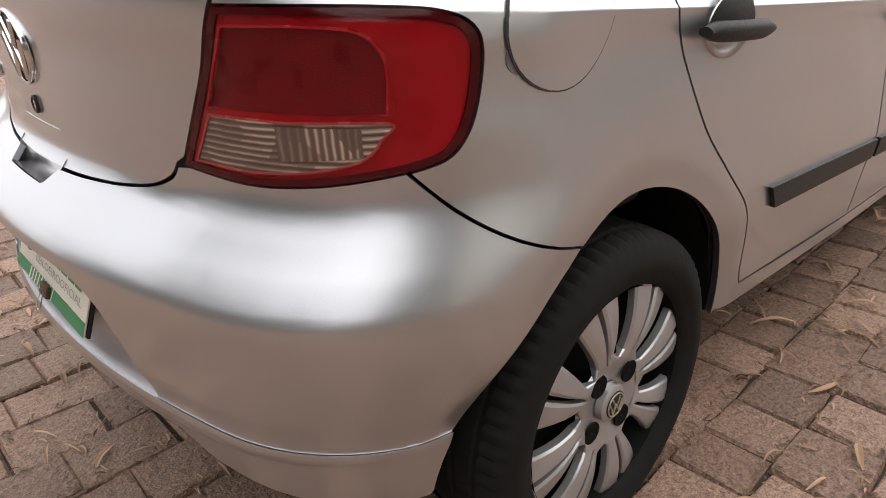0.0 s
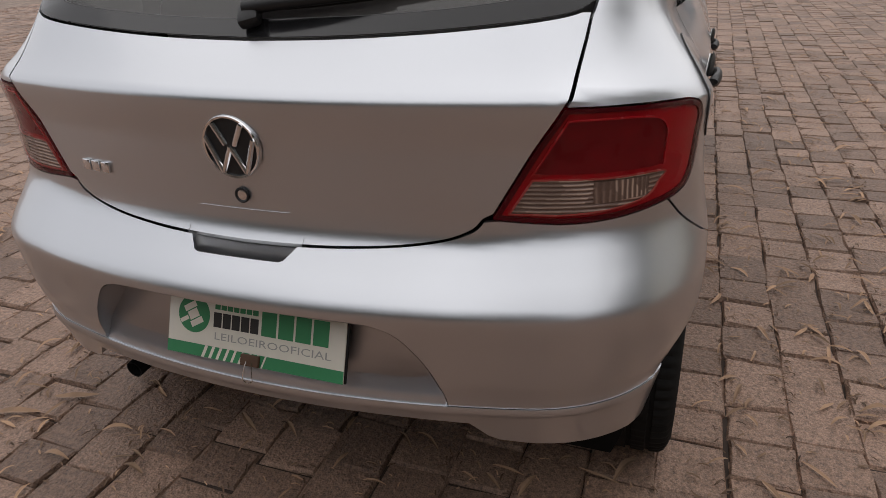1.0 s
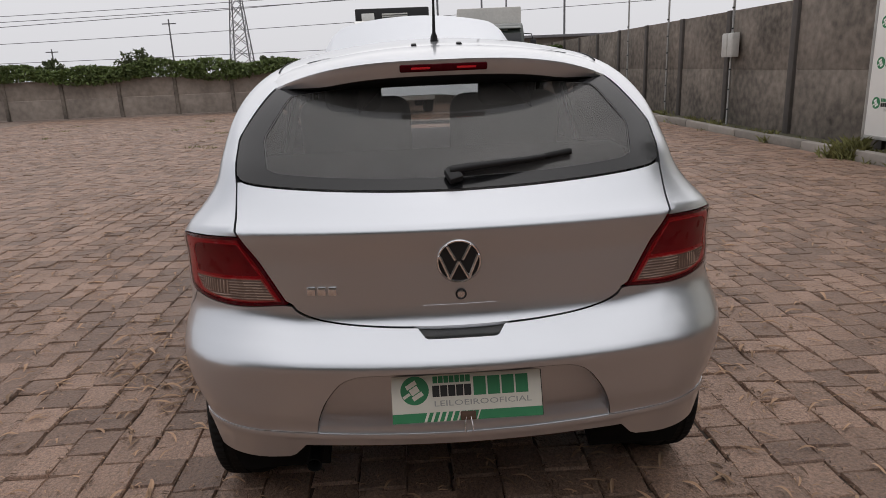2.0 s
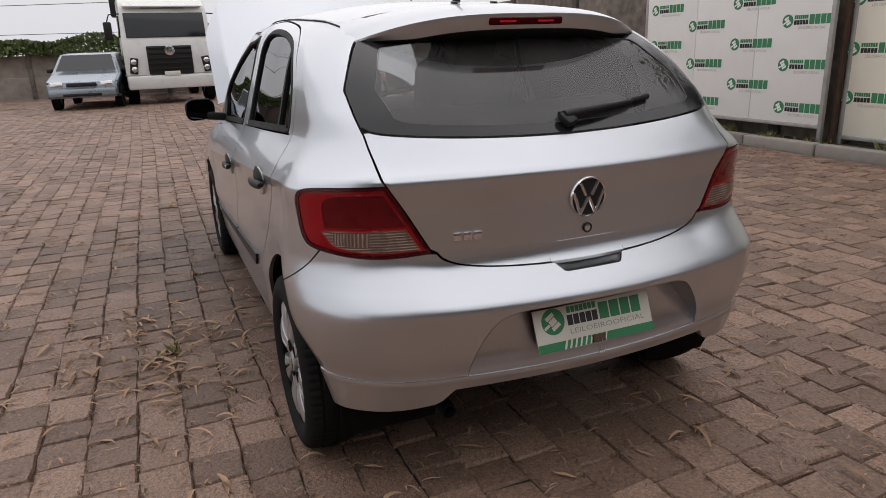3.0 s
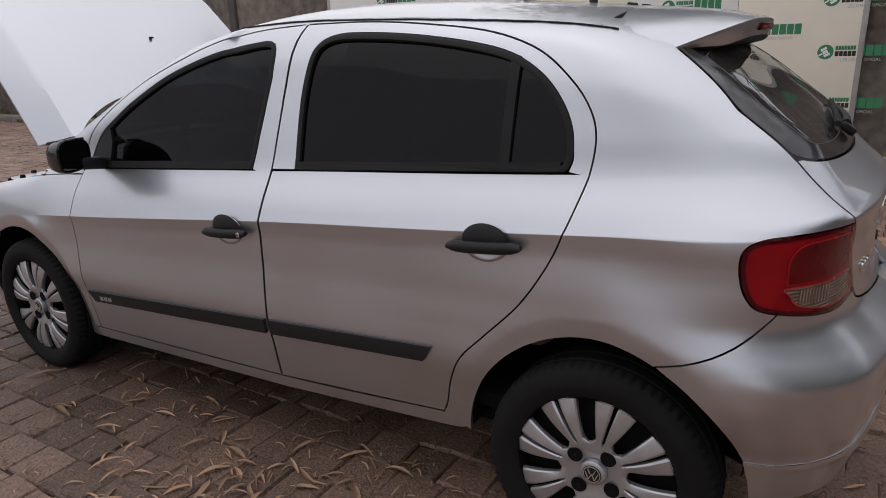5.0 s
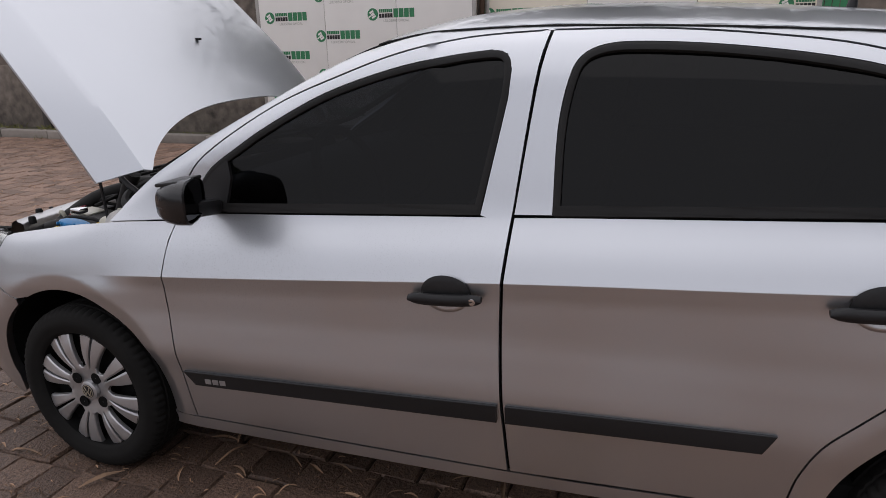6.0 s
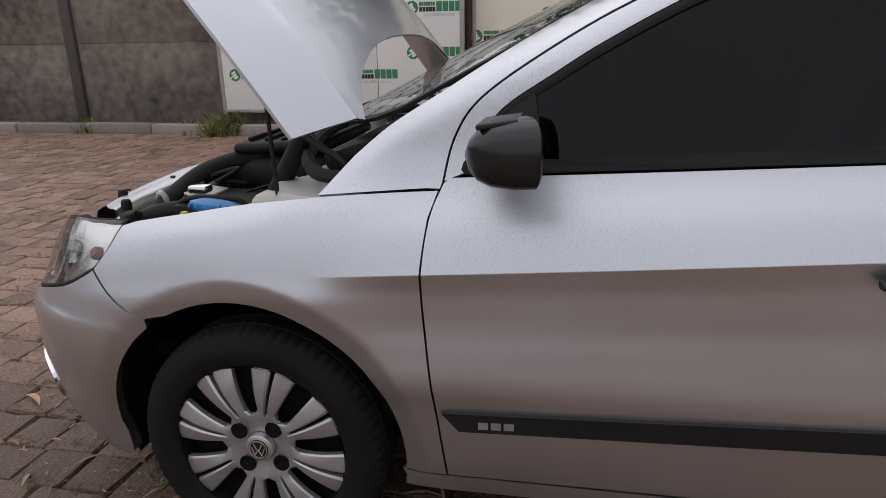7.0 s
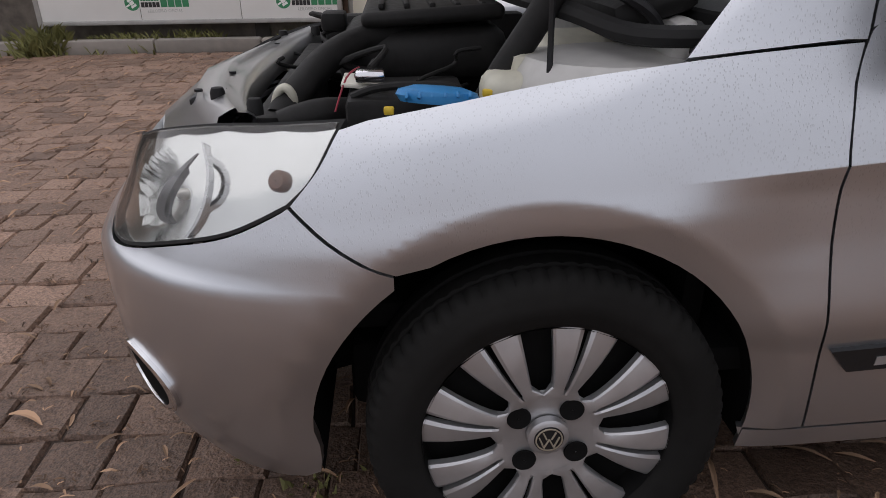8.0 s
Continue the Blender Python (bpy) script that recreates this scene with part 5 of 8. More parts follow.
    part("card_face", box(m, w, h, 0.0035, 0.0015), PLATE_WHITE, card, "off-white card")
    bm = bmesh.new()
    flat_poly(bm, [(-w / 2, -h / 2), (w / 2, -h / 2), (w / 2, -h / 2 + 0.024), (-w / 2, -h / 2 + 0.024)], 0.0022, 0)
    for k in range(9):
        x = -0.115 + 0.017 * k
        flat_poly(bm, [(x, -h / 2), (x + 0.007 - 0.0004 * k, -h / 2), (x + 0.016 - 0.0004 * k, -h / 2 + 0.024), (x + 0.009, -h / 2 + 0.024)], 0.0026, 1)
    disc_mark(bm, -0.136, 0.022, 0.037, 0.0022)
    letter_bars(bm, -0.088, 0.012, 0.038, 0.056, 7, 0.0022, 0, 0.14)
    letter_bars(bm, -0.090, 0.014, 0.003, 0.032, 5, 0.0022, 2, 0.12)
    letter_bars(bm, 0.018, 0.166, 0.002, 0.050, 4, 0.0022, 0, 0.12)
    bm.transform(m)
    part("print", bm, [GREEN_INK, PLATE_WHITE, BLACK_INK], card, smooth=False)
    me = text_mesh("LEILOEIROOFICIAL", 0.0205)
    bm = bmesh.new()
    bm.from_mesh(me)
    bpy.data.meshes.remove(me)
    xs = [v.co.x for v in bm.verts]
    k = 0.255 / (max(xs) - min(xs))
    bm.transform(m @ pose(-0.088, -0.021, 0.0024) @ Matrix.Diagonal((k, 1, 1, 1)))
    part("printed_wording", bm, GREY_INK, card, smooth=False)
    clip = part("paper_clip", box(m @ pose(0.0, -h / 2 + 0.012, 0.006), 0.040, 0.022, 0.008, 0.002), RUST, card, "rusty clip")
    for dx in (-0.006, 0.006):
        part("clip_wire", tube([m @ Vector(p) for p in curve_pts([(dx, -h / 2 + 0.01, 0.010), (dx * 1.6, -h / 2 - 0.014, 0.012), (dx * 1.7, -h / 2 - 0.026, 0.010), (dx * 0.4, -h / 2 - 0.030, 0.010)], 4)], 0.0011, 6), CHROME, clip)
    # exhaust end under the left of the tail
    pipe = lathe([(0.021, 0.0), (0.021, 0.14), (0.018, 0.14), (0.017, 0.02), (0.001, 0.02)], 20, Matrix.Translation((-0.36, 0.42, 0.275)) @ Vector((-1, 0, -0.06)).to_track_quat("Z", "Y").to_matrix().to_4x4())
    part("exhaust_pipe", pipe, DARK_VOID, car, "dark exhaust end")
    # fuel flap ring on the right quarter
    fu = [(0.823 + 0.079 * math.cos(2 * math.pi * k / 40) + 0.006 * math.sin(2 * math.pi * k / 40), 0.895 + 0.083 * math.sin(2 * math.pi * k / 40)) for k in range(40)]
    panel("fuel_flap", [fu], PAINT, car, "round fuel filler flap", grid=(0.03, 0.02), gap=0.0, off=0.0036, flange=0.004, flip=True, warp=crease_u, cuts=CREASE_CUTS)
    strip("flap_gap", inset(fu, -0.0019), inset(fu, 0.0), mat("shaded_seam", (0.035, 0.035, 0.035), 0.7), car, off=0.0030, deep=0.005, flip=True)
    nick = [(0.823 - 0.079 + q * 0.030, 0.868 - q * 0.034) for q in np.linspace(0, 1, 7)]
    panel("finger_notch", [nick + [(u - 0.011 * math.sin(math.pi * k / 6), z - 0.006 * math.sin(math.pi * k / 6)) for k, (u, z) in enumerate(nick)][::-1][1:-1]], mat("shaded_notch", (0.16, 0.15, 0.15), 0.5), car, "shaded finger notch of the fuel flap", grid=(0.01, 0.01), gap=0.0, off=0.0010, flange=0.001, flip=True)
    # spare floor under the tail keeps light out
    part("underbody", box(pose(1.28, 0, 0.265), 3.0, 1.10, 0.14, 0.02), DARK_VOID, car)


def front_end(car):
    half_top = plan_line([(2.69, 0.775, 0.580), (2.77, 0.75, 0.63), (2.823, 0.725, 0.674)], 4) + plan_line([(2.823, 0.725, 0.672), (2.89, 0.69, 0.627), (2.97, 0.64, 0.597), (3.05, 0.575, 0.569), (3.10, 0.52, 0.564), (3.16, 0.43, 0.587), (3.17, 0.37, 0.618), (3.18, 0.30, 0.63), (3.19, 0.20, 0.635)], 5)[1:]
    mid = u_of(3.2, 0.0)
    arch = arch_line(1, 57, 2, 12)
    arch += [(arch[-1][0] + du, z) for du, z in ((0.0, 0.255), (0.003, 0.220), (0.010, 0.190))]
    low = [(arch[-1][0] + 0.022, 0.172)] + plan_line([(2.90, 0.70, 0.162), (2.97, 0.655, 0.155), (3.10, 0.50, 0.150), (3.13, 0.35, 0.150), (3.15, 0.20, 0.150)], 5)
    half = half_top + [(mid, 0.65), (mid, 0.135)] + low[::-1] + arch[::-1][:-1]
    for flip in (False, True):
        b = panel("front_bumper", [half], PAINT, car, "silver front bumper half", grid=(0.022, 0.02), gap=0.002, flange=0.03, flip=flip)
        panel("bumper_lining", [half], DARK_VOID, car, grid=(0.09, 0.07), gap=0.03, off=-0.06, flange=0, flip=flip)
        fog = [(u_of(3.09, 0.585) + 0.052 * math.cos(2 * math.pi * k / 28), 0.325 + 0.066 * math.sin(2 * math.pi * k / 28)) for k in range(28)]
        strip("fog_lamp_ring", fog, inset(fog, 0.012), CHROME, b, "chrome fog lamp ring", off=0.007, deep=0.008, flip=flip, bulge=0.002)
        panel("fog_lamp", [fog], DARK_VOID, b, grid=(0.03, 0.03), gap=0.010, off=0.003, flange=0.0, flip=flip)
    # top panel behind the headlamps
    pts = []
    verts, faces = [], []
    rows = 9
    for i in range(25):
        y = -0.54 + 1.08 * i / 24
        a = abs(y) / 0.60
        for k, (dx, dz) in enumerate(((0.190, -0.100), (0.118, -0.030), (0.100, -0.004), (0.070, 0.006), (0.052, 0.010), (0.046, 0.003), (0.020, 0.001), (0.0, -0.006), (-0.004, -0.05))):
            verts.append((2.975 - 0.10 * a ** 2.2 + dx * (1.25 - 0.75 * a), y, 0.742 + 0.018 * a ** 2 + dz))
    for i in range(24):
        for k in range(rows - 1):
            faces.append((i * rows + k, i * rows + k + 1, (i + 1) * rows + k + 1, (i + 1) * rows + k))
    slam = ob_from("lock_panel", verts, faces, PAINT_PLAIN, smooth=True)
    slam.parent = car
    tagged(slam, "silver lock panel across the front")
    for x, y in ((2.905, 0.495), (2.985, 0.40), (2.905, -0.495), (2.985, -0.40)):
        part("rubber_stop", lathe([(0.013, 0.0), (0.013, 0.018), (0.010, 0.026), (0.001, 0.027)], 16, pose(x, y, 0.745)), BLACK_RUBBER, slam, "black rubber stop")
    for x, y in ((3.00, 0.30), (3.02, 0.12), (2.93, 0.50), (3.045, 0.30), (2.99, -0.3)):
        part("panel_bolt", lathe([(0.008, 0.0), (0.008, 0.005), (0.001, 0.006)], 8, pose(x, y, 0.745)), BLACK_PLASTIC, slam)
    part("front_grille", box(pose(3.055, 0, 0.685, 0, 25, 0), 0.03, 0.50, 0.09, 0.012), BLACK_PLASTIC, car, "black radiator grille")


def roof_and_glass(car):
    rim = [(1.56, 0.0), (1.55, 0.2), (1.50, 0.36), (1.44, 0.452), (1.25, 0.49), (1.0, 0.505), (0.7, 0.508), (0.4, 0.507), (0.15, 0.50), (0.10, 0.49)]
    r = [tuple(q) for q in curve_pts(rim, 4)] + [(0.10, 0.25), (0.10, 0.0)]
    full = r + [(x, -y) for x, y in r[::-1] if y > 1e-6]
    roof = panel("roof", [full], PAINT, car, "silver roof", grid=(0.06, 0.05), gap=0.0, chart=cap, flange=0.01)
    panel("headliner", [full], HEADLINER, car, "pale grey roof lining", grid=(0.1, 0.1), gap=0.0, off=-0.028, chart=cap, flange=0)
    for s in (1, -1):
        p = np.array([(x, s * (y + 0.004)) for x, y in curve_pts([(1.5, 0.437), (1.25, 0.497), (1.0, 0.511), (0.7, 0.515), (0.4, 0.514), (0.15, 0.508), (0.06, 0.502)], 4)])
        co, no = cap(p[:, 0], p[:, 1], 0.001)
        part("roof_strip", tube([Vector(q) for q in co], 0.0026, 6), BLACK_RUBBER, roof, "black roof gutter strip")
    ws = [(1.585, 0.0), (1.575, 0.2), (1.53, 0.36), (1.50, 0.43), (1.62, 0.49), (1.80, 0.535), (2.0, 0.575), (2.14, 0.598), (2.22, 0.55), (2.33, 0.40), (2.39, 0.2), (2.41, 0.0)]
    w = [tuple(q) for q in curve_pts(ws[:4], 4)][:-1] + [tuple(q) for q in curve_pts(ws[3:8], 4)][:-1] + [tuple(q) for q in curve_pts(ws[7:], 4)]
    full = w + [(x, -y) for x, y in w[::-1] if y > 1e-6]
    pane = panel("windscreen", [full], GLASS_FRONT, car, "clear windscreen", grid=(0.08, 0.06), gap=0.0, off=-0.004, chart=cap, flange=0)
    strip("windscreen_border", full, inset(full, 0.045), FRIT, pane, "black glass border", off=-0.006, deep=0.003, chart=cap)
    strip("windscreen_trim", inset(full, -0.014), inset(full, 0.003), BLACK_RUBBER, pane, "black windscreen seal", off=-0.0005, deep=0.008, chart=cap)
    co, _ = cap(np.array([0.30]), np.array([0.0]), 0.0)
    part("aerial", tube([Vector(co[0]) + Vector(q) for q in ((0, 0, 0.0), (-0.002, 0, 0.016), (-0.006, 0, 0.03), (-0.05, 0, 0.13), (-0.08, 0, 0.20))], [0.014, 0.012, 0.006, 0.004, 0.003], 10), BLACK_PLASTIC, roof, "short black roof aerial")
    for y in (0.075, -0.075):
        p = cap(np.array([0.155]), np.array([y]), 0.0)[0][0]
        part("washer_jet", box(pose(*p, 0, -8, 0), 0.03, 0.018, 0.01, 0.004), BLACK_PLASTIC, roof)


def cushion(m, sx, sy, sz, r=0.05):
    return box(m, sx, sy, sz, r, 4)


def cabin(car):
    part("cabin_floor", box(pose(1.0, 0, 0.36), 2.4, 1.38, 0.05, 0.01), DARK_VOID, car)
    part("dashboard", box(pose(2.0, 0, 0.80, 0, 12, 0), 0.45, 1.30, 0.30, 0.08, 4), DASH, car, "dark dashboard")
    part("parcel_shelf", box(pose(-0.16, 0, 0.93), 0.42, 1.10, 0.03, 0.012), SEAT_CLOTH, car)
    part("bulkhead", box(pose(2.20, 0, 0.65), 0.04, 1.30, 0.50, 0.01), DARK_VOID, car)
    for y in (0.34, -0.34):
        seat = part("front_seat", bmesh.new(), SEAT_CLOTH, car, "grey cloth front seat")
        part("seat_cushion", cushion(pose(1.30, y, 0.60, 0, -8, 0), 0.52, 0.50, 0.16, 0.06), SEAT_CLOTH, seat)
        part("backrest", cushion(pose(1.02, y, 0.90, 0, -14, 0), 0.16, 0.50, 0.62, 0.07), SEAT_CLOTH, seat)
        part("headrest", cushion(pose(0.90, y, 1.235, 0, -10, 0), 0.11, 0.25, 0.18, 0.05), SEAT_CLOTH, seat)
        for d in (0.06, -0.06):
            part("headrest_post", rod(bmesh.new(), (0.94, y + d, 1.16), (0.91, y + d, 1.22), 0.007), CHROME, seat)
    bench = part("rear_seat", bmesh.new(), SEAT_CLOTH, car, "grey cloth rear bench")
    part("bench_cushion", cushion(pose(0.42, 0, 0.60, 0, -6, 0), 0.50, 1.26, 0.16, 0.06), SEAT_CLOTH, bench)
    part("bench_back", cushion(pose(0.14, 0, 0.83, 0, -14, 0), 0.15, 1.26, 0.46, 0.06), SEAT_CLOTH, bench)
    wheel_ring = bmesh.new()
    m = Matrix.Translation((1.66, 0.34, 0.93)) @ Vector((-1, 0, 0.45)).to_track_quat("Z", "Y").to_matrix().to_4x4()
    pts = [m @ Vector((0.18 * math.cos(2 * math.pi * k / 32), 0.18 * math.sin(2 * math.pi * k / 32), 0)) for k in range(33)]
    wheel_ring.free()
    part("steering_wheel", tube(pts, 0.014, 8), DASH, car, "black steering wheel")
    part("rear_view_mirror", box(pose(1.55, 0, 1.290, 0, 15, 0), 0.025, 0.24, 0.065, 0.012), DASH, car, "interior rear-view mirror")
    part("mirror_stalk", rod(bmesh.new(), (1.56, 0, 1.32), (1.60, 0, 1.352), 0.008), DASH, car)


BLUE_PLASTIC = mat("blue_plastic", (0.03, 0.22, 0.50), 0.4, vary=0.15, scale=60)
YELLOW_PLASTIC = mat("yellow_plastic", (0.65, 0.45, 0.03), 0.45)
CREAM_PLASTIC = mat("cream_translucent_plastic", (0.55, 0.53, 0.44), 0.5, vary=0.15, scale=40)
GREY_METAL = mat("grey_painted_bay_metal", (0.52, 0.51, 0.49), 0.5, 0.2, vary=0.15, scale=30)
ENGINE_BLACK = mat("dusty_engine_plastic", (0.014, 0.0135, 0.013), 0.6, vary=0.5, scale=50, bump=0.15, spec=0.25)


def engine_bay(car):
    bay = part("engine_bay", bmesh.new(), DARK_VOID, car, "open engine bay with hoses, battery and reservoirs")
    part("bay_floor", box(pose(2.62, 0, 0.42), 0.75, 1.20, 0.05, 0.01), DARK_VOID, bay)
    for s in (1, -1):
        verts, faces = [], []
        for i in range(13):
            x = 2.22 + 0.49 * i / 12
            z = 0.852 - 0.13 * ((x - 2.22) / 0.60) ** 1.3
            co, no = band(np.array([us(x)]), np.array([z]), -0.010)
            y = co[0][1]
            for dy, dz in ((0.0, 0.0), (-0.018, -0.008), (-0.035, -0.030), (-0.10, -0.045), (-0.11, -0.12)):
                verts.append((x, s * (y + dy), z + dz))
        for i in range(12):
            for k in range(4):
                faces.append((i * 5 + k, i * 5 + k + 1, (i + 1) * 5 + k + 1, (i + 1) * 5 + k))
        ob = ob_from("inner_wing", verts, faces, PAINT_PLAIN, smooth=True)
        ob.parent = bay
    # strut tower, dome and brake reservoir on the car's left
    part("strut_tower", lathe([(0.16, 0.0), (0.155, 0.12), (0.13, 0.165), (0.06, 0.175), (0.001, 0.175)], 28, pose(2.34, 0.50, 0.665)), GREY_METAL, bay, "grey strut tower")
    part("bulkhead_panel", box(pose(2.24, 0.0, 0.76), 0.05, 1.15, 0.26, 0.02), GREY_METAL, bay)
    part("scuttle_cover", box(pose(2.28, 0.0, 0.905, 0, 18, 0), 0.14, 1.10, 0.05, 0.02), ENGINE_BLACK, bay, "black scuttle cover")
    part("rubber_seal", tube(curve_pts([(2.20, 0.62, 0.87), (2.33, 0.60, 0.872), (2.40, 0.50, 0.895), (2.46, 0.25, 0.905), (2.48, 0.0, 0.91), (2.46, -0.3, 0.905), (2.40, -0.52, 0.89)], 5), 0.016, 8), BLACK_RUBBER, bay, "black rubber bay seal")
    part("side_duct", tube(curve_pts([(2.53, 0.46, 0.74), (2.50, 0.47, 0.80), (2.45, 0.48, 0.88), (2.41, 0.48, 0.95)], 5), [0.024 for _ in range(16)], 12), ENGINE_BLACK, bay, "black air duct")
    part("brake_reservoir", box(pose(2.48, 0.50, 0.772), 0.12, 0.10, 0.07, 0.025, 3), CREAM_PLASTIC, bay, "cream brake fluid reservoir")
    part("reservoir_lid", lathe([(0.033, 0.0), (0.033, 0.022), (0.028, 0.026), (0.001, 0.027)], 24, pose(2.47, 0.47, 0.806)), CREAM_PLASTIC, bay)
    part("coolant_tank", box(pose(2.36, 0.36, 0.80), 0.16, 0.16, 0.10, 0.04, 3), CREAM_PLASTIC, bay)
    # fuse box, battery and the blue connector
    part("battery", box(pose(2.66, 0.42, 0.700), 0.20, 0.20, 0.14, 0.012), ENGINE_BLACK, bay, "black car battery")
    part("battery_label", box(pose(2.735, 0.40, 0.776, 0, -6, 0), 0.07, 0.10, 0.008, 0.003), PLATE_WHITE, bay)
    part("battery_handle", tube(curve_pts([(2.75, 0.50, 0.77), (2.70, 0.50, 0.785), (2.60, 0.50, 0.785), (2.57, 0.50, 0.77)], 4), 0.007, 8), ENGINE_BLACK, bay)
    part("blue_cover", lathe([(0.001, 0.016), (0.020, 0.015), (0.032, 0.008), (0.034, 0.0), (0.030, -0.010)], 28, pose(2.615, 0.565, 0.782, 6, -5, 0) @ Matrix.Diagonal((1.9, 0.95, 1.0, 1))), BLUE_PLASTIC, bay, "bright blue plastic cover")
    for k in range(6):
        part("cover_rib", box(pose(2.568 + 0.019 * k, 0.590, 0.788, 30, -5, 0), 0.005, 0.012, 0.010, 0.002), BLUE_PLASTIC, bay)
    for x, y, z in ((2.69, 0.575, 0.764), (2.535, 0.54, 0.780)):
        part("yellow_clip", box(pose(x, y, z), 0.016, 0.014, 0.012, 0.003), YELLOW_PLASTIC, bay)
    part("clamp", box(pose(2.72, 0.45, 0.795), 0.05, 0.04, 0.02, 0.006), CHROME, bay)
    # air box, intake and hoses
    part("air_box", box(pose(2.62, 0.02, 0.785, 0, 3, 0), 0.34, 0.44, 0.11, 0.04, 3), ENGINE_BLACK, bay, "black air filter box")
    part("air_box_lid", box(pose(2.60, 0.04, 0.865, 0, 3, 0), 0.28, 0.40, 0.03, 0.014, 3), ENGINE_BLACK, bay)
    for k in range(5):
        part("lid_rib", box(pose(2.50 + 0.05 * k, 0.04, 0.882), 0.012, 0.34, 0.012, 0.004), ENGINE_BLACK, bay)
    part("intake_hose", tube(curve_pts([(2.88, 0.40, 0.715), (2.86, 0.37, 0.745), (2.80, 0.29, 0.800), (2.72, 0.21, 0.825), (2.62, 0.16, 0.83)], 6), 0.028, 14), ENGINE_BLACK, bay, "thick black intake hose")
    part("lower_hose", tube(curve_pts([(2.87, 0.46, 0.715), (2.84, 0.455, 0.725), (2.80, 0.44, 0.73), (2.74, 0.40, 0.72)], 5), 0.028, 12), ENGINE_BLACK, bay)
    part("grey_pipe", tube(curve_pts([(2.895, 0.38, 0.725), (2.885, 0.39, 0.755), (2.87, 0.40, 0.768), (2.858, 0.40, 0.755), (2.855, 0.39, 0.72)], 5), 0.008, 10), CREAM_PLASTIC, bay, "pale bent pipe")
    part("radiator", box(pose(2.90, 0.0, 0.62), 0.05, 0.9, 0.22, 0.01), ENGINE_BLACK, bay)
    part("engine_block", box(pose(2.60, -0.25, 0.68), 0.34, 0.42, 0.22, 0.04, 3), ENGINE_BLACK, bay, "dark engine block")
    part("bay_wall", box(pose(2.58, -0.54, 0.70), 0.60, 0.05, 0.20, 0.02), ENGINE_BLACK, bay)
    part("canister", lathe([(0.04, 0.0), (0.04, 0.07), (0.03, 0.08), (0.03, 0.095), (0.001, 0.10)], 20, pose(2.52, -0.38, 0.80)), CREAM_PLASTIC, bay)
    part("canister_lid", lathe([(0.026, 0.0), (0.026, 0.02), (0.001, 0.024)], 20, pose(2.64, -0.36, 0.86)), BLUE_PLASTIC, bay)
    part("sensor", box(pose(2.82, -0.15, 0.82), 0.06, 0.08, 0.045, 0.01), ENGINE_BLACK, bay)
    rng = random.Random(5)
    for k in range(14):
        x, y, z = rng.uniform(2.45, 2.85), rng.uniform(-0.45, 0.5), rng.uniform(0.71, 0.78)
        pts = [Vector((x, y, z))]
        for q in range(4):
            pts.append(pts[-1] + Vector((rng.uniform(-0.09, 0.09), rng.uniform(-0.10, 0.10), rng.uniform(-0.03, 0.03))))
        part("wire", tube(curve_pts(pts, 4), rng.choice((0.003, 0.004, 0.006)), 8), rng.choice((ENGINE_BLACK, ENGINE_BLACK, BLACK_RUBBER)), bay)
    part("red_wire", tube(curve_pts([(2.78, 0.47, 0.74), (2.76, 0.44, 0.79), (2.74, 0.40, 0.80)], 4), 0.0018, 6), mat("red_wire_plastic", (0.3, 0.02, 0.04), 0.5), bay)
    part("prop_rod", rod(bmesh.new(), (2.445, 0.575, 0.72), (2.452, 0.585, 1.045), 0.005, n=8), BLACK_PLASTIC, bay, "thin bonnet prop rod")


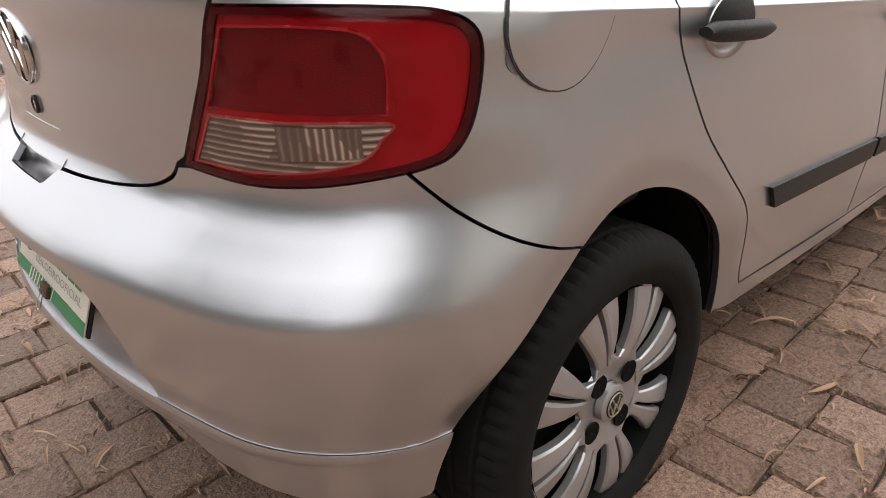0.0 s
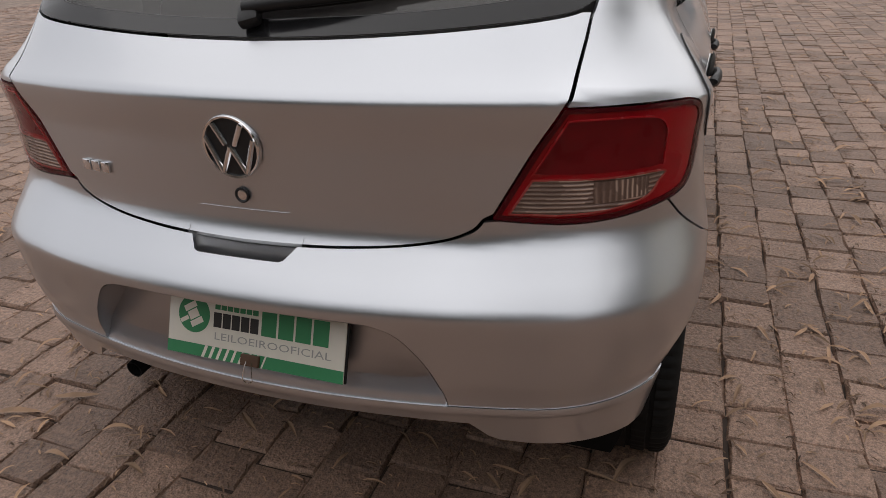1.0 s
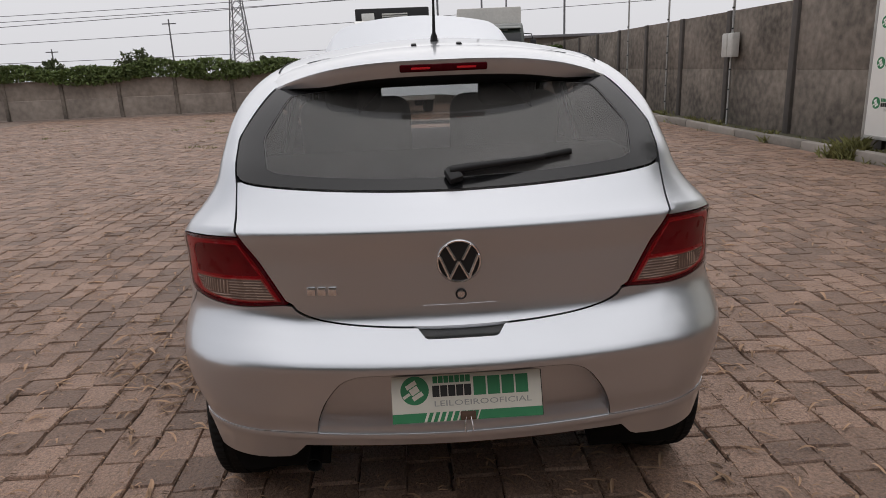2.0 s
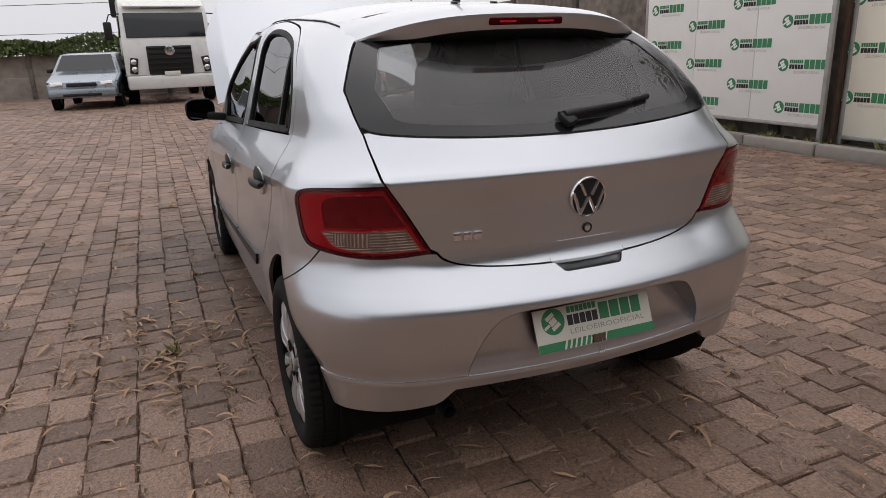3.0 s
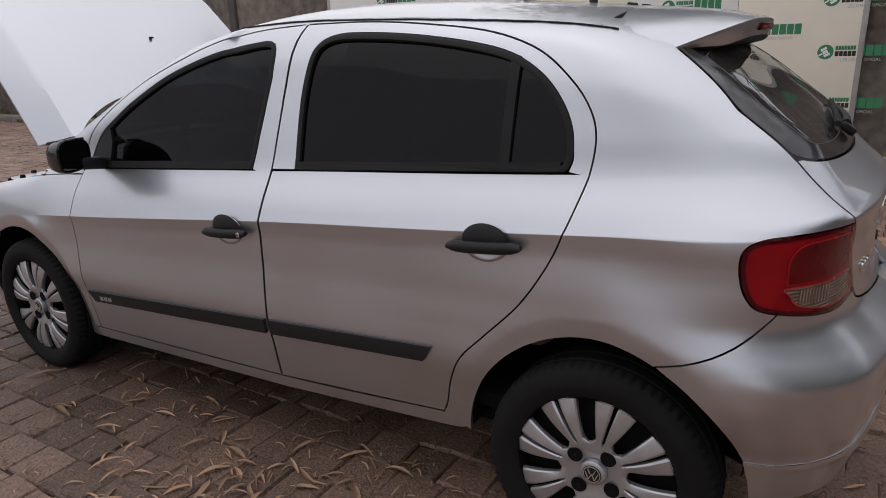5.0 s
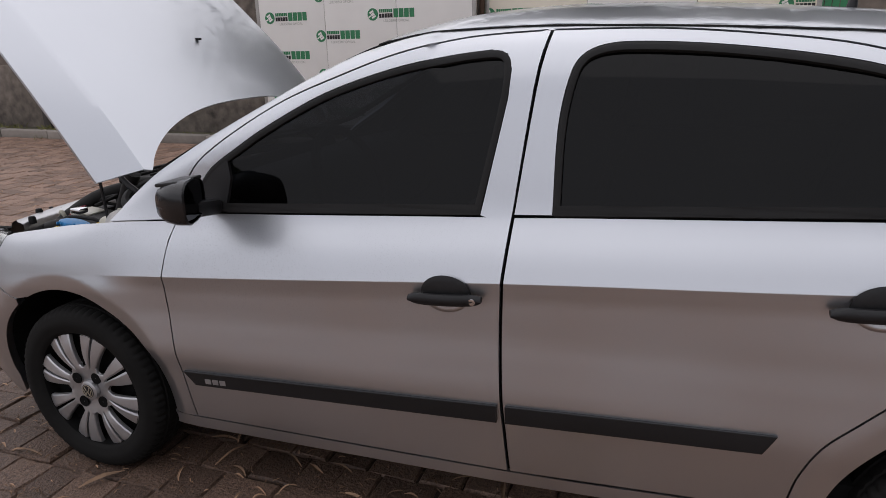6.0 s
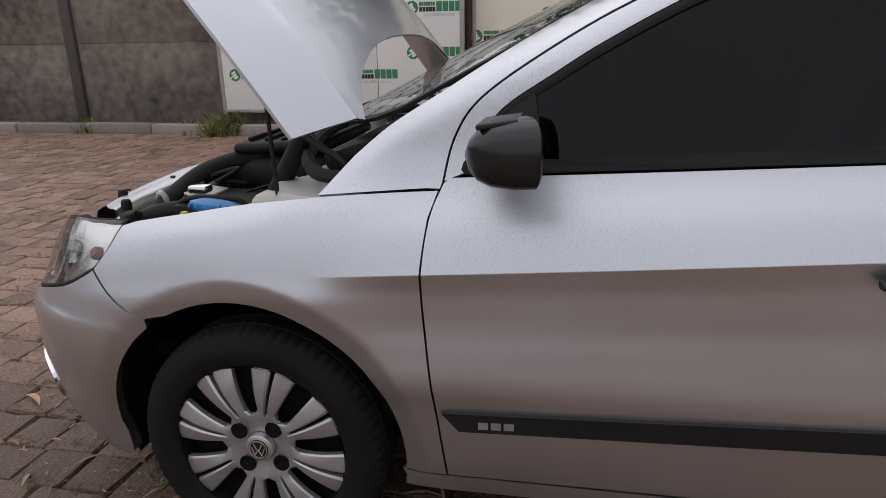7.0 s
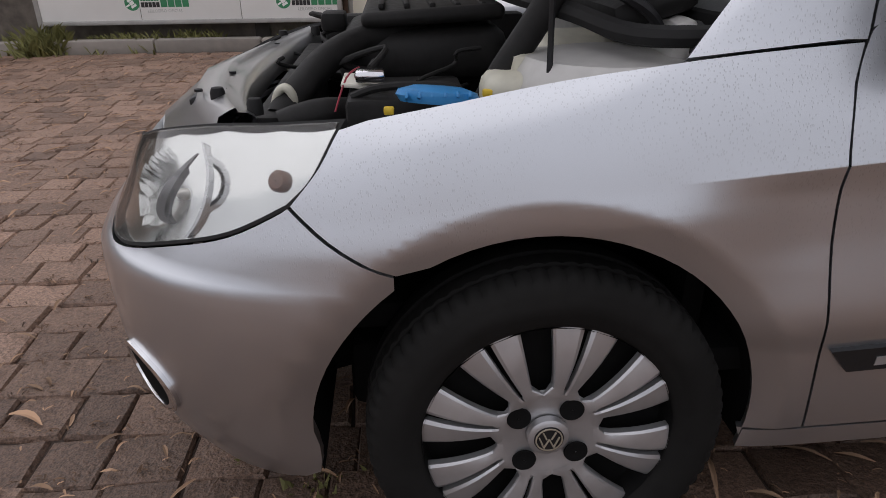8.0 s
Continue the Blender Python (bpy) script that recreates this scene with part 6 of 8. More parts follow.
def bonnet(car):
    """The raised bonnet: a curved sheet with an arched rear edge, on its hinge line."""
    ang = radians(54.5)
    o = Vector((2.319, 0.0, 0.968))
    along, outward = Vector((math.cos(ang), 0, math.sin(ang))), Vector((-math.sin(ang), 0, math.cos(ang)))
    nu, nv = 113, 25

    def rear_edge(y):
        a = abs(y)
        if a > 0.569:
            return -0.036 + 0.051 * (a - 0.569) / 0.114
        return -0.036 + 0.17 * (1 - (a / 0.569) ** 3.0) ** 0.75

    def front_edge(y):
        a = abs(y) / 0.683
        return 0.845 - 0.075 * a * a - 0.24 * max(0, (a - 0.72) / 0.28) ** 2.2

    def height(s, y):
        a = abs(y)
        h = 0.040 - 0.075 * (a / 0.683) ** 2.2 - 0.055 * (s / 0.85) ** 3 + (0.088 - 0.045 * smooth(s, 0.1, 0.8)) * (1 - min(1, max(0, (a - 0.598) / 0.085)))
        return float(h)

    verts, faces = [], []
    for lay in (0, 1):
        for i in range(nu):
            t = -1 + 2 * i / (nu - 1)
            for j in range(nv):
                f = j / (nv - 1)
                wide = 0.683
                y = t * wide
                s0, s1 = rear_edge(y), front_edge(y)
                s = s0 + (s1 - s0) * f
                yy = y * (1 - 0.03 * smooth(s, 0.4, 0.85))
                d = 0.004 if lay == 0 else -0.012
                if lay == 1:
                    inner = min(1.0, 4 * min(f, 1 - f), 12 * (1 - abs(t)))
                    d = -0.003 - 0.016 * max(0, inner)
                p = o + along * s + outward * (height(s, y) + d) + Vector((0, yy, 0))
                verts.append(p)
    n = nu * nv
    for i in range(nu - 1):
        for j in range(nv - 1):
            a = i * nv + j
            faces.append((a, a + 1, a + nv + 1, a + nv))
            faces.append((n + a, n + a + nv, n + a + nv + 1, n + a + 1))
    rim = [i * nv for i in range(nu)] + [(nu - 1) * nv + j for j in range(1, nv)] + [i * nv + nv - 1 for i in range(nu - 2, -1, -1)] + [j for j in range(nv - 2, 0, -1)]
    for a, b in zip(rim, rim[1:] + rim[:1]):
        faces.append((a, b, n + b, n + a))
    bm = bmesh.new()
    vs = [bm.verts.new(v) for v in verts]
    for f in faces:
        bm.faces.new([vs[i] for i in f])
    bmesh.ops.recalc_face_normals(bm, faces=bm.faces)
    hood = part("bonnet", bm, PAINT_CLEAN, car, "silver bonnet propped open")
    for s in (1, -1):
        part("hinge", tube(curve_pts([(2.27, s * 0.56, 0.86), (2.30, s * 0.565, 0.90), (2.36, s * 0.56, 0.935), (2.42, s * 0.55, 0.985)], 4), 0.009, 8), BLACK_PLASTIC, hood, "black bonnet hinge")
    part("washer_jet", box(Matrix.Translation(o + along * 0.42 + outward * (height(0.42, 0.0) + 0.007) + Vector((0, 0.0, 0))), 0.03, 0.014, 0.008, 0.003), BLACK_PLASTIC, hood, "small black washer jet")
    return hood


build_car()


# ---- ground: a yard of stone setts ----
def sett_mat(name, per):
    m, n, l, b = make_mat(name)
    tc = n.new("ShaderNodeNewGeometry")
    coarse, fine, grit, sand = n.new("ShaderNodeTexNoise"), n.new("ShaderNodeTexNoise"), n.new("ShaderNodeTexVoronoi"), n.new("ShaderNodeTexNoise")
    sand.inputs["Scale"].default_value, sand.inputs["Detail"].default_value = 260, 3
    coarse.inputs["Scale"].default_value, coarse.inputs["Detail"].default_value = 1.3, 3
    fine.inputs["Scale"].default_value, fine.inputs["Detail"].default_value = 85, 6
    grit.inputs["Scale"].default_value = 170
    for q in (coarse, fine, grit, sand):
        l.new(tc.outputs["Position"], q.inputs["Vector"])
    info = n.new("ShaderNodeNewGeometry" if per == "island" else "ShaderNodeObjectInfo")
    tone = n.new("ShaderNodeValToRGB")
    e = tone.color_ramp.elements
    e[0].color, e[1].color = (0.102, 0.061, 0.043, 1), (0.335, 0.212, 0.153, 1)
    mid = tone.color_ramp.elements.new(0.5)
    mid.color = (0.216, 0.134, 0.094, 1)
    mixv = n.new("ShaderNodeMath")
    mixv.operation = "MULTIPLY_ADD"
    mixv.inputs[1].default_value = 0.62
    l.new(info.outputs["Random Per Island" if per == "island" else "Random"], mixv.inputs[0])
    half = n.new("ShaderNodeMath")
    half.operation = "MULTIPLY"
    half.inputs[1].default_value = 0.40
    l.new(coarse.outputs[0], half.inputs[0])
    l.new(half.outputs[0], mixv.inputs[2])
    l.new(mixv.outputs[0], tone.inputs[0])
    speck = n.new("ShaderNodeMapRange")
    speck.inputs["From Min"].default_value, speck.inputs["From Max"].default_value = 0.36, 0.64
    speck.inputs["To Min"].default_value, speck.inputs["To Max"].default_value = 0.45, 1.55
    blend = n.new("ShaderNodeMath")
    blend.operation = "MULTIPLY_ADD"
    blend.inputs[1].default_value = 0.55
    share = n.new("ShaderNodeMath")
    share.operation = "MULTIPLY"
    share.inputs[1].default_value = 0.45
    l.new(fine.outputs[0], share.inputs[0])
    l.new(sand.outputs[0], blend.inputs[0])
    l.new(share.outputs[0], blend.inputs[2])
    l.new(blend.outputs[0], speck.inputs["Value"])
    mul = n.new("ShaderNodeVectorMath")
    mul.operation = "SCALE"
    l.new(tone.outputs[0], mul.inputs[0])
    # a darker patch with a ragged edge beside and under the car's front
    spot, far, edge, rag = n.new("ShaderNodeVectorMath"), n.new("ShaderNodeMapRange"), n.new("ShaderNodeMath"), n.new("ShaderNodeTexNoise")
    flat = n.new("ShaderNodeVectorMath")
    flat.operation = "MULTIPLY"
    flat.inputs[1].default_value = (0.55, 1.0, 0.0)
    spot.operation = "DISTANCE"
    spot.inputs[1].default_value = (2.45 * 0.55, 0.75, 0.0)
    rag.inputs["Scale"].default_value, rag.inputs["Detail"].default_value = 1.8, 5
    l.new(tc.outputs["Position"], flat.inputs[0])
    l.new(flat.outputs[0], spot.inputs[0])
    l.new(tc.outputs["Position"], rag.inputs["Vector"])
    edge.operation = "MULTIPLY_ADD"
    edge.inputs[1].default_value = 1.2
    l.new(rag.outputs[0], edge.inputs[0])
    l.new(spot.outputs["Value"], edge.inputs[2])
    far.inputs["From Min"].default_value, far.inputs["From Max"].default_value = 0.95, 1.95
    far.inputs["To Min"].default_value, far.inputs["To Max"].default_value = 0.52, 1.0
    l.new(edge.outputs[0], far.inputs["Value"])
    darkened = n.new("ShaderNodeMath")
    darkened.operation = "MULTIPLY"
    l.new(speck.outputs[0], darkened.inputs[0])
    l.new(far.outputs[0], darkened.inputs[1])
    l.new(darkened.outputs[0], mul.inputs["Scale"])
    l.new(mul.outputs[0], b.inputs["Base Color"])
    b.inputs["Roughness"].default_value = 0.58
    bp, bp2 = n.new("ShaderNodeBump"), n.new("ShaderNodeBump")
    bp.inputs["Strength"].default_value, bp.inputs["Distance"].default_value = 0.55, 0.012
    bp2.inputs["Strength"].default_value, bp2.inputs["Distance"].default_value = 0.35, 0.004
    l.new(fine.outputs[0], bp.inputs["Height"])
    l.new(grit.outputs["Distance"], bp2.inputs["Height"])
    l.new(bp.outputs[0], bp2.inputs["Normal"])
    l.new(bp2.outputs[0], b.inputs["Normal"])
    return m


def far_paving_mat():
    """Sandy joint soil; far off, where no stone lies on it, it carries the setts' pattern and tone."""
    m, n, l, b = make_mat("sett_yard_far")
    geo = n.new("ShaderNodeNewGeometry")
    brick = n.new("ShaderNodeTexBrick")
    brick.inputs["Scale"].default_value = 1.0
    brick.inputs["Brick Width"].default_value, brick.inputs["Row Height"].default_value = 0.165, 0.155
    brick.inputs["Mortar Size"].default_value = 0.012
    brick.inputs["Color1"].default_value, brick.inputs["Color2"].default_value = (0.26, 0.195, 0.158, 1), (0.19, 0.140, 0.112, 1)
    brick.inputs["Mortar"].default_value = (0.12, 0.088, 0.07, 1)
    noise_a = n.new("ShaderNodeTexNoise")
    noise_a.inputs["Scale"].default_value, noise_a.inputs["Detail"].default_value = 0.35, 6
    l.new(geo.outputs["Position"], brick.inputs["Vector"])
    l.new(geo.outputs["Position"], noise_a.inputs["Vector"])
    r = n.new("ShaderNodeMapRange")
    r.inputs["From Min"].default_value, r.inputs["From Max"].default_value = 0.3, 0.7
    r.inputs["To Min"].default_value, r.inputs["To Max"].default_value = 0.8, 1.2
    l.new(noise_a.outputs[0], r.inputs["Value"])
    mul = n.new("ShaderNodeVectorMath")
    mul.operation = "SCALE"
    l.new(brick.outputs["Color"], mul.inputs[0])
    l.new(r.outputs[0], mul.inputs["Scale"])
    # dark soil fills the joints where real stones are laid
    sep = n.new("ShaderNodeSeparateXYZ")
    l.new(geo.outputs["Position"], sep.inputs[0])
    inside = None
    for axis, mid, half in (("X", 8.25, 14.6), ("Y", 3.75, 9.2)):
        c = n.new("ShaderNodeMath")
        c.operation = "COMPARE"
        c.inputs[1].default_value, c.inputs[2].default_value = mid, half
        l.new(sep.outputs[axis], c.inputs[0])
        if inside is None:
            inside = c
        else:
            both = n.new("ShaderNodeMath")
            both.operation = "MULTIPLY"
            l.new(inside.outputs[0], both.inputs[0])
            l.new(c.outputs[0], both.inputs[1])
            inside = both
    soil = n.new("ShaderNodeMix")
    soil.data_type = "RGBA"
    soil.inputs[7].default_value = (0.042, 0.028, 0.021, 1)
    l.new(inside.outputs[0], soil.inputs[0])
    l.new(mul.outputs[0], soil.inputs[6])
    l.new(soil.outputs[2], b.inputs["Base Color"])
    b.inputs["Roughness"].default_value = 0.95
    return m


ground = tagged(ob_from("ground", [(-300, -300, -0.013), (300, -300, -0.013), (300, 300, -0.013), (-300, 300, -0.013)], [(0, 1, 2, 3)], far_paving_mat()), "brown stone sett yard reaching the walls", "ground", kind="structure")
ROW, KERB_Y = 0.155, -5.42
NEAR = ((2.75, 4.05, 0.35, 1.75), (0.15, 1.45, -1.62, -0.90))


def sett_shape(rng, lx, ly):
    """Verts and faces of one sett about its middle: rough sides, worn edge, uneven top."""
    hx, hy = lx / 2 - rng.uniform(-0.002, 0.003), ly / 2 - rng.uniform(-0.003, 0.002)
    j = lambda a: rng.uniform(-a, a)
    ring0, ring1, ring2 = [], [], []
    for sx, sy in ((-1, -1), (0, -1), (1, -1), (1, 1), (0, 1), (-1, 1)):
        px, py = sx * hx + j(0.006), sy * hy + j(0.005)
        ring0.append((px * 1.0, py * 1.0, -0.045))
        ring1.append((px * 0.993, py * 0.993, -0.009 + j(0.003)))
        ring2.append((px * 0.993 - sx * 0.006, py * 0.993 - sy * 0.005, j(0.0035)))
    verts = ring0 + ring1 + ring2
    faces = []
    for k in range(6):
        q = (k + 1) % 6
        faces.append((k, q, 6 + q, 6 + k))
        faces.append((6 + k, 6 + q, 12 + q, 12 + k))
    faces += [(12, 13, 16, 17), (13, 14, 15, 16)]
    return verts, faces


def lay_setts():
    rng = random.Random(11)
    verts, faces, near = [], [], []
    j = 0
    y = KERB_Y + 0.02
    while y < 13.0:
        x = -6.5 + rng.uniform(0, 0.2)
        far_x = 23.0
        while x < far_x:
            lx = rng.choice((0.135, 0.15, 0.155, 0.165, 0.17, 0.185, 0.205)) + rng.uniform(-0.01, 0.01)
            cx, cy = x + lx / 2, y + ROW / 2 + 0.018 * math.sin(x * 0.55 + 0.4 * math.sin(y))
            tilt = (rng.uniform(-0.024, 0.024), rng.uniform(-0.022, 0.022))
            dz = rng.uniform(-0.004, 0.003)
            cy += rng.uniform(-0.004, 0.004)
            if any(a <= cx <= b and c <= cy <= d for a, b, c, d in NEAR):
                near.append((cx, cy, dz, lx))
            else:
                v, f = sett_shape(rng, lx, ROW)
                n = len(verts)
                verts += [(cx + a, cy + b, c + dz + a * tilt[0] + b * tilt[1]) for a, b, c in v]
                faces += [tuple(q + n for q in face) for face in f]
            x += lx
        y += ROW
        j += 1
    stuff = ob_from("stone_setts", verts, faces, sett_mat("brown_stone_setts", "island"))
    stuff.parent = ground
    tagged(stuff, kind="stuff")
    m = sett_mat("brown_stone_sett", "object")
    shapes = []
    for k in range(16):
        v, f = sett_shape(rng, 0.165, ROW)
        me = bpy.data.meshes.new("sett")
        me.from_pydata(v, [], f)
        me.materials.append(m)
        shapes.append(me)
    for cx, cy, dz, lx in near:
        o = new("sett", rng.choice(shapes))
        o.location, o.scale = (cx, cy, dz), (lx / 0.165, 1, 1)
        o.rotation_euler = (rng.uniform(-0.024, 0.024), rng.uniform(-0.026, 0.026), rng.uniform(-0.02, 0.02))
        o.parent = ground
    return len(near)


lay_setts()


# ---- leaf litter and weeds ----
LEAF = mat("dry_fallen_leaf", (0.33, 0.208, 0.130), 0.85, vary=0.8, scale=12, per="island")
CRUMB = mat("dark_leaf_crumbs", (0.12, 0.072, 0.045), 0.9, vary=0.8, scale=12, per="island")
GRASS = mat("yellow_green_weed", (0.15, 0.145, 0.045), 0.8, vary=0.4, scale=20, per="island")


def leaf_litter():
    rng = random.Random(23)
    verts, faces = [], []

    def leaf(x, y, size):
        a, bend, n = rng.uniform(0, 2 * math.pi), rng.uniform(-0.9, 0.9), 6
        w, base = size * rng.uniform(0.022, 0.075), len(verts)
        lift = rng.uniform(0.001, min(0.018, 0.16 * size))
        px, py, d = x, y, a
        for k in range(n):
            t = k / (n - 1)
            ww = w * math.sin(math.pi * min(1, t * 0.93 + 0.06)) + 0.0012
            h = 0.005 + lift * math.sin(math.pi * t) + rng.uniform(0, 0.002)
            sx, sy = -math.sin(d), math.cos(d)
            verts.extend(((px + sx * ww, py + sy * ww, h + ww * 0.5), (px, py, h), (px - sx * ww, py - sy * ww, h + ww * 0.5)))
            d += bend / n
            px, py = px + math.cos(d) * size / n, py + math.sin(d) * size / n
        for k in range(n - 1):
            q = base + 3 * k
            faces.extend(((q, q + 1, q + 4, q + 3), (q + 1, q + 2, q + 5, q + 4)))

    heaps = ((1.1, 1.25, 0.28, 150), (0.6, 1.1, 0.22, 70), (1.9, -1.6, 0.5, 70), (0.9, -1.15, 0.3, 40), (0.3, -1.3, 0.3, 26), (3.4, -2.6, 0.7, 60), (-0.6, -2.2, 0.6, 40), (2.0, 2.6, 0.6, 40), (5.5, -3.9, 1.0, 60), (1.0, 0.95, 0.15, 18), (-0.9, 0.3, 0.35, 26), (-0.4, -0.75, 0.25, 16))
    for hx, hy, r, count in heaps:
        for _ in range(count):
            leaf(hx + rng.gauss(0, r), hy + rng.gauss(0, r), rng.uniform(0.04, 0.13))
    for _ in range(3600):
        leaf(rng.uniform(-3.5, 6.5), rng.uniform(-5.2, 4.0), rng.uniform(0.02, 0.08) if rng.random() < 0.85 else rng.uniform(0.08, 0.17))
    for _ in range(900):
        leaf(rng.uniform(5, 20), rng.uniform(-5.3, 8.0), rng.uniform(0.05, 0.11))
    for _ in range(7500):
        leaf(rng.uniform(-2.5, 5.5), rng.uniform(-3.6, 3.2), rng.uniform(0.008, 0.030))
    for _ in range(6000):
        leaf(rng.uniform(-2.5, 13.0), rng.uniform(-5.2, 9.0), rng.uniform(0.03, 0.10))
    tagged(ob_from("leaf_litter", verts, faces, LEAF), "dry brown leaves and bark strips on the setts", "leaves", kind="stuff")
    verts, faces = [], []
    # crumbs and needles gather in the joints between the rows
    for _ in range(22000):
        row = rng.randint(0, 56)
        leaf(rng.uniform(-2.6, 5.6), KERB_Y + 0.02 + ROW * row + rng.gauss(0, 0.014), rng.uniform(0.008, 0.034))
    tagged(ob_from("leaf_crumbs", verts, faces, CRUMB), "dark crumbled leaves in the joints of the setts", "leaves", kind="stuff")


def weed_tufts():
    rng = random.Random(31)
    verts, faces = [], []
    spots = [(0.93, 1.14, 0.06, 34, 0.045), (0.42, 0.92, 0.03, 20, 0.03), (2.86, 0.55, 0.05, 30, 0.03), (3.0, 0.42, 0.05, 30, 0.03), (6.12, -5.47, 0.20, 420, 0.20), (6.0, -5.5, 0.12, 200, 0.16), (8.0, -5.5, 0.15, 90, 0.12)]
    spots += [(rng.uniform(-2, 20), -5.62 + rng.uniform(-0.16, 0.14), rng.uniform(0.08, 0.25), rng.randint(20, 70), rng.uniform(0.05, 0.13)) for _ in range(70)]
    spots += [(rng.uniform(9, 21), rng.uniform(3, 12), 0.25, 50, 0.05) for _ in range(16)]
    for x, y, r, count, tall in spots:
        for _ in range(count):
            px, py, a = x + rng.gauss(0, r * 0.5), y + rng.gauss(0, r * 0.5), rng.uniform(0, 6.28)
            h, w, lean = tall * rng.uniform(0.4, 1.1), rng.uniform(0.002, 0.006) * (1 + 10 * tall), rng.uniform(0.2, 1.0) * tall
            z0 = 0.07 if py < -5.52 else -0.01
            n = len(verts)
            dx, dy = math.cos(a), math.sin(a)
            verts.extend(((px - dy * w, py + dx * w, z0), (px + dy * w, py - dx * w, z0), (px + dx * lean * 0.5 + dy * w * 0.7, py + dy * lean * 0.5 - dx * w * 0.7, z0 + h * 0.7), (px + dx * lean, py + dy * lean, z0 + h)))
            faces.extend(((n, n + 1, n + 2), (n, n + 2, n + 3)))
    tagged(ob_from("weeds", verts, faces, GRASS), "tufts of yellow-green weeds in joints and along the kerb", "weeds", kind="stuff")


leaf_litter()
weed_tufts()

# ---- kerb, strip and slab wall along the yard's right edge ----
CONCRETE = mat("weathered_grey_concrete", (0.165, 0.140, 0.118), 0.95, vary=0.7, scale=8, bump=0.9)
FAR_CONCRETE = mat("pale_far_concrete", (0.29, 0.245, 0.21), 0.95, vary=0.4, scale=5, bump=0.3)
KERB_MAT = mat("worn_kerb_concrete", (0.24, 0.215, 0.19), 0.9, vary=0.35, scale=14, bump=0.3, per="object")
POST_MAT = mat("dark_concrete_post", (0.075, 0.066, 0.060), 0.9, vary=0.35, scale=8, bump=0.2)
SOIL_STRIP = mat("dark_soil_with_moss", (0.070, 0.065, 0.035), 0.95, vary=0.5, scale=18, bump=0.5)
kerb = thing("kerb", "low worn concrete kerb along the yard wall", "kerb", kind="structure")
rk = random.Random(3)
kx = -12.0
while kx < 34:
    ln = 0.95 + rk.uniform(-0.1, 0.1)
    part("kerb_stone", box(pose(kx + ln / 2, KERB_Y - 0.075 + rk.uniform(-0.008, 0.008), 0.035 + rk.uniform(-0.008, 0.006)), ln - 0.012, 0.15, 0.17, 0.022, 2), KERB_MAT, kerb)
    kx += ln
strip_box = part("verge", box(pose(11.0, -5.79, 0.02), 46.0, 0.58, 0.10, 0.01), SOIL_STRIP, None)
tagged(strip_box, "narrow strip of dark soil and moss behind the kerb", "verge", kind="structure")
wall = thing("wall_right", "weathered grey concrete slab wall with dark posts", "wall", kind="structure")
WALL_Y, WALL_H = -6.06, 2.08
posts = [8.45 + 2.2 * k for k in range(-9, 12)]
for k, x in enumerate(posts):
    part("post", box(pose(x, WALL_Y, WALL_H / 2 + 0.01), 0.15, 0.17, WALL_H + 0.06, 0.012), POST_MAT, wall)
    if k + 1 < len(posts):
        for r in range(2):
            h = WALL_H / 2
            part("slab", box(pose((x + posts[k + 1]) / 2, WALL_Y + rk.uniform(-0.006, 0.006), h * (r + 0.5) + 0.03), 2.2 - 0.152, 0.07, h + 0.002, 0.008), CONCRETE, wall)
STEEL = mat("galvanised_steel", (0.36, 0.36, 0.35), 0.5, 0.7, vary=0.25, scale=20)
for x in (13.42, 10.33, 16.2):
    pole = tagged(part("conduit_pole", rod(bmesh.new(), (x, WALL_Y + 0.14, 0.05), (x, WALL_Y + 0.14, 3.3 if x != 10.33 else 2.6), 0.022, n=12), STEEL, None), "thin steel conduit pole against the wall", "pole")
    for k in range(6):
        part("insulator", box(pose(x, WALL_Y + 0.155, 0.35 + 0.36 * k), 0.055, 0.03, 0.03, 0.006), BLACK_PLASTIC, pole)
meter = thing("meter_box", "pale grey electric meter box on the wall", "meter box", at=pose(10.35, WALL_Y + 0.16, 1.50))
BOX_GREY = mat("pale_grey_enamel", (0.50, 0.49, 0.46), 0.5, vary=0.15, scale=12)
for dx, sx in ((-0.125, 0.19), (0.09, 0.22)):
    b = part("case", box(pose(dx, 0.0, 0.0), sx, 0.13, 0.42, 0.012), BOX_GREY, meter)
    part("case_door", box(pose(dx, 0.068, 0.0), sx - 0.03, 0.012, 0.38, 0.004), BOX_GREY, meter)

# ---- printed banners in steel frames in front of the wall ----
VINYL = mat("white_banner_vinyl", (0.84, 0.83, 0.80), 0.5, vary=0.05, scale=3.0, bump=0.02)
VINYL_OLD = mat("yellowed_banner_vinyl", (0.86, 0.81, 0.68), 0.5, vary=0.07, scale=2.5, bump=0.02)
FRAME_MAT = mat("grey_painted_frame_steel", (0.40, 0.39, 0.37), 0.5, 0.4, vary=0.25, scale=10)
PALE_INK = mat("pale_grey_ink", (0.45, 0.46, 0.43), 0.6)


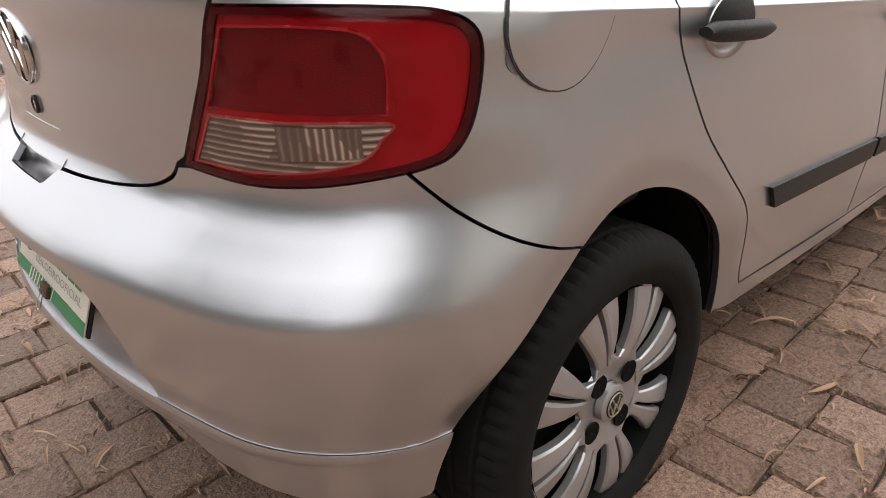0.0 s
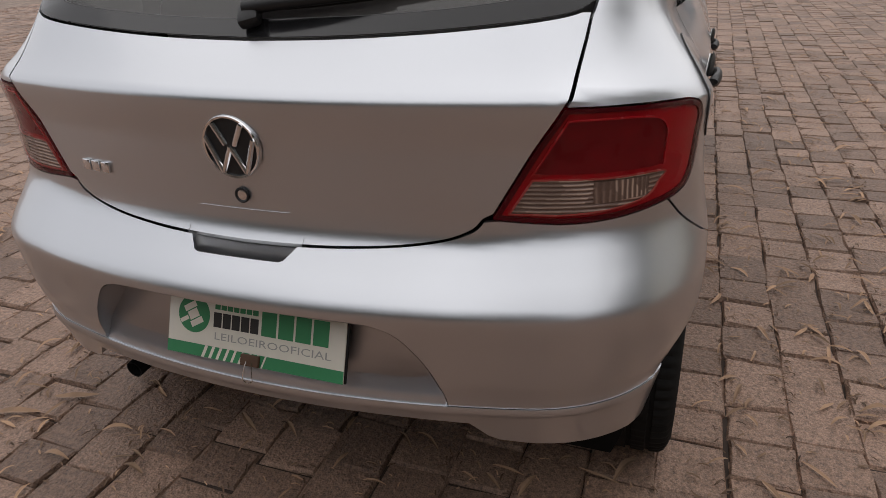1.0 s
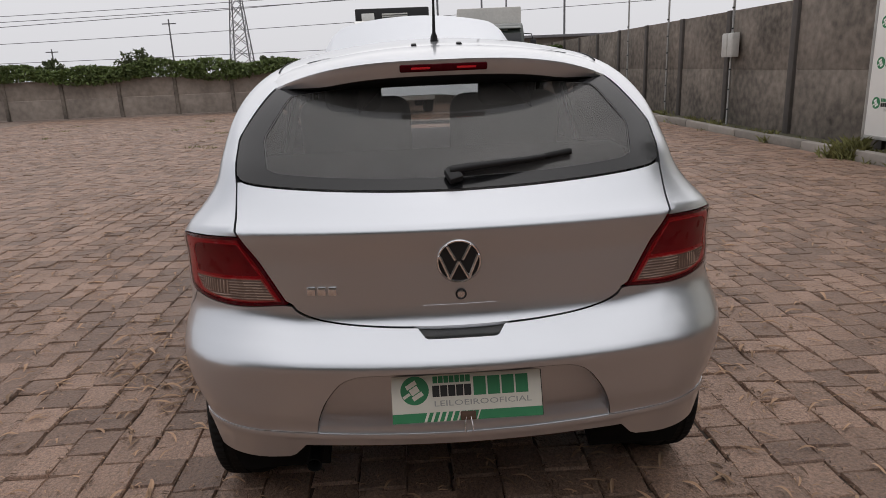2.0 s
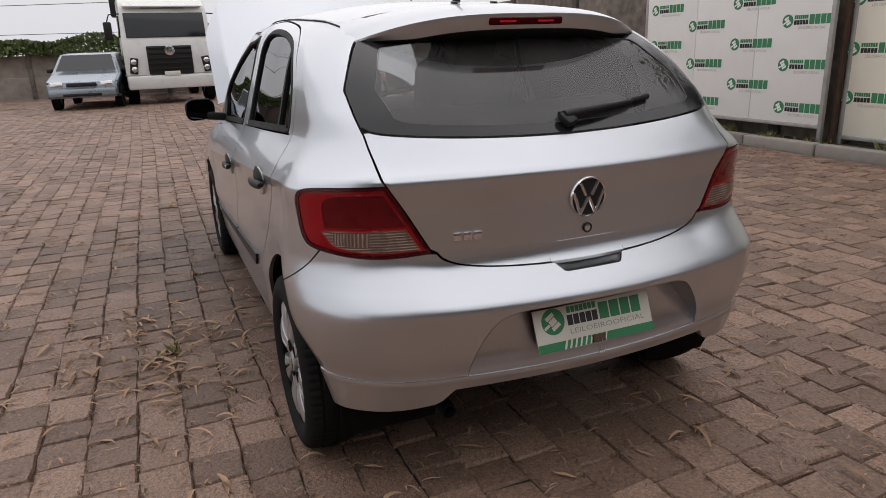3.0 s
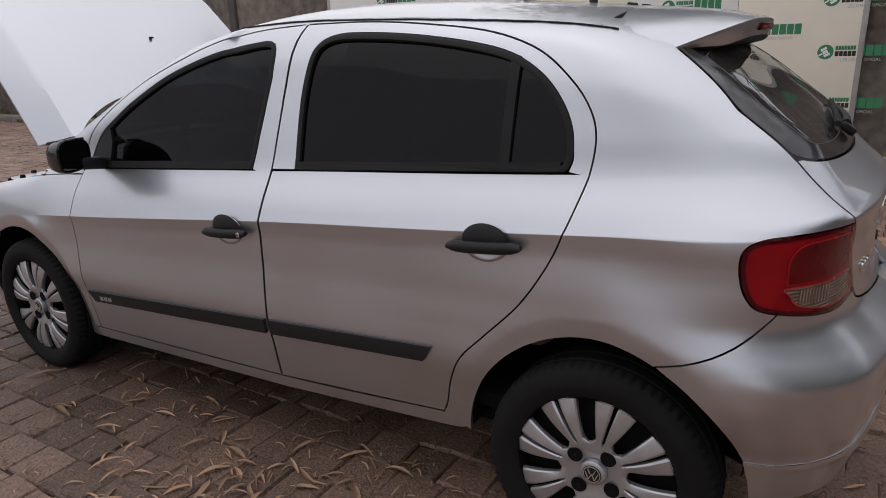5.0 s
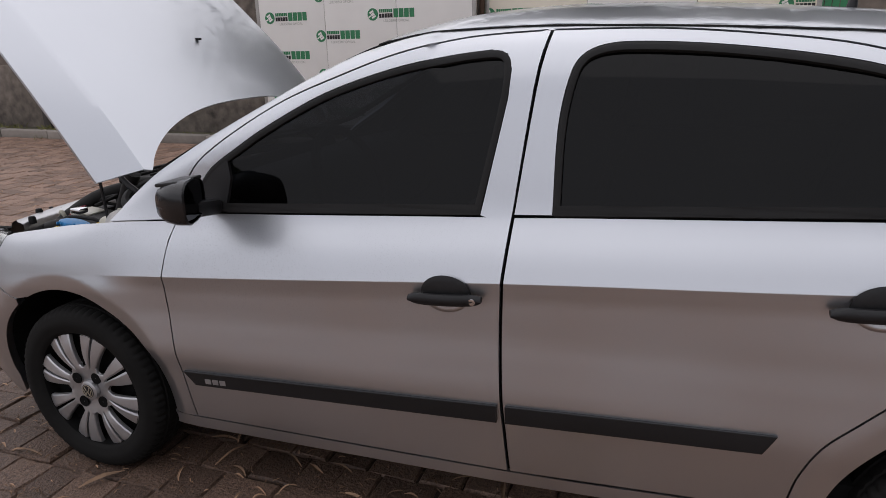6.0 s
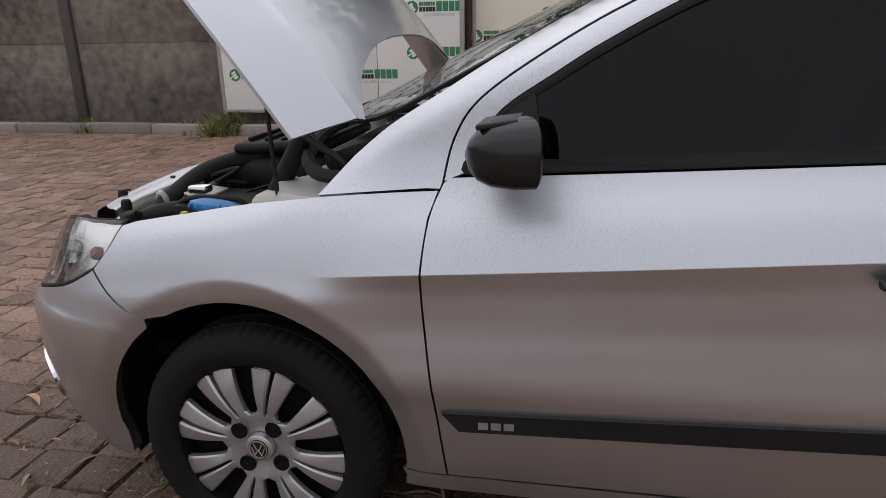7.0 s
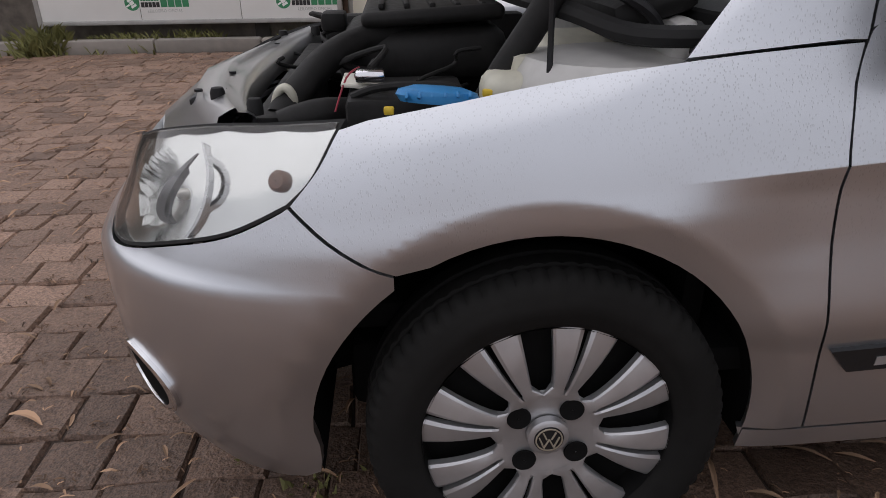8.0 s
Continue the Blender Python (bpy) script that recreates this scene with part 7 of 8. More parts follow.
def logo_mesh():
    bm = bmesh.new()
    disc_mark(bm, 0.0, 0.0, 0.072, 0.0)
    letter_bars(bm, 0.085, 0.265, 0.018, 0.058, 7, 0.0, 0, 0.14)
    letter_bars(bm, 0.085, 0.270, -0.042, 0.006, 5, 0.0, 2, 0.12)
    letter_bars(bm, 0.278, 0.560, -0.042, 0.060, 4, 0.0, 0, 0.12)
    words = text_mesh("LEILOEIRO OFICIAL", 0.042)
    old = len(bm.faces)
    bm.from_mesh(words)
    bpy.data.meshes.remove(words)
    bm.faces.ensure_lookup_table()
    new_verts = {v for f in bm.faces[old:] for v in f.verts}
    for v in new_verts:
        v.co.x, v.co.y = v.co.x * 0.95 + 0.14, v.co.y - 0.092
    for f in bm.faces[old:]:
        f.material_index = 3
    me = bpy.data.meshes.new("printed_logo")
    bm.to_mesh(me)
    bm.free()
    for m in (GREEN_INK, VINYL, BLACK_INK, PALE_INK):
        me.materials.append(m)
    return me


LOGO = logo_mesh()


def banner(x_right, x_left, y, z_low, vinyl, label, col0, dx, z0, dz, rows, stag, sheets):
    """A frame that runs from x_left back to x_right (larger x) and carries sheets of printed vinyl."""
    w, z_top = x_right - x_left, 2.75
    b = thing("banner", label, "banner", group="banners along the wall", at=pose((x_left + x_right) / 2, y, 0))
    edges = [x_left + w * k / sheets for k in range(sheets + 1)]
    mid = (x_left + x_right) / 2
    for k in range(sheets):
        m = vinyl if k % 3 != 1 else VINYL if vinyl is VINYL_OLD else vinyl
        part("vinyl_sheet", box(pose((edges[k] + edges[k + 1]) / 2 - mid, 0.0, (z_low + z_top) / 2), w / sheets - 0.006, 0.012, z_top - z_low, 0.003), m, b)
    for x in (x_left - mid, x_right - mid):
        part("frame_post", box(pose(x, -0.012, (z_top) / 2), 0.05, 0.05, z_top, 0.006), FRAME_MAT, b)
    for z in (z_low, z_top):
        part("frame_rail", box(pose(0, -0.012, z), w, 0.045, 0.045, 0.006), FRAME_MAT, b)
    c = 0
    x = col0
    while x - 0.30 > x_left:
        for r in range(rows):
            z = z0 + dz * r + (stag if c % 2 else 0)
            if x < x_right + 0.02 and z_low + 0.10 < z < z_top - 0.08:
                o = new("printed_logo", LOGO)
                o.matrix_local = Matrix.Translation((x - mid, 0.0085, z)) @ Matrix(((-1, 0, 0, 0), (0, 0, 1, 0), (0, 1, 0, 0), (0, 0, 0, 1)))
                o.parent = b
        x -= dx
        c += 1
    return b


banner(6.17, 3.20, -5.71, 0.26, VINYL, "white vinyl banner with repeated green printed marks", 5.99, 0.743, 0.205, 0.477, 6, 0.24, 3)
banner(3.10, -0.40, -5.92, 0.15, VINYL_OLD, "yellowed vinyl banner with repeated green printed marks", 3.075, 0.793, 0.07, 0.508, 6, 0.225, 3)
tagged(part("gate_post", box(pose(3.15, -5.86, 1.4), 0.05, 0.06, 2.8, 0.008), RUST, None), "rusty steel post between two banners", "post")


# ---- the far side of the yard ----
GREEN_LEAF = mat("hedge_leaf", (0.085, 0.12, 0.03), 0.75, vary=0.6, scale=6, per="island")
TREE_LEAF = mat("tree_leaf", (0.07, 0.09, 0.035), 0.8, vary=0.6, scale=4, per="island")
BARK = mat("grey_brown_bark", (0.10, 0.075, 0.055), 0.9, vary=0.4, scale=14, bump=0.4)
BACK_X = 24.5


def leaf_cloud(rng, spots, size):
    """Many small crossed leaf blades at the spots."""
    verts, faces = [], []
    for p in spots:
        for _ in range(2):
            d = Vector((rng.gauss(0, 1), rng.gauss(0, 1), rng.gauss(0, 1))).normalized()
            e = d.cross(Vector((rng.gauss(0, 1), rng.gauss(0, 1), rng.gauss(0, 1)))).normalized()
            s = size * rng.uniform(0.6, 1.3)
            n = len(verts)
            c = Vector(p)
            verts.extend((c - d * s, c + e * s * 0.45, c + d * s, c - e * s * 0.45))
            faces.append((n, n + 1, n + 2, n + 3))
    return verts, faces


def back_wall():
    w = thing("wall_back", "low grey concrete slab wall under a hedge", "wall", kind="structure")
    y = -6.0
    while y < 34:
        part("post", box(pose(BACK_X, y, 0.72), 0.16, 0.14, 1.5, 0.012), CONCRETE, w)
        for r in range(2):
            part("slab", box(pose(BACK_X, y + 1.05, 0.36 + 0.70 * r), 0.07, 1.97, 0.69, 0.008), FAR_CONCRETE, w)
        y += 2.1
    rng = random.Random(41)
    spots = []
    for _ in range(26000):
        t = rng.uniform(-6, 34)
        top = 1.92 + 0.10 * math.sin(t * 0.9) + 0.08 * math.sin(t * 2.7 + 1)
        low = 1.30 + 0.12 * math.sin(t * 1.3 + 2)
        q = rng.random()
        z = low + (top - low) * q ** 0.8
        spots.append((BACK_X - 0.05 + rng.gauss(0, 0.22) - 0.15 * (1 - q), t, z))
    v, f = leaf_cloud(rng, spots, 0.075)
    tagged(ob_from("hedge", v, f, GREEN_LEAF), "clipped green hedge hanging over the far wall", "hedge", kind="stuff")


def grow_tree(name, label, x, y, tall, spread, seed, leaves, leaf_size, crown_low=0.35, bare=0):
    rng = random.Random(seed)
    tree = thing(name, label, "tree", at=pose(x, y, 0))
    trunk_top = tall * 0.55
    bend = [Vector((rng.gauss(0, 0.02) * tall, rng.gauss(0, 0.02) * tall, trunk_top * k / 5)) for k in range(6)]
    bend[0] = Vector((0, 0, -0.05))
    part("trunk", tube([Vector(p) for p in curve_pts(bend, 3)], [tall * (0.030 - 0.018 * k / 15) for k in range(16)], 9), BARK, tree)
    tips = []
    for k in range(9 + bare):
        start = bend[2 + k % 4]
        a = k * 2.4 + rng.uniform(-0.4, 0.4)
        out = Vector((math.cos(a), math.sin(a), rng.uniform(0.2, 1.0))).normalized()
        ln = spread * rng.uniform(0.6, 1.0)
        pts = [start]
        for q in range(4):
            pts.append(pts[-1] + out * ln / 4 + Vector((rng.gauss(0, 0.06), rng.gauss(0, 0.06), rng.gauss(0.03, 0.05))) * ln)
        part("limb", tube(pts, [tall * 0.011 * (1 - 0.22 * i) for i in range(5)], 6), BARK, tree)
        tips += pts[2:]
        for q in range(3 if not bare else 6):
            s = pts[2 + q % 3]
            d = Vector((rng.gauss(0, 1), rng.gauss(0, 1), rng.gauss(0.4, 0.6))).normalized() * ln * 0.5
            sub = [s, s + d * 0.5 + Vector((0, 0, rng.gauss(0, 0.05))) * ln, s + d]
            part("branch", tube(sub, [tall * 0.005, tall * 0.0035, tall * 0.0015], 5), BARK, tree)
            tips.append(s + d)
    clumps = [(Vector(t) + Vector((rng.gauss(0, 0.1), rng.gauss(0, 0.1), rng.gauss(0, 0.1))) * spread, spread * rng.uniform(0.16, 0.34)) for t in tips for _ in range(2)]
    clumps = [c for c in clumps if c[0].z > tall * crown_low]
    spots = []
    for _ in range(leaves):
        c, r = rng.choice(clumps)
        d = Vector((rng.gauss(0, 1), rng.gauss(0, 1), rng.gauss(0, 0.8))).normalized()
        spots.append(c + d * r * rng.random() ** 0.4)
    v, f = leaf_cloud(rng, spots, leaf_size)
    crown = ob_from("crown", v, f, TREE_LEAF)
    crown.parent = tree
    return tree


back_wall()
FAR_TREE = "round green tree beyond the far wall"
for k, (x, y, tall, spread) in enumerate(((62, 31.5, 4.3, 1.7), (60, 23.2, 4.8, 2.2), (64, 37.5, 3.4, 2.0), (63, 19.2, 3.4, 1.6), (66, 16.2, 3.6, 1.3), (58, 11.6, 4.6, 0.9), (70, 44.0, 3.6, 2.4), (60, 8.6, 3.6, 0.6), (64, 28.2, 2.9, 1.8), (63, 25.9, 2.8, 1.5))):
    grow_tree("tree", FAR_TREE, x, y, tall * 0.9, spread * 0.72, 60 + k, 1500, 0.16, 0.2)
grow_tree("tree", "tall spreading tree with bare dark branches behind the banner wall", 1.6, -10.2, 9.0, 3.6, 91, 5200, 0.13, 0.45, bare=5)
grow_tree("tree", "tall leafy tree behind the banner wall", -3.4, -11.0, 9.5, 3.4, 97, 6500, 0.13, 0.40, bare=2)

# unseen trees added behind the start; they darken what the car's tail reflects
for k, (x, y, tall, spread) in enumerate(((-13.5, -6.0, 8.5, 3.4), (-14.5, 0.5, 9.0, 3.6), (-13.0, 6.5, 8.0, 3.2), (-12.5, -2.6, 8.2, 3.4), (-12.5, 3.6, 8.4, 3.4), (-12.0, 10.5, 8.0, 3.4))):
    grow_tree("tree", "unseen leafy tree added to darken reflections in the tail", x, y, tall, spread, 140 + k, 6500, 0.15, 0.25)

# an unseen wall, added behind the start for the tail to reflect
unseen_wall = thing("wall_unseen", "unseen grey concrete wall added behind the start", "wall", kind="structure")
for k in range(9):
    part("slab", box(pose(-10.5, -5.0 + 2.2 * k, 1.2), 0.10, 2.19, 2.4, 0.008), CONCRETE, unseen_wall)

# pylon, poles and wires
GREY_STEEL = mat("distant_grey_steel", (0.16, 0.16, 0.17), 0.7, 0.3, vary=0.2)


def pylon(x, y, tall, wide):
    t = thing("pylon", "grey lattice power pylon far beyond the wall", "pylon", at=pose(x, y, 0))
    for sx in (-1, 1):
        for sy in (-1, 1):
            part("leg", rod(bmesh.new(), (sx * wide, sy * wide, 0), (sx * wide * 0.2, sy * wide * 0.2, tall), 0.10, 0.06, 6), GREY_STEEL, t)
    for k in range(9):
        z0, z1 = tall * k / 9, tall * (k + 1) / 9
        w0, w1 = wide * (1 - 0.8 * k / 9), wide * (1 - 0.8 * (k + 1) / 9)
        for s in (-1, 1):
            part("brace", rod(bmesh.new(), (s * w0, -w0, z0), (s * w1, w1, z1), 0.05, n=5), GREY_STEEL, t)
            part("brace", rod(bmesh.new(), (s * w0, w0, z0), (s * w1, -w1, z1), 0.05, n=5), GREY_STEEL, t)
            part("brace", rod(bmesh.new(), (-w0, s * w0, z0), (w1, s * w1, z1), 0.05, n=5), GREY_STEEL, t)
    for z in (0.78, 0.9):
        part("cross_arm", rod(bmesh.new(), (0, -wide * 1.6, tall * z), (0, wide * 1.6, tall * z), 0.08, n=6), GREY_STEEL, t)
    return t


tower = pylon(90, 20.8, 15.0, 1.5)
for x, y, tall in ((62, 20.6, 6.4), (70, 35.0, 4.6), (66, 40.0, 4.2), (52, -6.2, 9.0), (58, -9.0, 7.5), (48, -2.6, 9.5), (46, -11.2, 8.5)):
    pole = tagged(part("utility_pole", rod(bmesh.new(), (x, y, 0), (x, y, tall), 0.09, 0.06, 8), GREY_STEEL, None), "thin utility pole beyond the wall", "pole")
    part("cross_bar", rod(bmesh.new(), (x, y - 0.6, tall * 0.94), (x, y + 0.6, tall * 0.94), 0.05, n=6), GREY_STEEL, pole)
for k, (z0, z1, sag) in enumerate(((6.2, 11.0, 0.5), (7.4, 10.5, 0.4), (5.4, 8.2, 0.4), (8.6, 12.0, 0.5), (3.9, 4.4, 0.2))):
    pts = [(75 + 3 * k, 75 - 110 * t, z0 + (z1 - z0) * t - sag * math.sin(math.pi * t)) for t in np.linspace(0, 1, 14)]
    part("cable", tube([(x - 90, y - 20.8, z) for x, y, z in pts], 0.035, 5), GREY_STEEL, tower, "thin dark overhead cable")

# ---- parked vehicles ----
WHITE_PAINT = mat("white_vehicle_paint", (0.72, 0.72, 0.69), 0.3, vary=0.06, scale=3, coat=0.6)
DARK_GREEN = mat("dark_green_truck_paint", (0.035, 0.045, 0.038), 0.4, vary=0.15, scale=3, coat=0.4)
SILVER_BLUE = mat("silver_blue_paint", (0.30, 0.34, 0.38), 0.3, 0.5, vary=0.08, scale=3, coat=0.6)
BLACK_GLASS = mat("dark_vehicle_glass", (0.015, 0.017, 0.02), 0.06, vary=0.05)


def simple_wheel(parent, x, y, r, w):
    """A tyre with its rim, axle along y."""
    m = pose(x, y, r, 90, 0, 0)
    t = part("wheel", lathe([(r * 0.6, -w / 2), (r * 0.92, -w / 2), (r, -w * 0.36), (r, w * 0.36), (r * 0.92, w / 2), (r * 0.6, w / 2)], 28, m), TYRE_MAT, parent, "black tyre")
    part("rim", lathe([(r * 0.6, -w * 0.42), (r * 0.3, -w * 0.30), (0.001, -w * 0.30)], 20, m), CAP_SILVER, t)
    part("rim", lathe([(r * 0.6, w * 0.42), (r * 0.3, w * 0.30), (0.001, w * 0.30)], 20, m), CAP_SILVER, t)
    return t


def truck(at, paint, label, grille_bars, cargo):
    """A cab-over truck that faces along its own +x."""
    t = thing("truck", label, "truck", at=at)
    cab = bmesh.new()
    prof = [(0.0, 0.75), (0.05, 1.55), (-0.02, 1.72), (-0.22, 2.42), (-0.38, 2.62), (-0.70, 2.74), (-1.75, 2.78), (-1.80, 0.75)]
    rings = []
    for yy, k in ((-1.13, 0.94), (-1.17, 1.0), (1.17, 1.0), (1.13, 0.94)):
        rings.append([cab.verts.new((-0.9 + (px + 0.9) * (k if px > -1 else 1), yy * (1 - 0.05 * max(0, (pz - 1.6))), pz * (1 if pz < 1 else (0.99 if k < 1 else 1)))) for px, pz in prof])
    n = len(prof)
    for a, b in zip(rings, rings[1:]):
        for k in range(n):
            cab.faces.new((a[k], a[(k + 1) % n], b[(k + 1) % n], b[k]))
    cab.faces.new(rings[0])
    cab.faces.new(rings[-1])
    bmesh.ops.recalc_face_normals(cab, faces=cab.faces)
    bmesh.ops.bevel(cab, geom=cab.edges[:], offset=0.035, segments=2, affect="EDGES")
    body_ = part("cab", cab, paint, t)
    lean = math.degrees(math.atan2(0.20, 0.70))
    part("windscreen", box(pose(-0.098, 0, 2.06, 0, -lean, 0), 0.03, 2.02, 0.66, 0.012), BLACK_GLASS, body_, "dark windscreen")
    for s in (-1, 1):
        part("side_window", box(pose(-0.85, s * 1.125, 2.05, 0, 0, 0), 0.70, 0.06, 0.55, 0.02), BLACK_GLASS, body_)
        lamp = part("headlamp", box(pose(0.035, s * 0.93, 1.02, 8 * s, 0, 0), 0.06, 0.20, 0.42, 0.03), BLACK_PLASTIC, t, "dark slanted headlamp")
        for z in (1.12, 0.93):
            part("lamp_glass", lathe([(0.075, 0.0), (0.06, 0.012), (0.001, 0.016)], 16, pose(0.062, s * 0.93, z, 0, 90, 0)), HEAD_BOWL, lamp)
        arm = part("mirror", box(pose(-0.02, s * 1.42, 1.92), 0.10, 0.20, 0.46, 0.04), BLACK_PLASTIC, t, "black door mirror")
        part("mirror_arm", tube([(-0.12, s * 1.10, 2.35), (-0.05, s * 1.35, 2.33), (-0.02, s * 1.42, 2.15)], 0.018, 6), BLACK_PLASTIC, arm)
        for x in (-0.85, -4.6):
            simple_wheel(t, x, s * 1.02, 0.50, 0.28)
    g = part("grille", box(pose(0.05, 0, 1.15), 0.05, 1.15, 0.74, 0.03), BLACK_PLASTIC, t, "black slatted grille")
    for k in range(grille_bars):
        part("slat", box(pose(0.085, 0, 0.92 + 0.135 * k, 0, 15, 0), 0.03, 1.10, 0.06, 0.012), BLACK_PLASTIC, g)
    part("bumper", box(pose(0.03, 0, 0.58), 0.26, 2.30, 0.36, 0.05), paint, t)
    part("plate_bar", box(pose(0.165, 0, 0.80), 0.01, 0.40, 0.12, 0.004), PLATE_WHITE, t)
    part("sun_visor", box(pose(-0.24, 0, 2.57, 0, 20, 0), 0.24, 2.0, 0.05, 0.02), paint, t)
    part("roof_writing", box(pose(-0.275, 0, 2.50, 0, -35, 0), 0.01, 1.1, 0.05, 0.002), GREY_INK, t)
    badge = lathe([(0.13, 0.0), (0.13, 0.012), (0.10, 0.016), (0.001, 0.016)], 24, pose(0.10, 0, 1.40, 0, 90, 0))
    part("round_badge", badge, CHROME, t)
    part("chassis", box(pose(-3.6, 0, 0.72), 5.6, 0.9, 0.26, 0.02), DARK_VOID, t)
    if cargo:
        part("cargo_box", box(pose(-4.3, 0, 2.15), 4.6, 2.4, 2.5, 0.04), cargo, t, "box body behind the cab")
    return t


truck(pose(18.4, 0.35, 0.0, 0, 0, 183), WHITE_PAINT, "white cab-over truck with black slatted grille", 5, None)
truck(pose(22.3, -3.1, 0.0, 0, 0, 176), DARK_GREEN, "dark green cab-over truck parked at the far wall", 3, BOX_GREY)
reefer = thing("box_truck", "box truck with a dark cooling unit behind the yard", "truck", at=pose(30.5, 0.4, 0.0))
part("cargo_box", box(pose(0, 0, 1.85), 8.0, 2.6, 2.4, 0.04), BOX_GREY, reefer, "pale grey box body")
unit = part("cooling_unit", box(pose(-4.35, 0, 3.15), 0.7, 2.9, 1.0, 0.05), BLACK_PLASTIC, reefer, "dark cooling unit")
part("unit_grille", box(pose(-4.72, -0.1, 3.22), 0.05, 1.0, 0.45, 0.02), BOX_GREY, unit)
for k in range(5):
    part("grille_bar", box(pose(-4.75, -0.1, 3.06 + 0.08 * k), 0.03, 0.96, 0.02, 0.005), BLACK_PLASTIC, unit)
part("unit_panel", box(pose(-4.72, 0.95, 3.22), 0.05, 0.5, 0.5, 0.02), WHITE_PAINT, unit)
for s in (-1, 1):
    for x in (-2.6, 2.4):
        simple_wheel(reefer, x, s * 1.05, 0.50, 0.28)
part("axle_frame", box(pose(0, 0, 0.58), 7.6, 1.9, 0.22, 0.03), DARK_VOID, reefer)


def parked_car(at, paint, label, pickup):
    """A small old car that faces along its own +x."""
    c = thing("parked_car", label, "car", at=at)
    prof = [(1.95, 0.30), (2.0, 0.52), (1.93, 0.68), (1.05, 0.88), (0.45, 1.36), (-0.65, 1.42), (-1.35, 1.30), (-1.85, 0.92), (-1.95, 0.70), (-1.93, 0.30)]
    if pickup:
        prof = [(2.05, 0.30), (2.1, 0.52), (2.03, 0.70), (1.10, 0.90), (0.55, 1.36), (-0.25, 1.42), (-0.48, 1.36), (-0.55, 0.96), (-2.05, 0.96), (-2.10, 0.30)]
    bm = bmesh.new()
    rings = []
    for yy, k in ((-0.78, 0.96), (-0.82, 1.0), (0.82, 1.0), (0.78, 0.96)):
        rings.append([bm.verts.new((px * k, yy * (0.80 if pz > 1.2 else 1.0), pz)) for px, pz in prof])
    n = len(prof)
    for a, b in zip(rings, rings[1:]):
        for k in range(n):
            bm.faces.new((a[k], a[(k + 1) % n], b[(k + 1) % n], b[k]))
    bm.faces.new(rings[0])
    bm.faces.new(rings[-1])
    bmesh.ops.recalc_face_normals(bm, faces=bm.faces)
    bmesh.ops.bevel(bm, geom=bm.edges[:], offset=0.05, segments=2, affect="EDGES")
    part("body", bm, paint, c)
    for s in (-1, 1):
        for x0, x1 in (((0.85, 0.10), (0.02, -0.42)) if pickup else ((0.80, -0.05), (-0.13, -1.05))):
            bm = bmesh.new()
            top0, top1 = x0 - 0.36 if x0 > 0.5 else x0 - 0.02, x1 + 0.02
            vs = [bm.verts.new((px, s * py, pz)) for px, py, pz in ((x0, 0.815, 0.93), (x1, 0.815, 0.93), (top1, 0.685, 1.32), (top0, 0.685, 1.30))]
            bm.faces.new(vs)
            made = bmesh.ops.extrude_face_region(bm, geom=bm.faces[:])
            for v in [q for q in made["geom"] if isinstance(q, bmesh.types.BMVert)]:
                v.co.y += s * 0.012
            bmesh.ops.recalc_face_normals(bm, faces=bm.faces)
            part("side_window", bm, BLACK_GLASS, c)
        part("rubbing_strip", box(pose(-0.1, s * 0.828, 0.58), 2.2, 0.02, 0.05, 0.006), BLACK_PLASTIC, c)
        part("sill_strip", box(pose(0.0, s * 0.815, 0.30), 2.0, 0.03, 0.06, 0.01), BLACK_PLASTIC, c)
        part("headlamp", box(pose(1.93, s * 0.58, 0.64, 0, -12, 0), 0.10, 0.30, 0.13, 0.03), HEAD_BOWL, c, "clear headlamp")
        part("tail_lamp", box(pose(-2.06 if pickup else -1.90, s * 0.72, 0.80), 0.08, 0.14, 0.20, 0.02), DARK_RED, c, "red tail lamp")
        part("door_mirror", box(pose(0.72, s * 0.92, 0.97), 0.09, 0.16, 0.11, 0.03), BLACK_PLASTIC, c)
        part("door_handle", box(pose(-0.10, s * 0.832, 0.82), 0.16, 0.02, 0.03, 0.008), BLACK_PLASTIC, c)
        for x in (1.28, -1.22):
            # a flat near-black disc on the closed side paints the shaded arch opening
            arch = lathe([(0.34, -0.02), (0.34, 0.01), (0.001, 0.01)], 24, pose(x, s * 0.822, 0.30, -90 * s, 0, 0))
            part("wheel_arch", arch, DARK_VOID, c)
            simple_wheel(c, x, s * 0.745, 0.29, 0.18)
    ws = bmesh.new()
    vs = [ws.verts.new(q) for q in ((1.03, -0.72, 0.935), (1.03, 0.72, 0.935), (0.52, 0.60, 1.335), (0.52, -0.60, 1.335))]
    ws.faces.new(vs)
    for v in vs:
        v.co.x += 0.045
        v.co.z += 0.02
    part("windscreen", ws, BLACK_GLASS, c)
    part("front_bumper", box(pose(1.98, 0, 0.44), 0.16, 1.56, 0.20, 0.05), paint, c)
    part("grille", box(pose(2.0, 0, 0.63, 0, -10, 0), 0.06, 0.70, 0.09, 0.02), BLACK_PLASTIC, c)
    part("air_intake", box(pose(2.055, 0, 0.38), 0.03, 0.9, 0.07, 0.015), BLACK_PLASTIC, c)
    return c


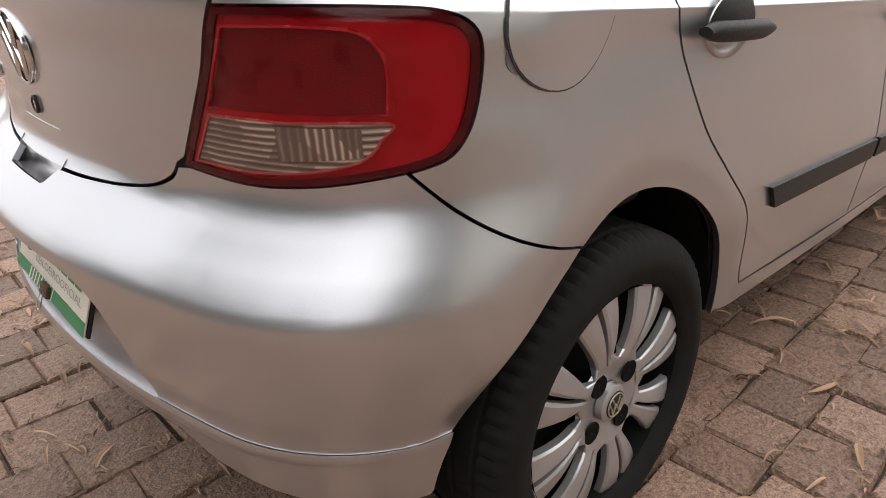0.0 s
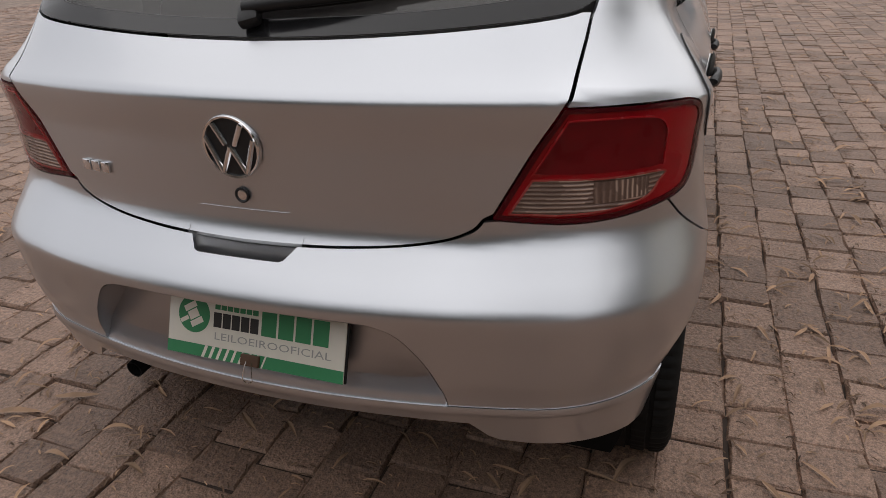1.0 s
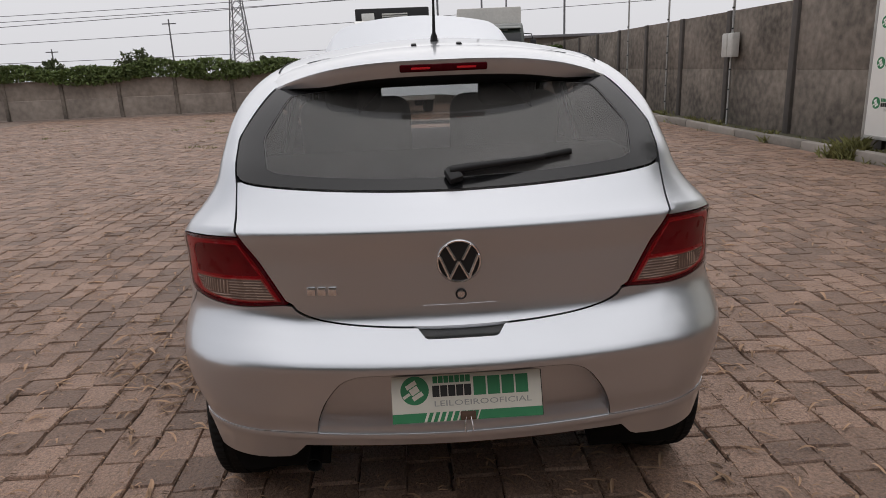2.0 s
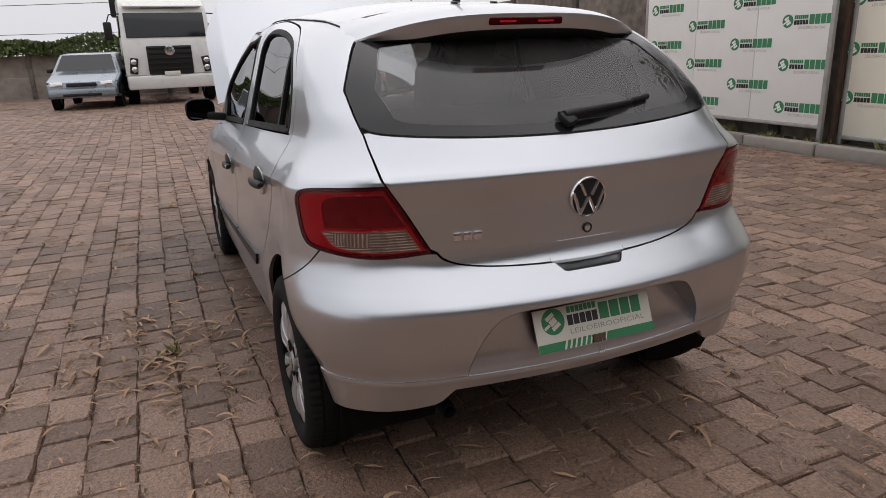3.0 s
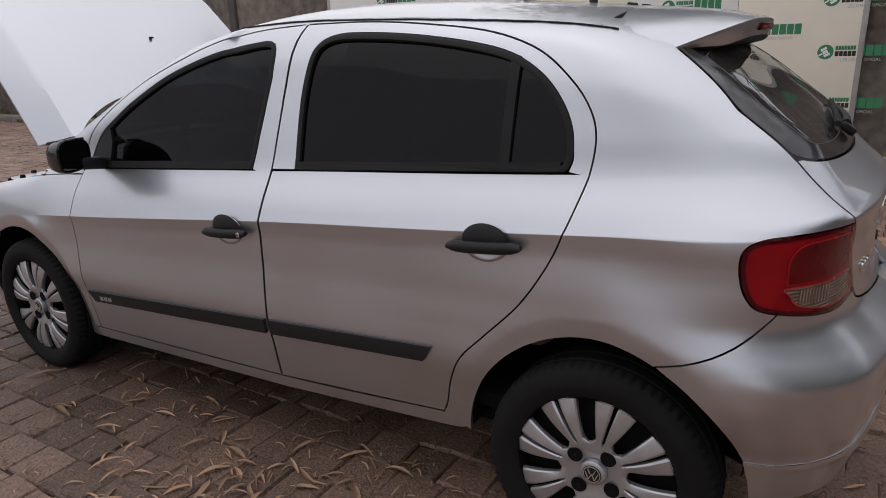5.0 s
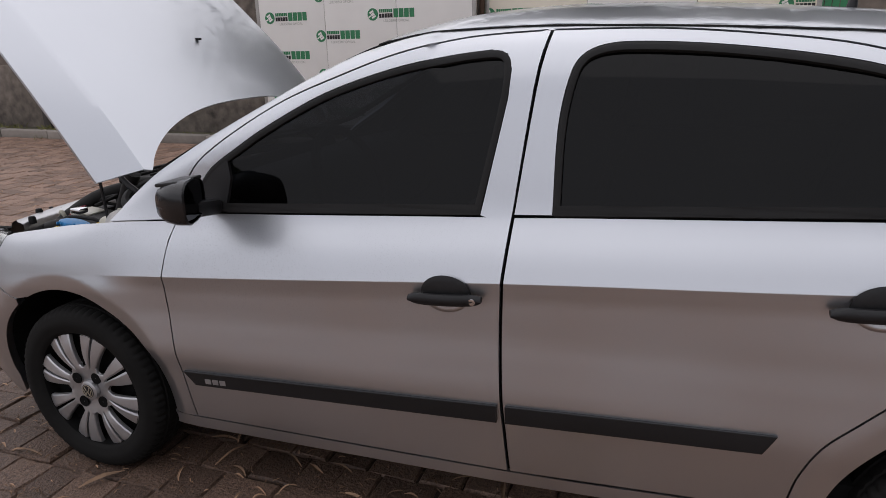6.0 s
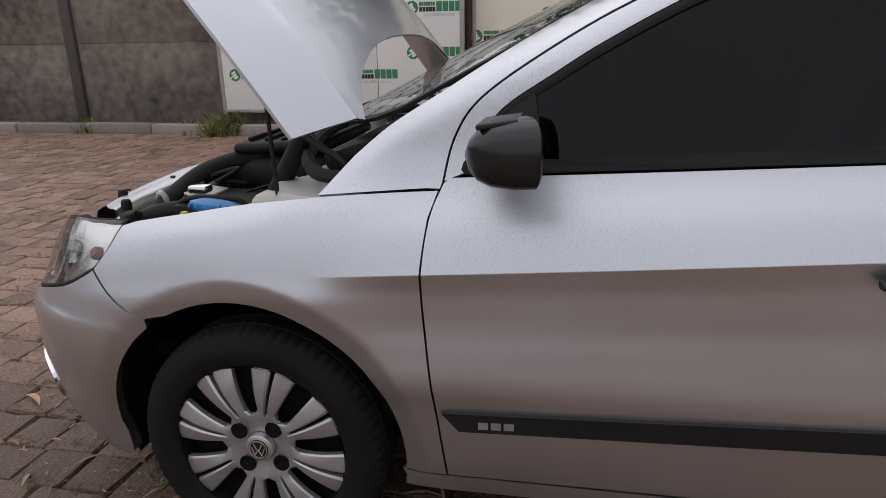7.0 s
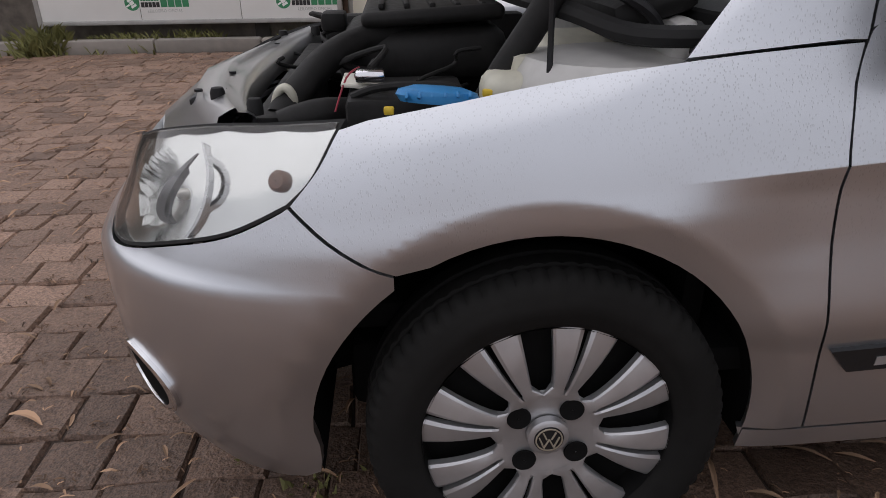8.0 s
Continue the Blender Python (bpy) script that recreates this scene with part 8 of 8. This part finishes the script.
parked_car(pose(18.6, -3.6, 0.0, 0, 0, 78), WHITE_PAINT, "old white pickup with black rubbing strips", True)
parked_car(pose(19.6, 2.35, 0.0, 0, 0, 174), SILVER_BLUE, "silver blue hatchback beside the truck", False)
van = tagged(part("parked_van", box(pose(38.0, 26.0, 1.0), 4.2, 1.9, 1.9, 0.3, 4), WHITE_PAINT, None), "white van beyond the far wall", "van")
part("side_window", box(pose(35.95, 26.0, 1.45), 0.2, 1.5, 0.5, 0.05), BLACK_GLASS, van)
shed = thing("shed", "long pale shed with dark openings behind the wall", "shed", at=pose(48, -8.0, 0))
part("shed_wall", box(pose(0, 0, 1.5), 4, 14, 3.0, 0.03), KERB_MAT, shed)
part("shed_roof", box(pose(-0.2, 0, 3.08), 5, 14.6, 0.18, 0.02), GREY_STEEL, shed)
for k in range(6):
    part("opening", box(pose(-2.0, -5.6 + 2.3 * k, 2.1), 0.06, 0.7, 0.9, 0.02), BLACK_GLASS, shed)


def motorcycle(at, tank, label):
    """A small street motorcycle on its stand, facing its own +x."""
    m = thing("motorcycle", label, "motorcycle", group="motorcycles by the pickup", at=at)
    for x in (0.62, -0.62):
        ty = []
        w = bmesh.new()
        q = pose(x, 0, 0.29, 90, 0, 0)
        lathe([(0.235, -0.035), (0.27, -0.045), (0.29, -0.02), (0.29, 0.02), (0.27, 0.045), (0.235, 0.035), (0.235, -0.035)], 36, q, w)
        wheel_ = part("wheel", w, TYRE_MAT, m, "spoked motorcycle wheel")
        part("hub", lathe([(0.05, -0.05), (0.05, 0.05)], 14, q), CHROME, wheel_)
        rim = bmesh.new()
        lathe([(0.235, -0.02), (0.225, 0.0), (0.235, 0.02)], 32, q, rim)
        part("rim", rim, CHROME, wheel_)
        for k in range(12):
            a = 2 * math.pi * k / 12
            part("spoke", rod(bmesh.new(), q @ Vector((0.05 * math.cos(a), 0.05 * math.sin(a), 0.02 * (-1) ** k)), q @ Vector((0.228 * math.cos(a + 0.2), 0.228 * math.sin(a + 0.2), 0)), 0.004, n=4), CHROME, wheel_)
    for s in (-0.09, 0.09):
        part("fork_leg", rod(bmesh.new(), (0.62, s, 0.29), (0.36, s, 0.94), 0.022, n=8), CHROME, m)
        part("shock_absorber", rod(bmesh.new(), (-0.60, s * 1.3, 0.32), (-0.42, s * 1.3, 0.70), 0.025, n=8), CHROME, m)
        part("indicator", lathe([(0.03, 0.0), (0.02, 0.03), (0.001, 0.035)], 10, pose(0.42, s * 2.4, 0.86, 0, 90, 0)), YELLOW_PLASTIC, m)
    part("handlebar", tube(curve_pts([(0.22, -0.36, 1.06), (0.32, -0.24, 1.05), (0.36, 0.0, 0.98), (0.32, 0.24, 1.05), (0.22, 0.36, 1.06)], 4), 0.014, 8), BLACK_PLASTIC, m)
    part("headlight", lathe([(0.085, 0.0), (0.09, 0.03), (0.07, 0.10), (0.03, 0.14), (0.001, 0.15)], 20, pose(0.50, 0, 0.87, 0, -90, 0)), HEAD_BOWL, m, "round headlight")
    part("front_mudguard", tube(curve_pts([(0.88, 0, 0.46), (0.76, 0, 0.60), (0.60, 0, 0.63), (0.42, 0, 0.55)], 4), 0.055, 8, flat=0.4), tank, m)
    part("fuel_tank", box(pose(0.16, 0, 0.83, 0, 10, 0), 0.48, 0.26, 0.20, 0.08, 4), tank, m)
    part("seat", box(pose(-0.34, 0, 0.80, 0, 5, 0), 0.62, 0.24, 0.10, 0.045, 3), BLACK_RUBBER, m)
    part("engine", box(pose(0.08, 0, 0.44), 0.36, 0.28, 0.34, 0.05, 3), GREY_METAL, m)
    part("exhaust", tube(curve_pts([(0.26, -0.14, 0.45), (0.24, -0.17, 0.28), (-0.1, -0.18, 0.24), (-0.7, -0.18, 0.36)], 4), 0.035, 8), CHROME, m)
    part("side_cover", box(pose(-0.28, 0, 0.62), 0.30, 0.26, 0.20, 0.04, 3), tank, m)
    part("tail_light", box(pose(-0.72, 0, 0.78), 0.08, 0.14, 0.08, 0.02), DARK_RED, m)
    part("rear_mudguard", tube(curve_pts([(-0.45, 0, 0.66), (-0.66, 0, 0.66), (-0.88, 0, 0.50)], 4), 0.06, 8, flat=0.4), BLACK_PLASTIC, m)
    for s in (-1, 1):
        part("mirror", box(pose(0.26, s * 0.38, 1.18), 0.03, 0.14, 0.09, 0.02), BLACK_PLASTIC, m)
        part("mirror_stalk", rod(bmesh.new(), (0.24, s * 0.30, 1.06), (0.26, s * 0.36, 1.15), 0.006, n=6), BLACK_PLASTIC, m)
    part("stand", rod(bmesh.new(), (-0.02, 0.10, 0.30), (-0.08, 0.28, 0.0), 0.012, n=6), BLACK_PLASTIC, m)
    return m


RED_TANK = mat("dark_red_tank_paint", (0.22, 0.015, 0.03), 0.3, vary=0.1, coat=0.6)
BLUE_TANK = mat("dark_blue_tank_paint", (0.02, 0.03, 0.12), 0.3, vary=0.1, coat=0.6)
motorcycle(pose(16.0, -4.55, 0.0, 6, 0, 192), RED_TANK, "dark red street motorcycle on its stand")
motorcycle(pose(16.4, -2.05, 0.0, -5, 0, 168), BLUE_TANK, "dark blue street motorcycle on its stand")
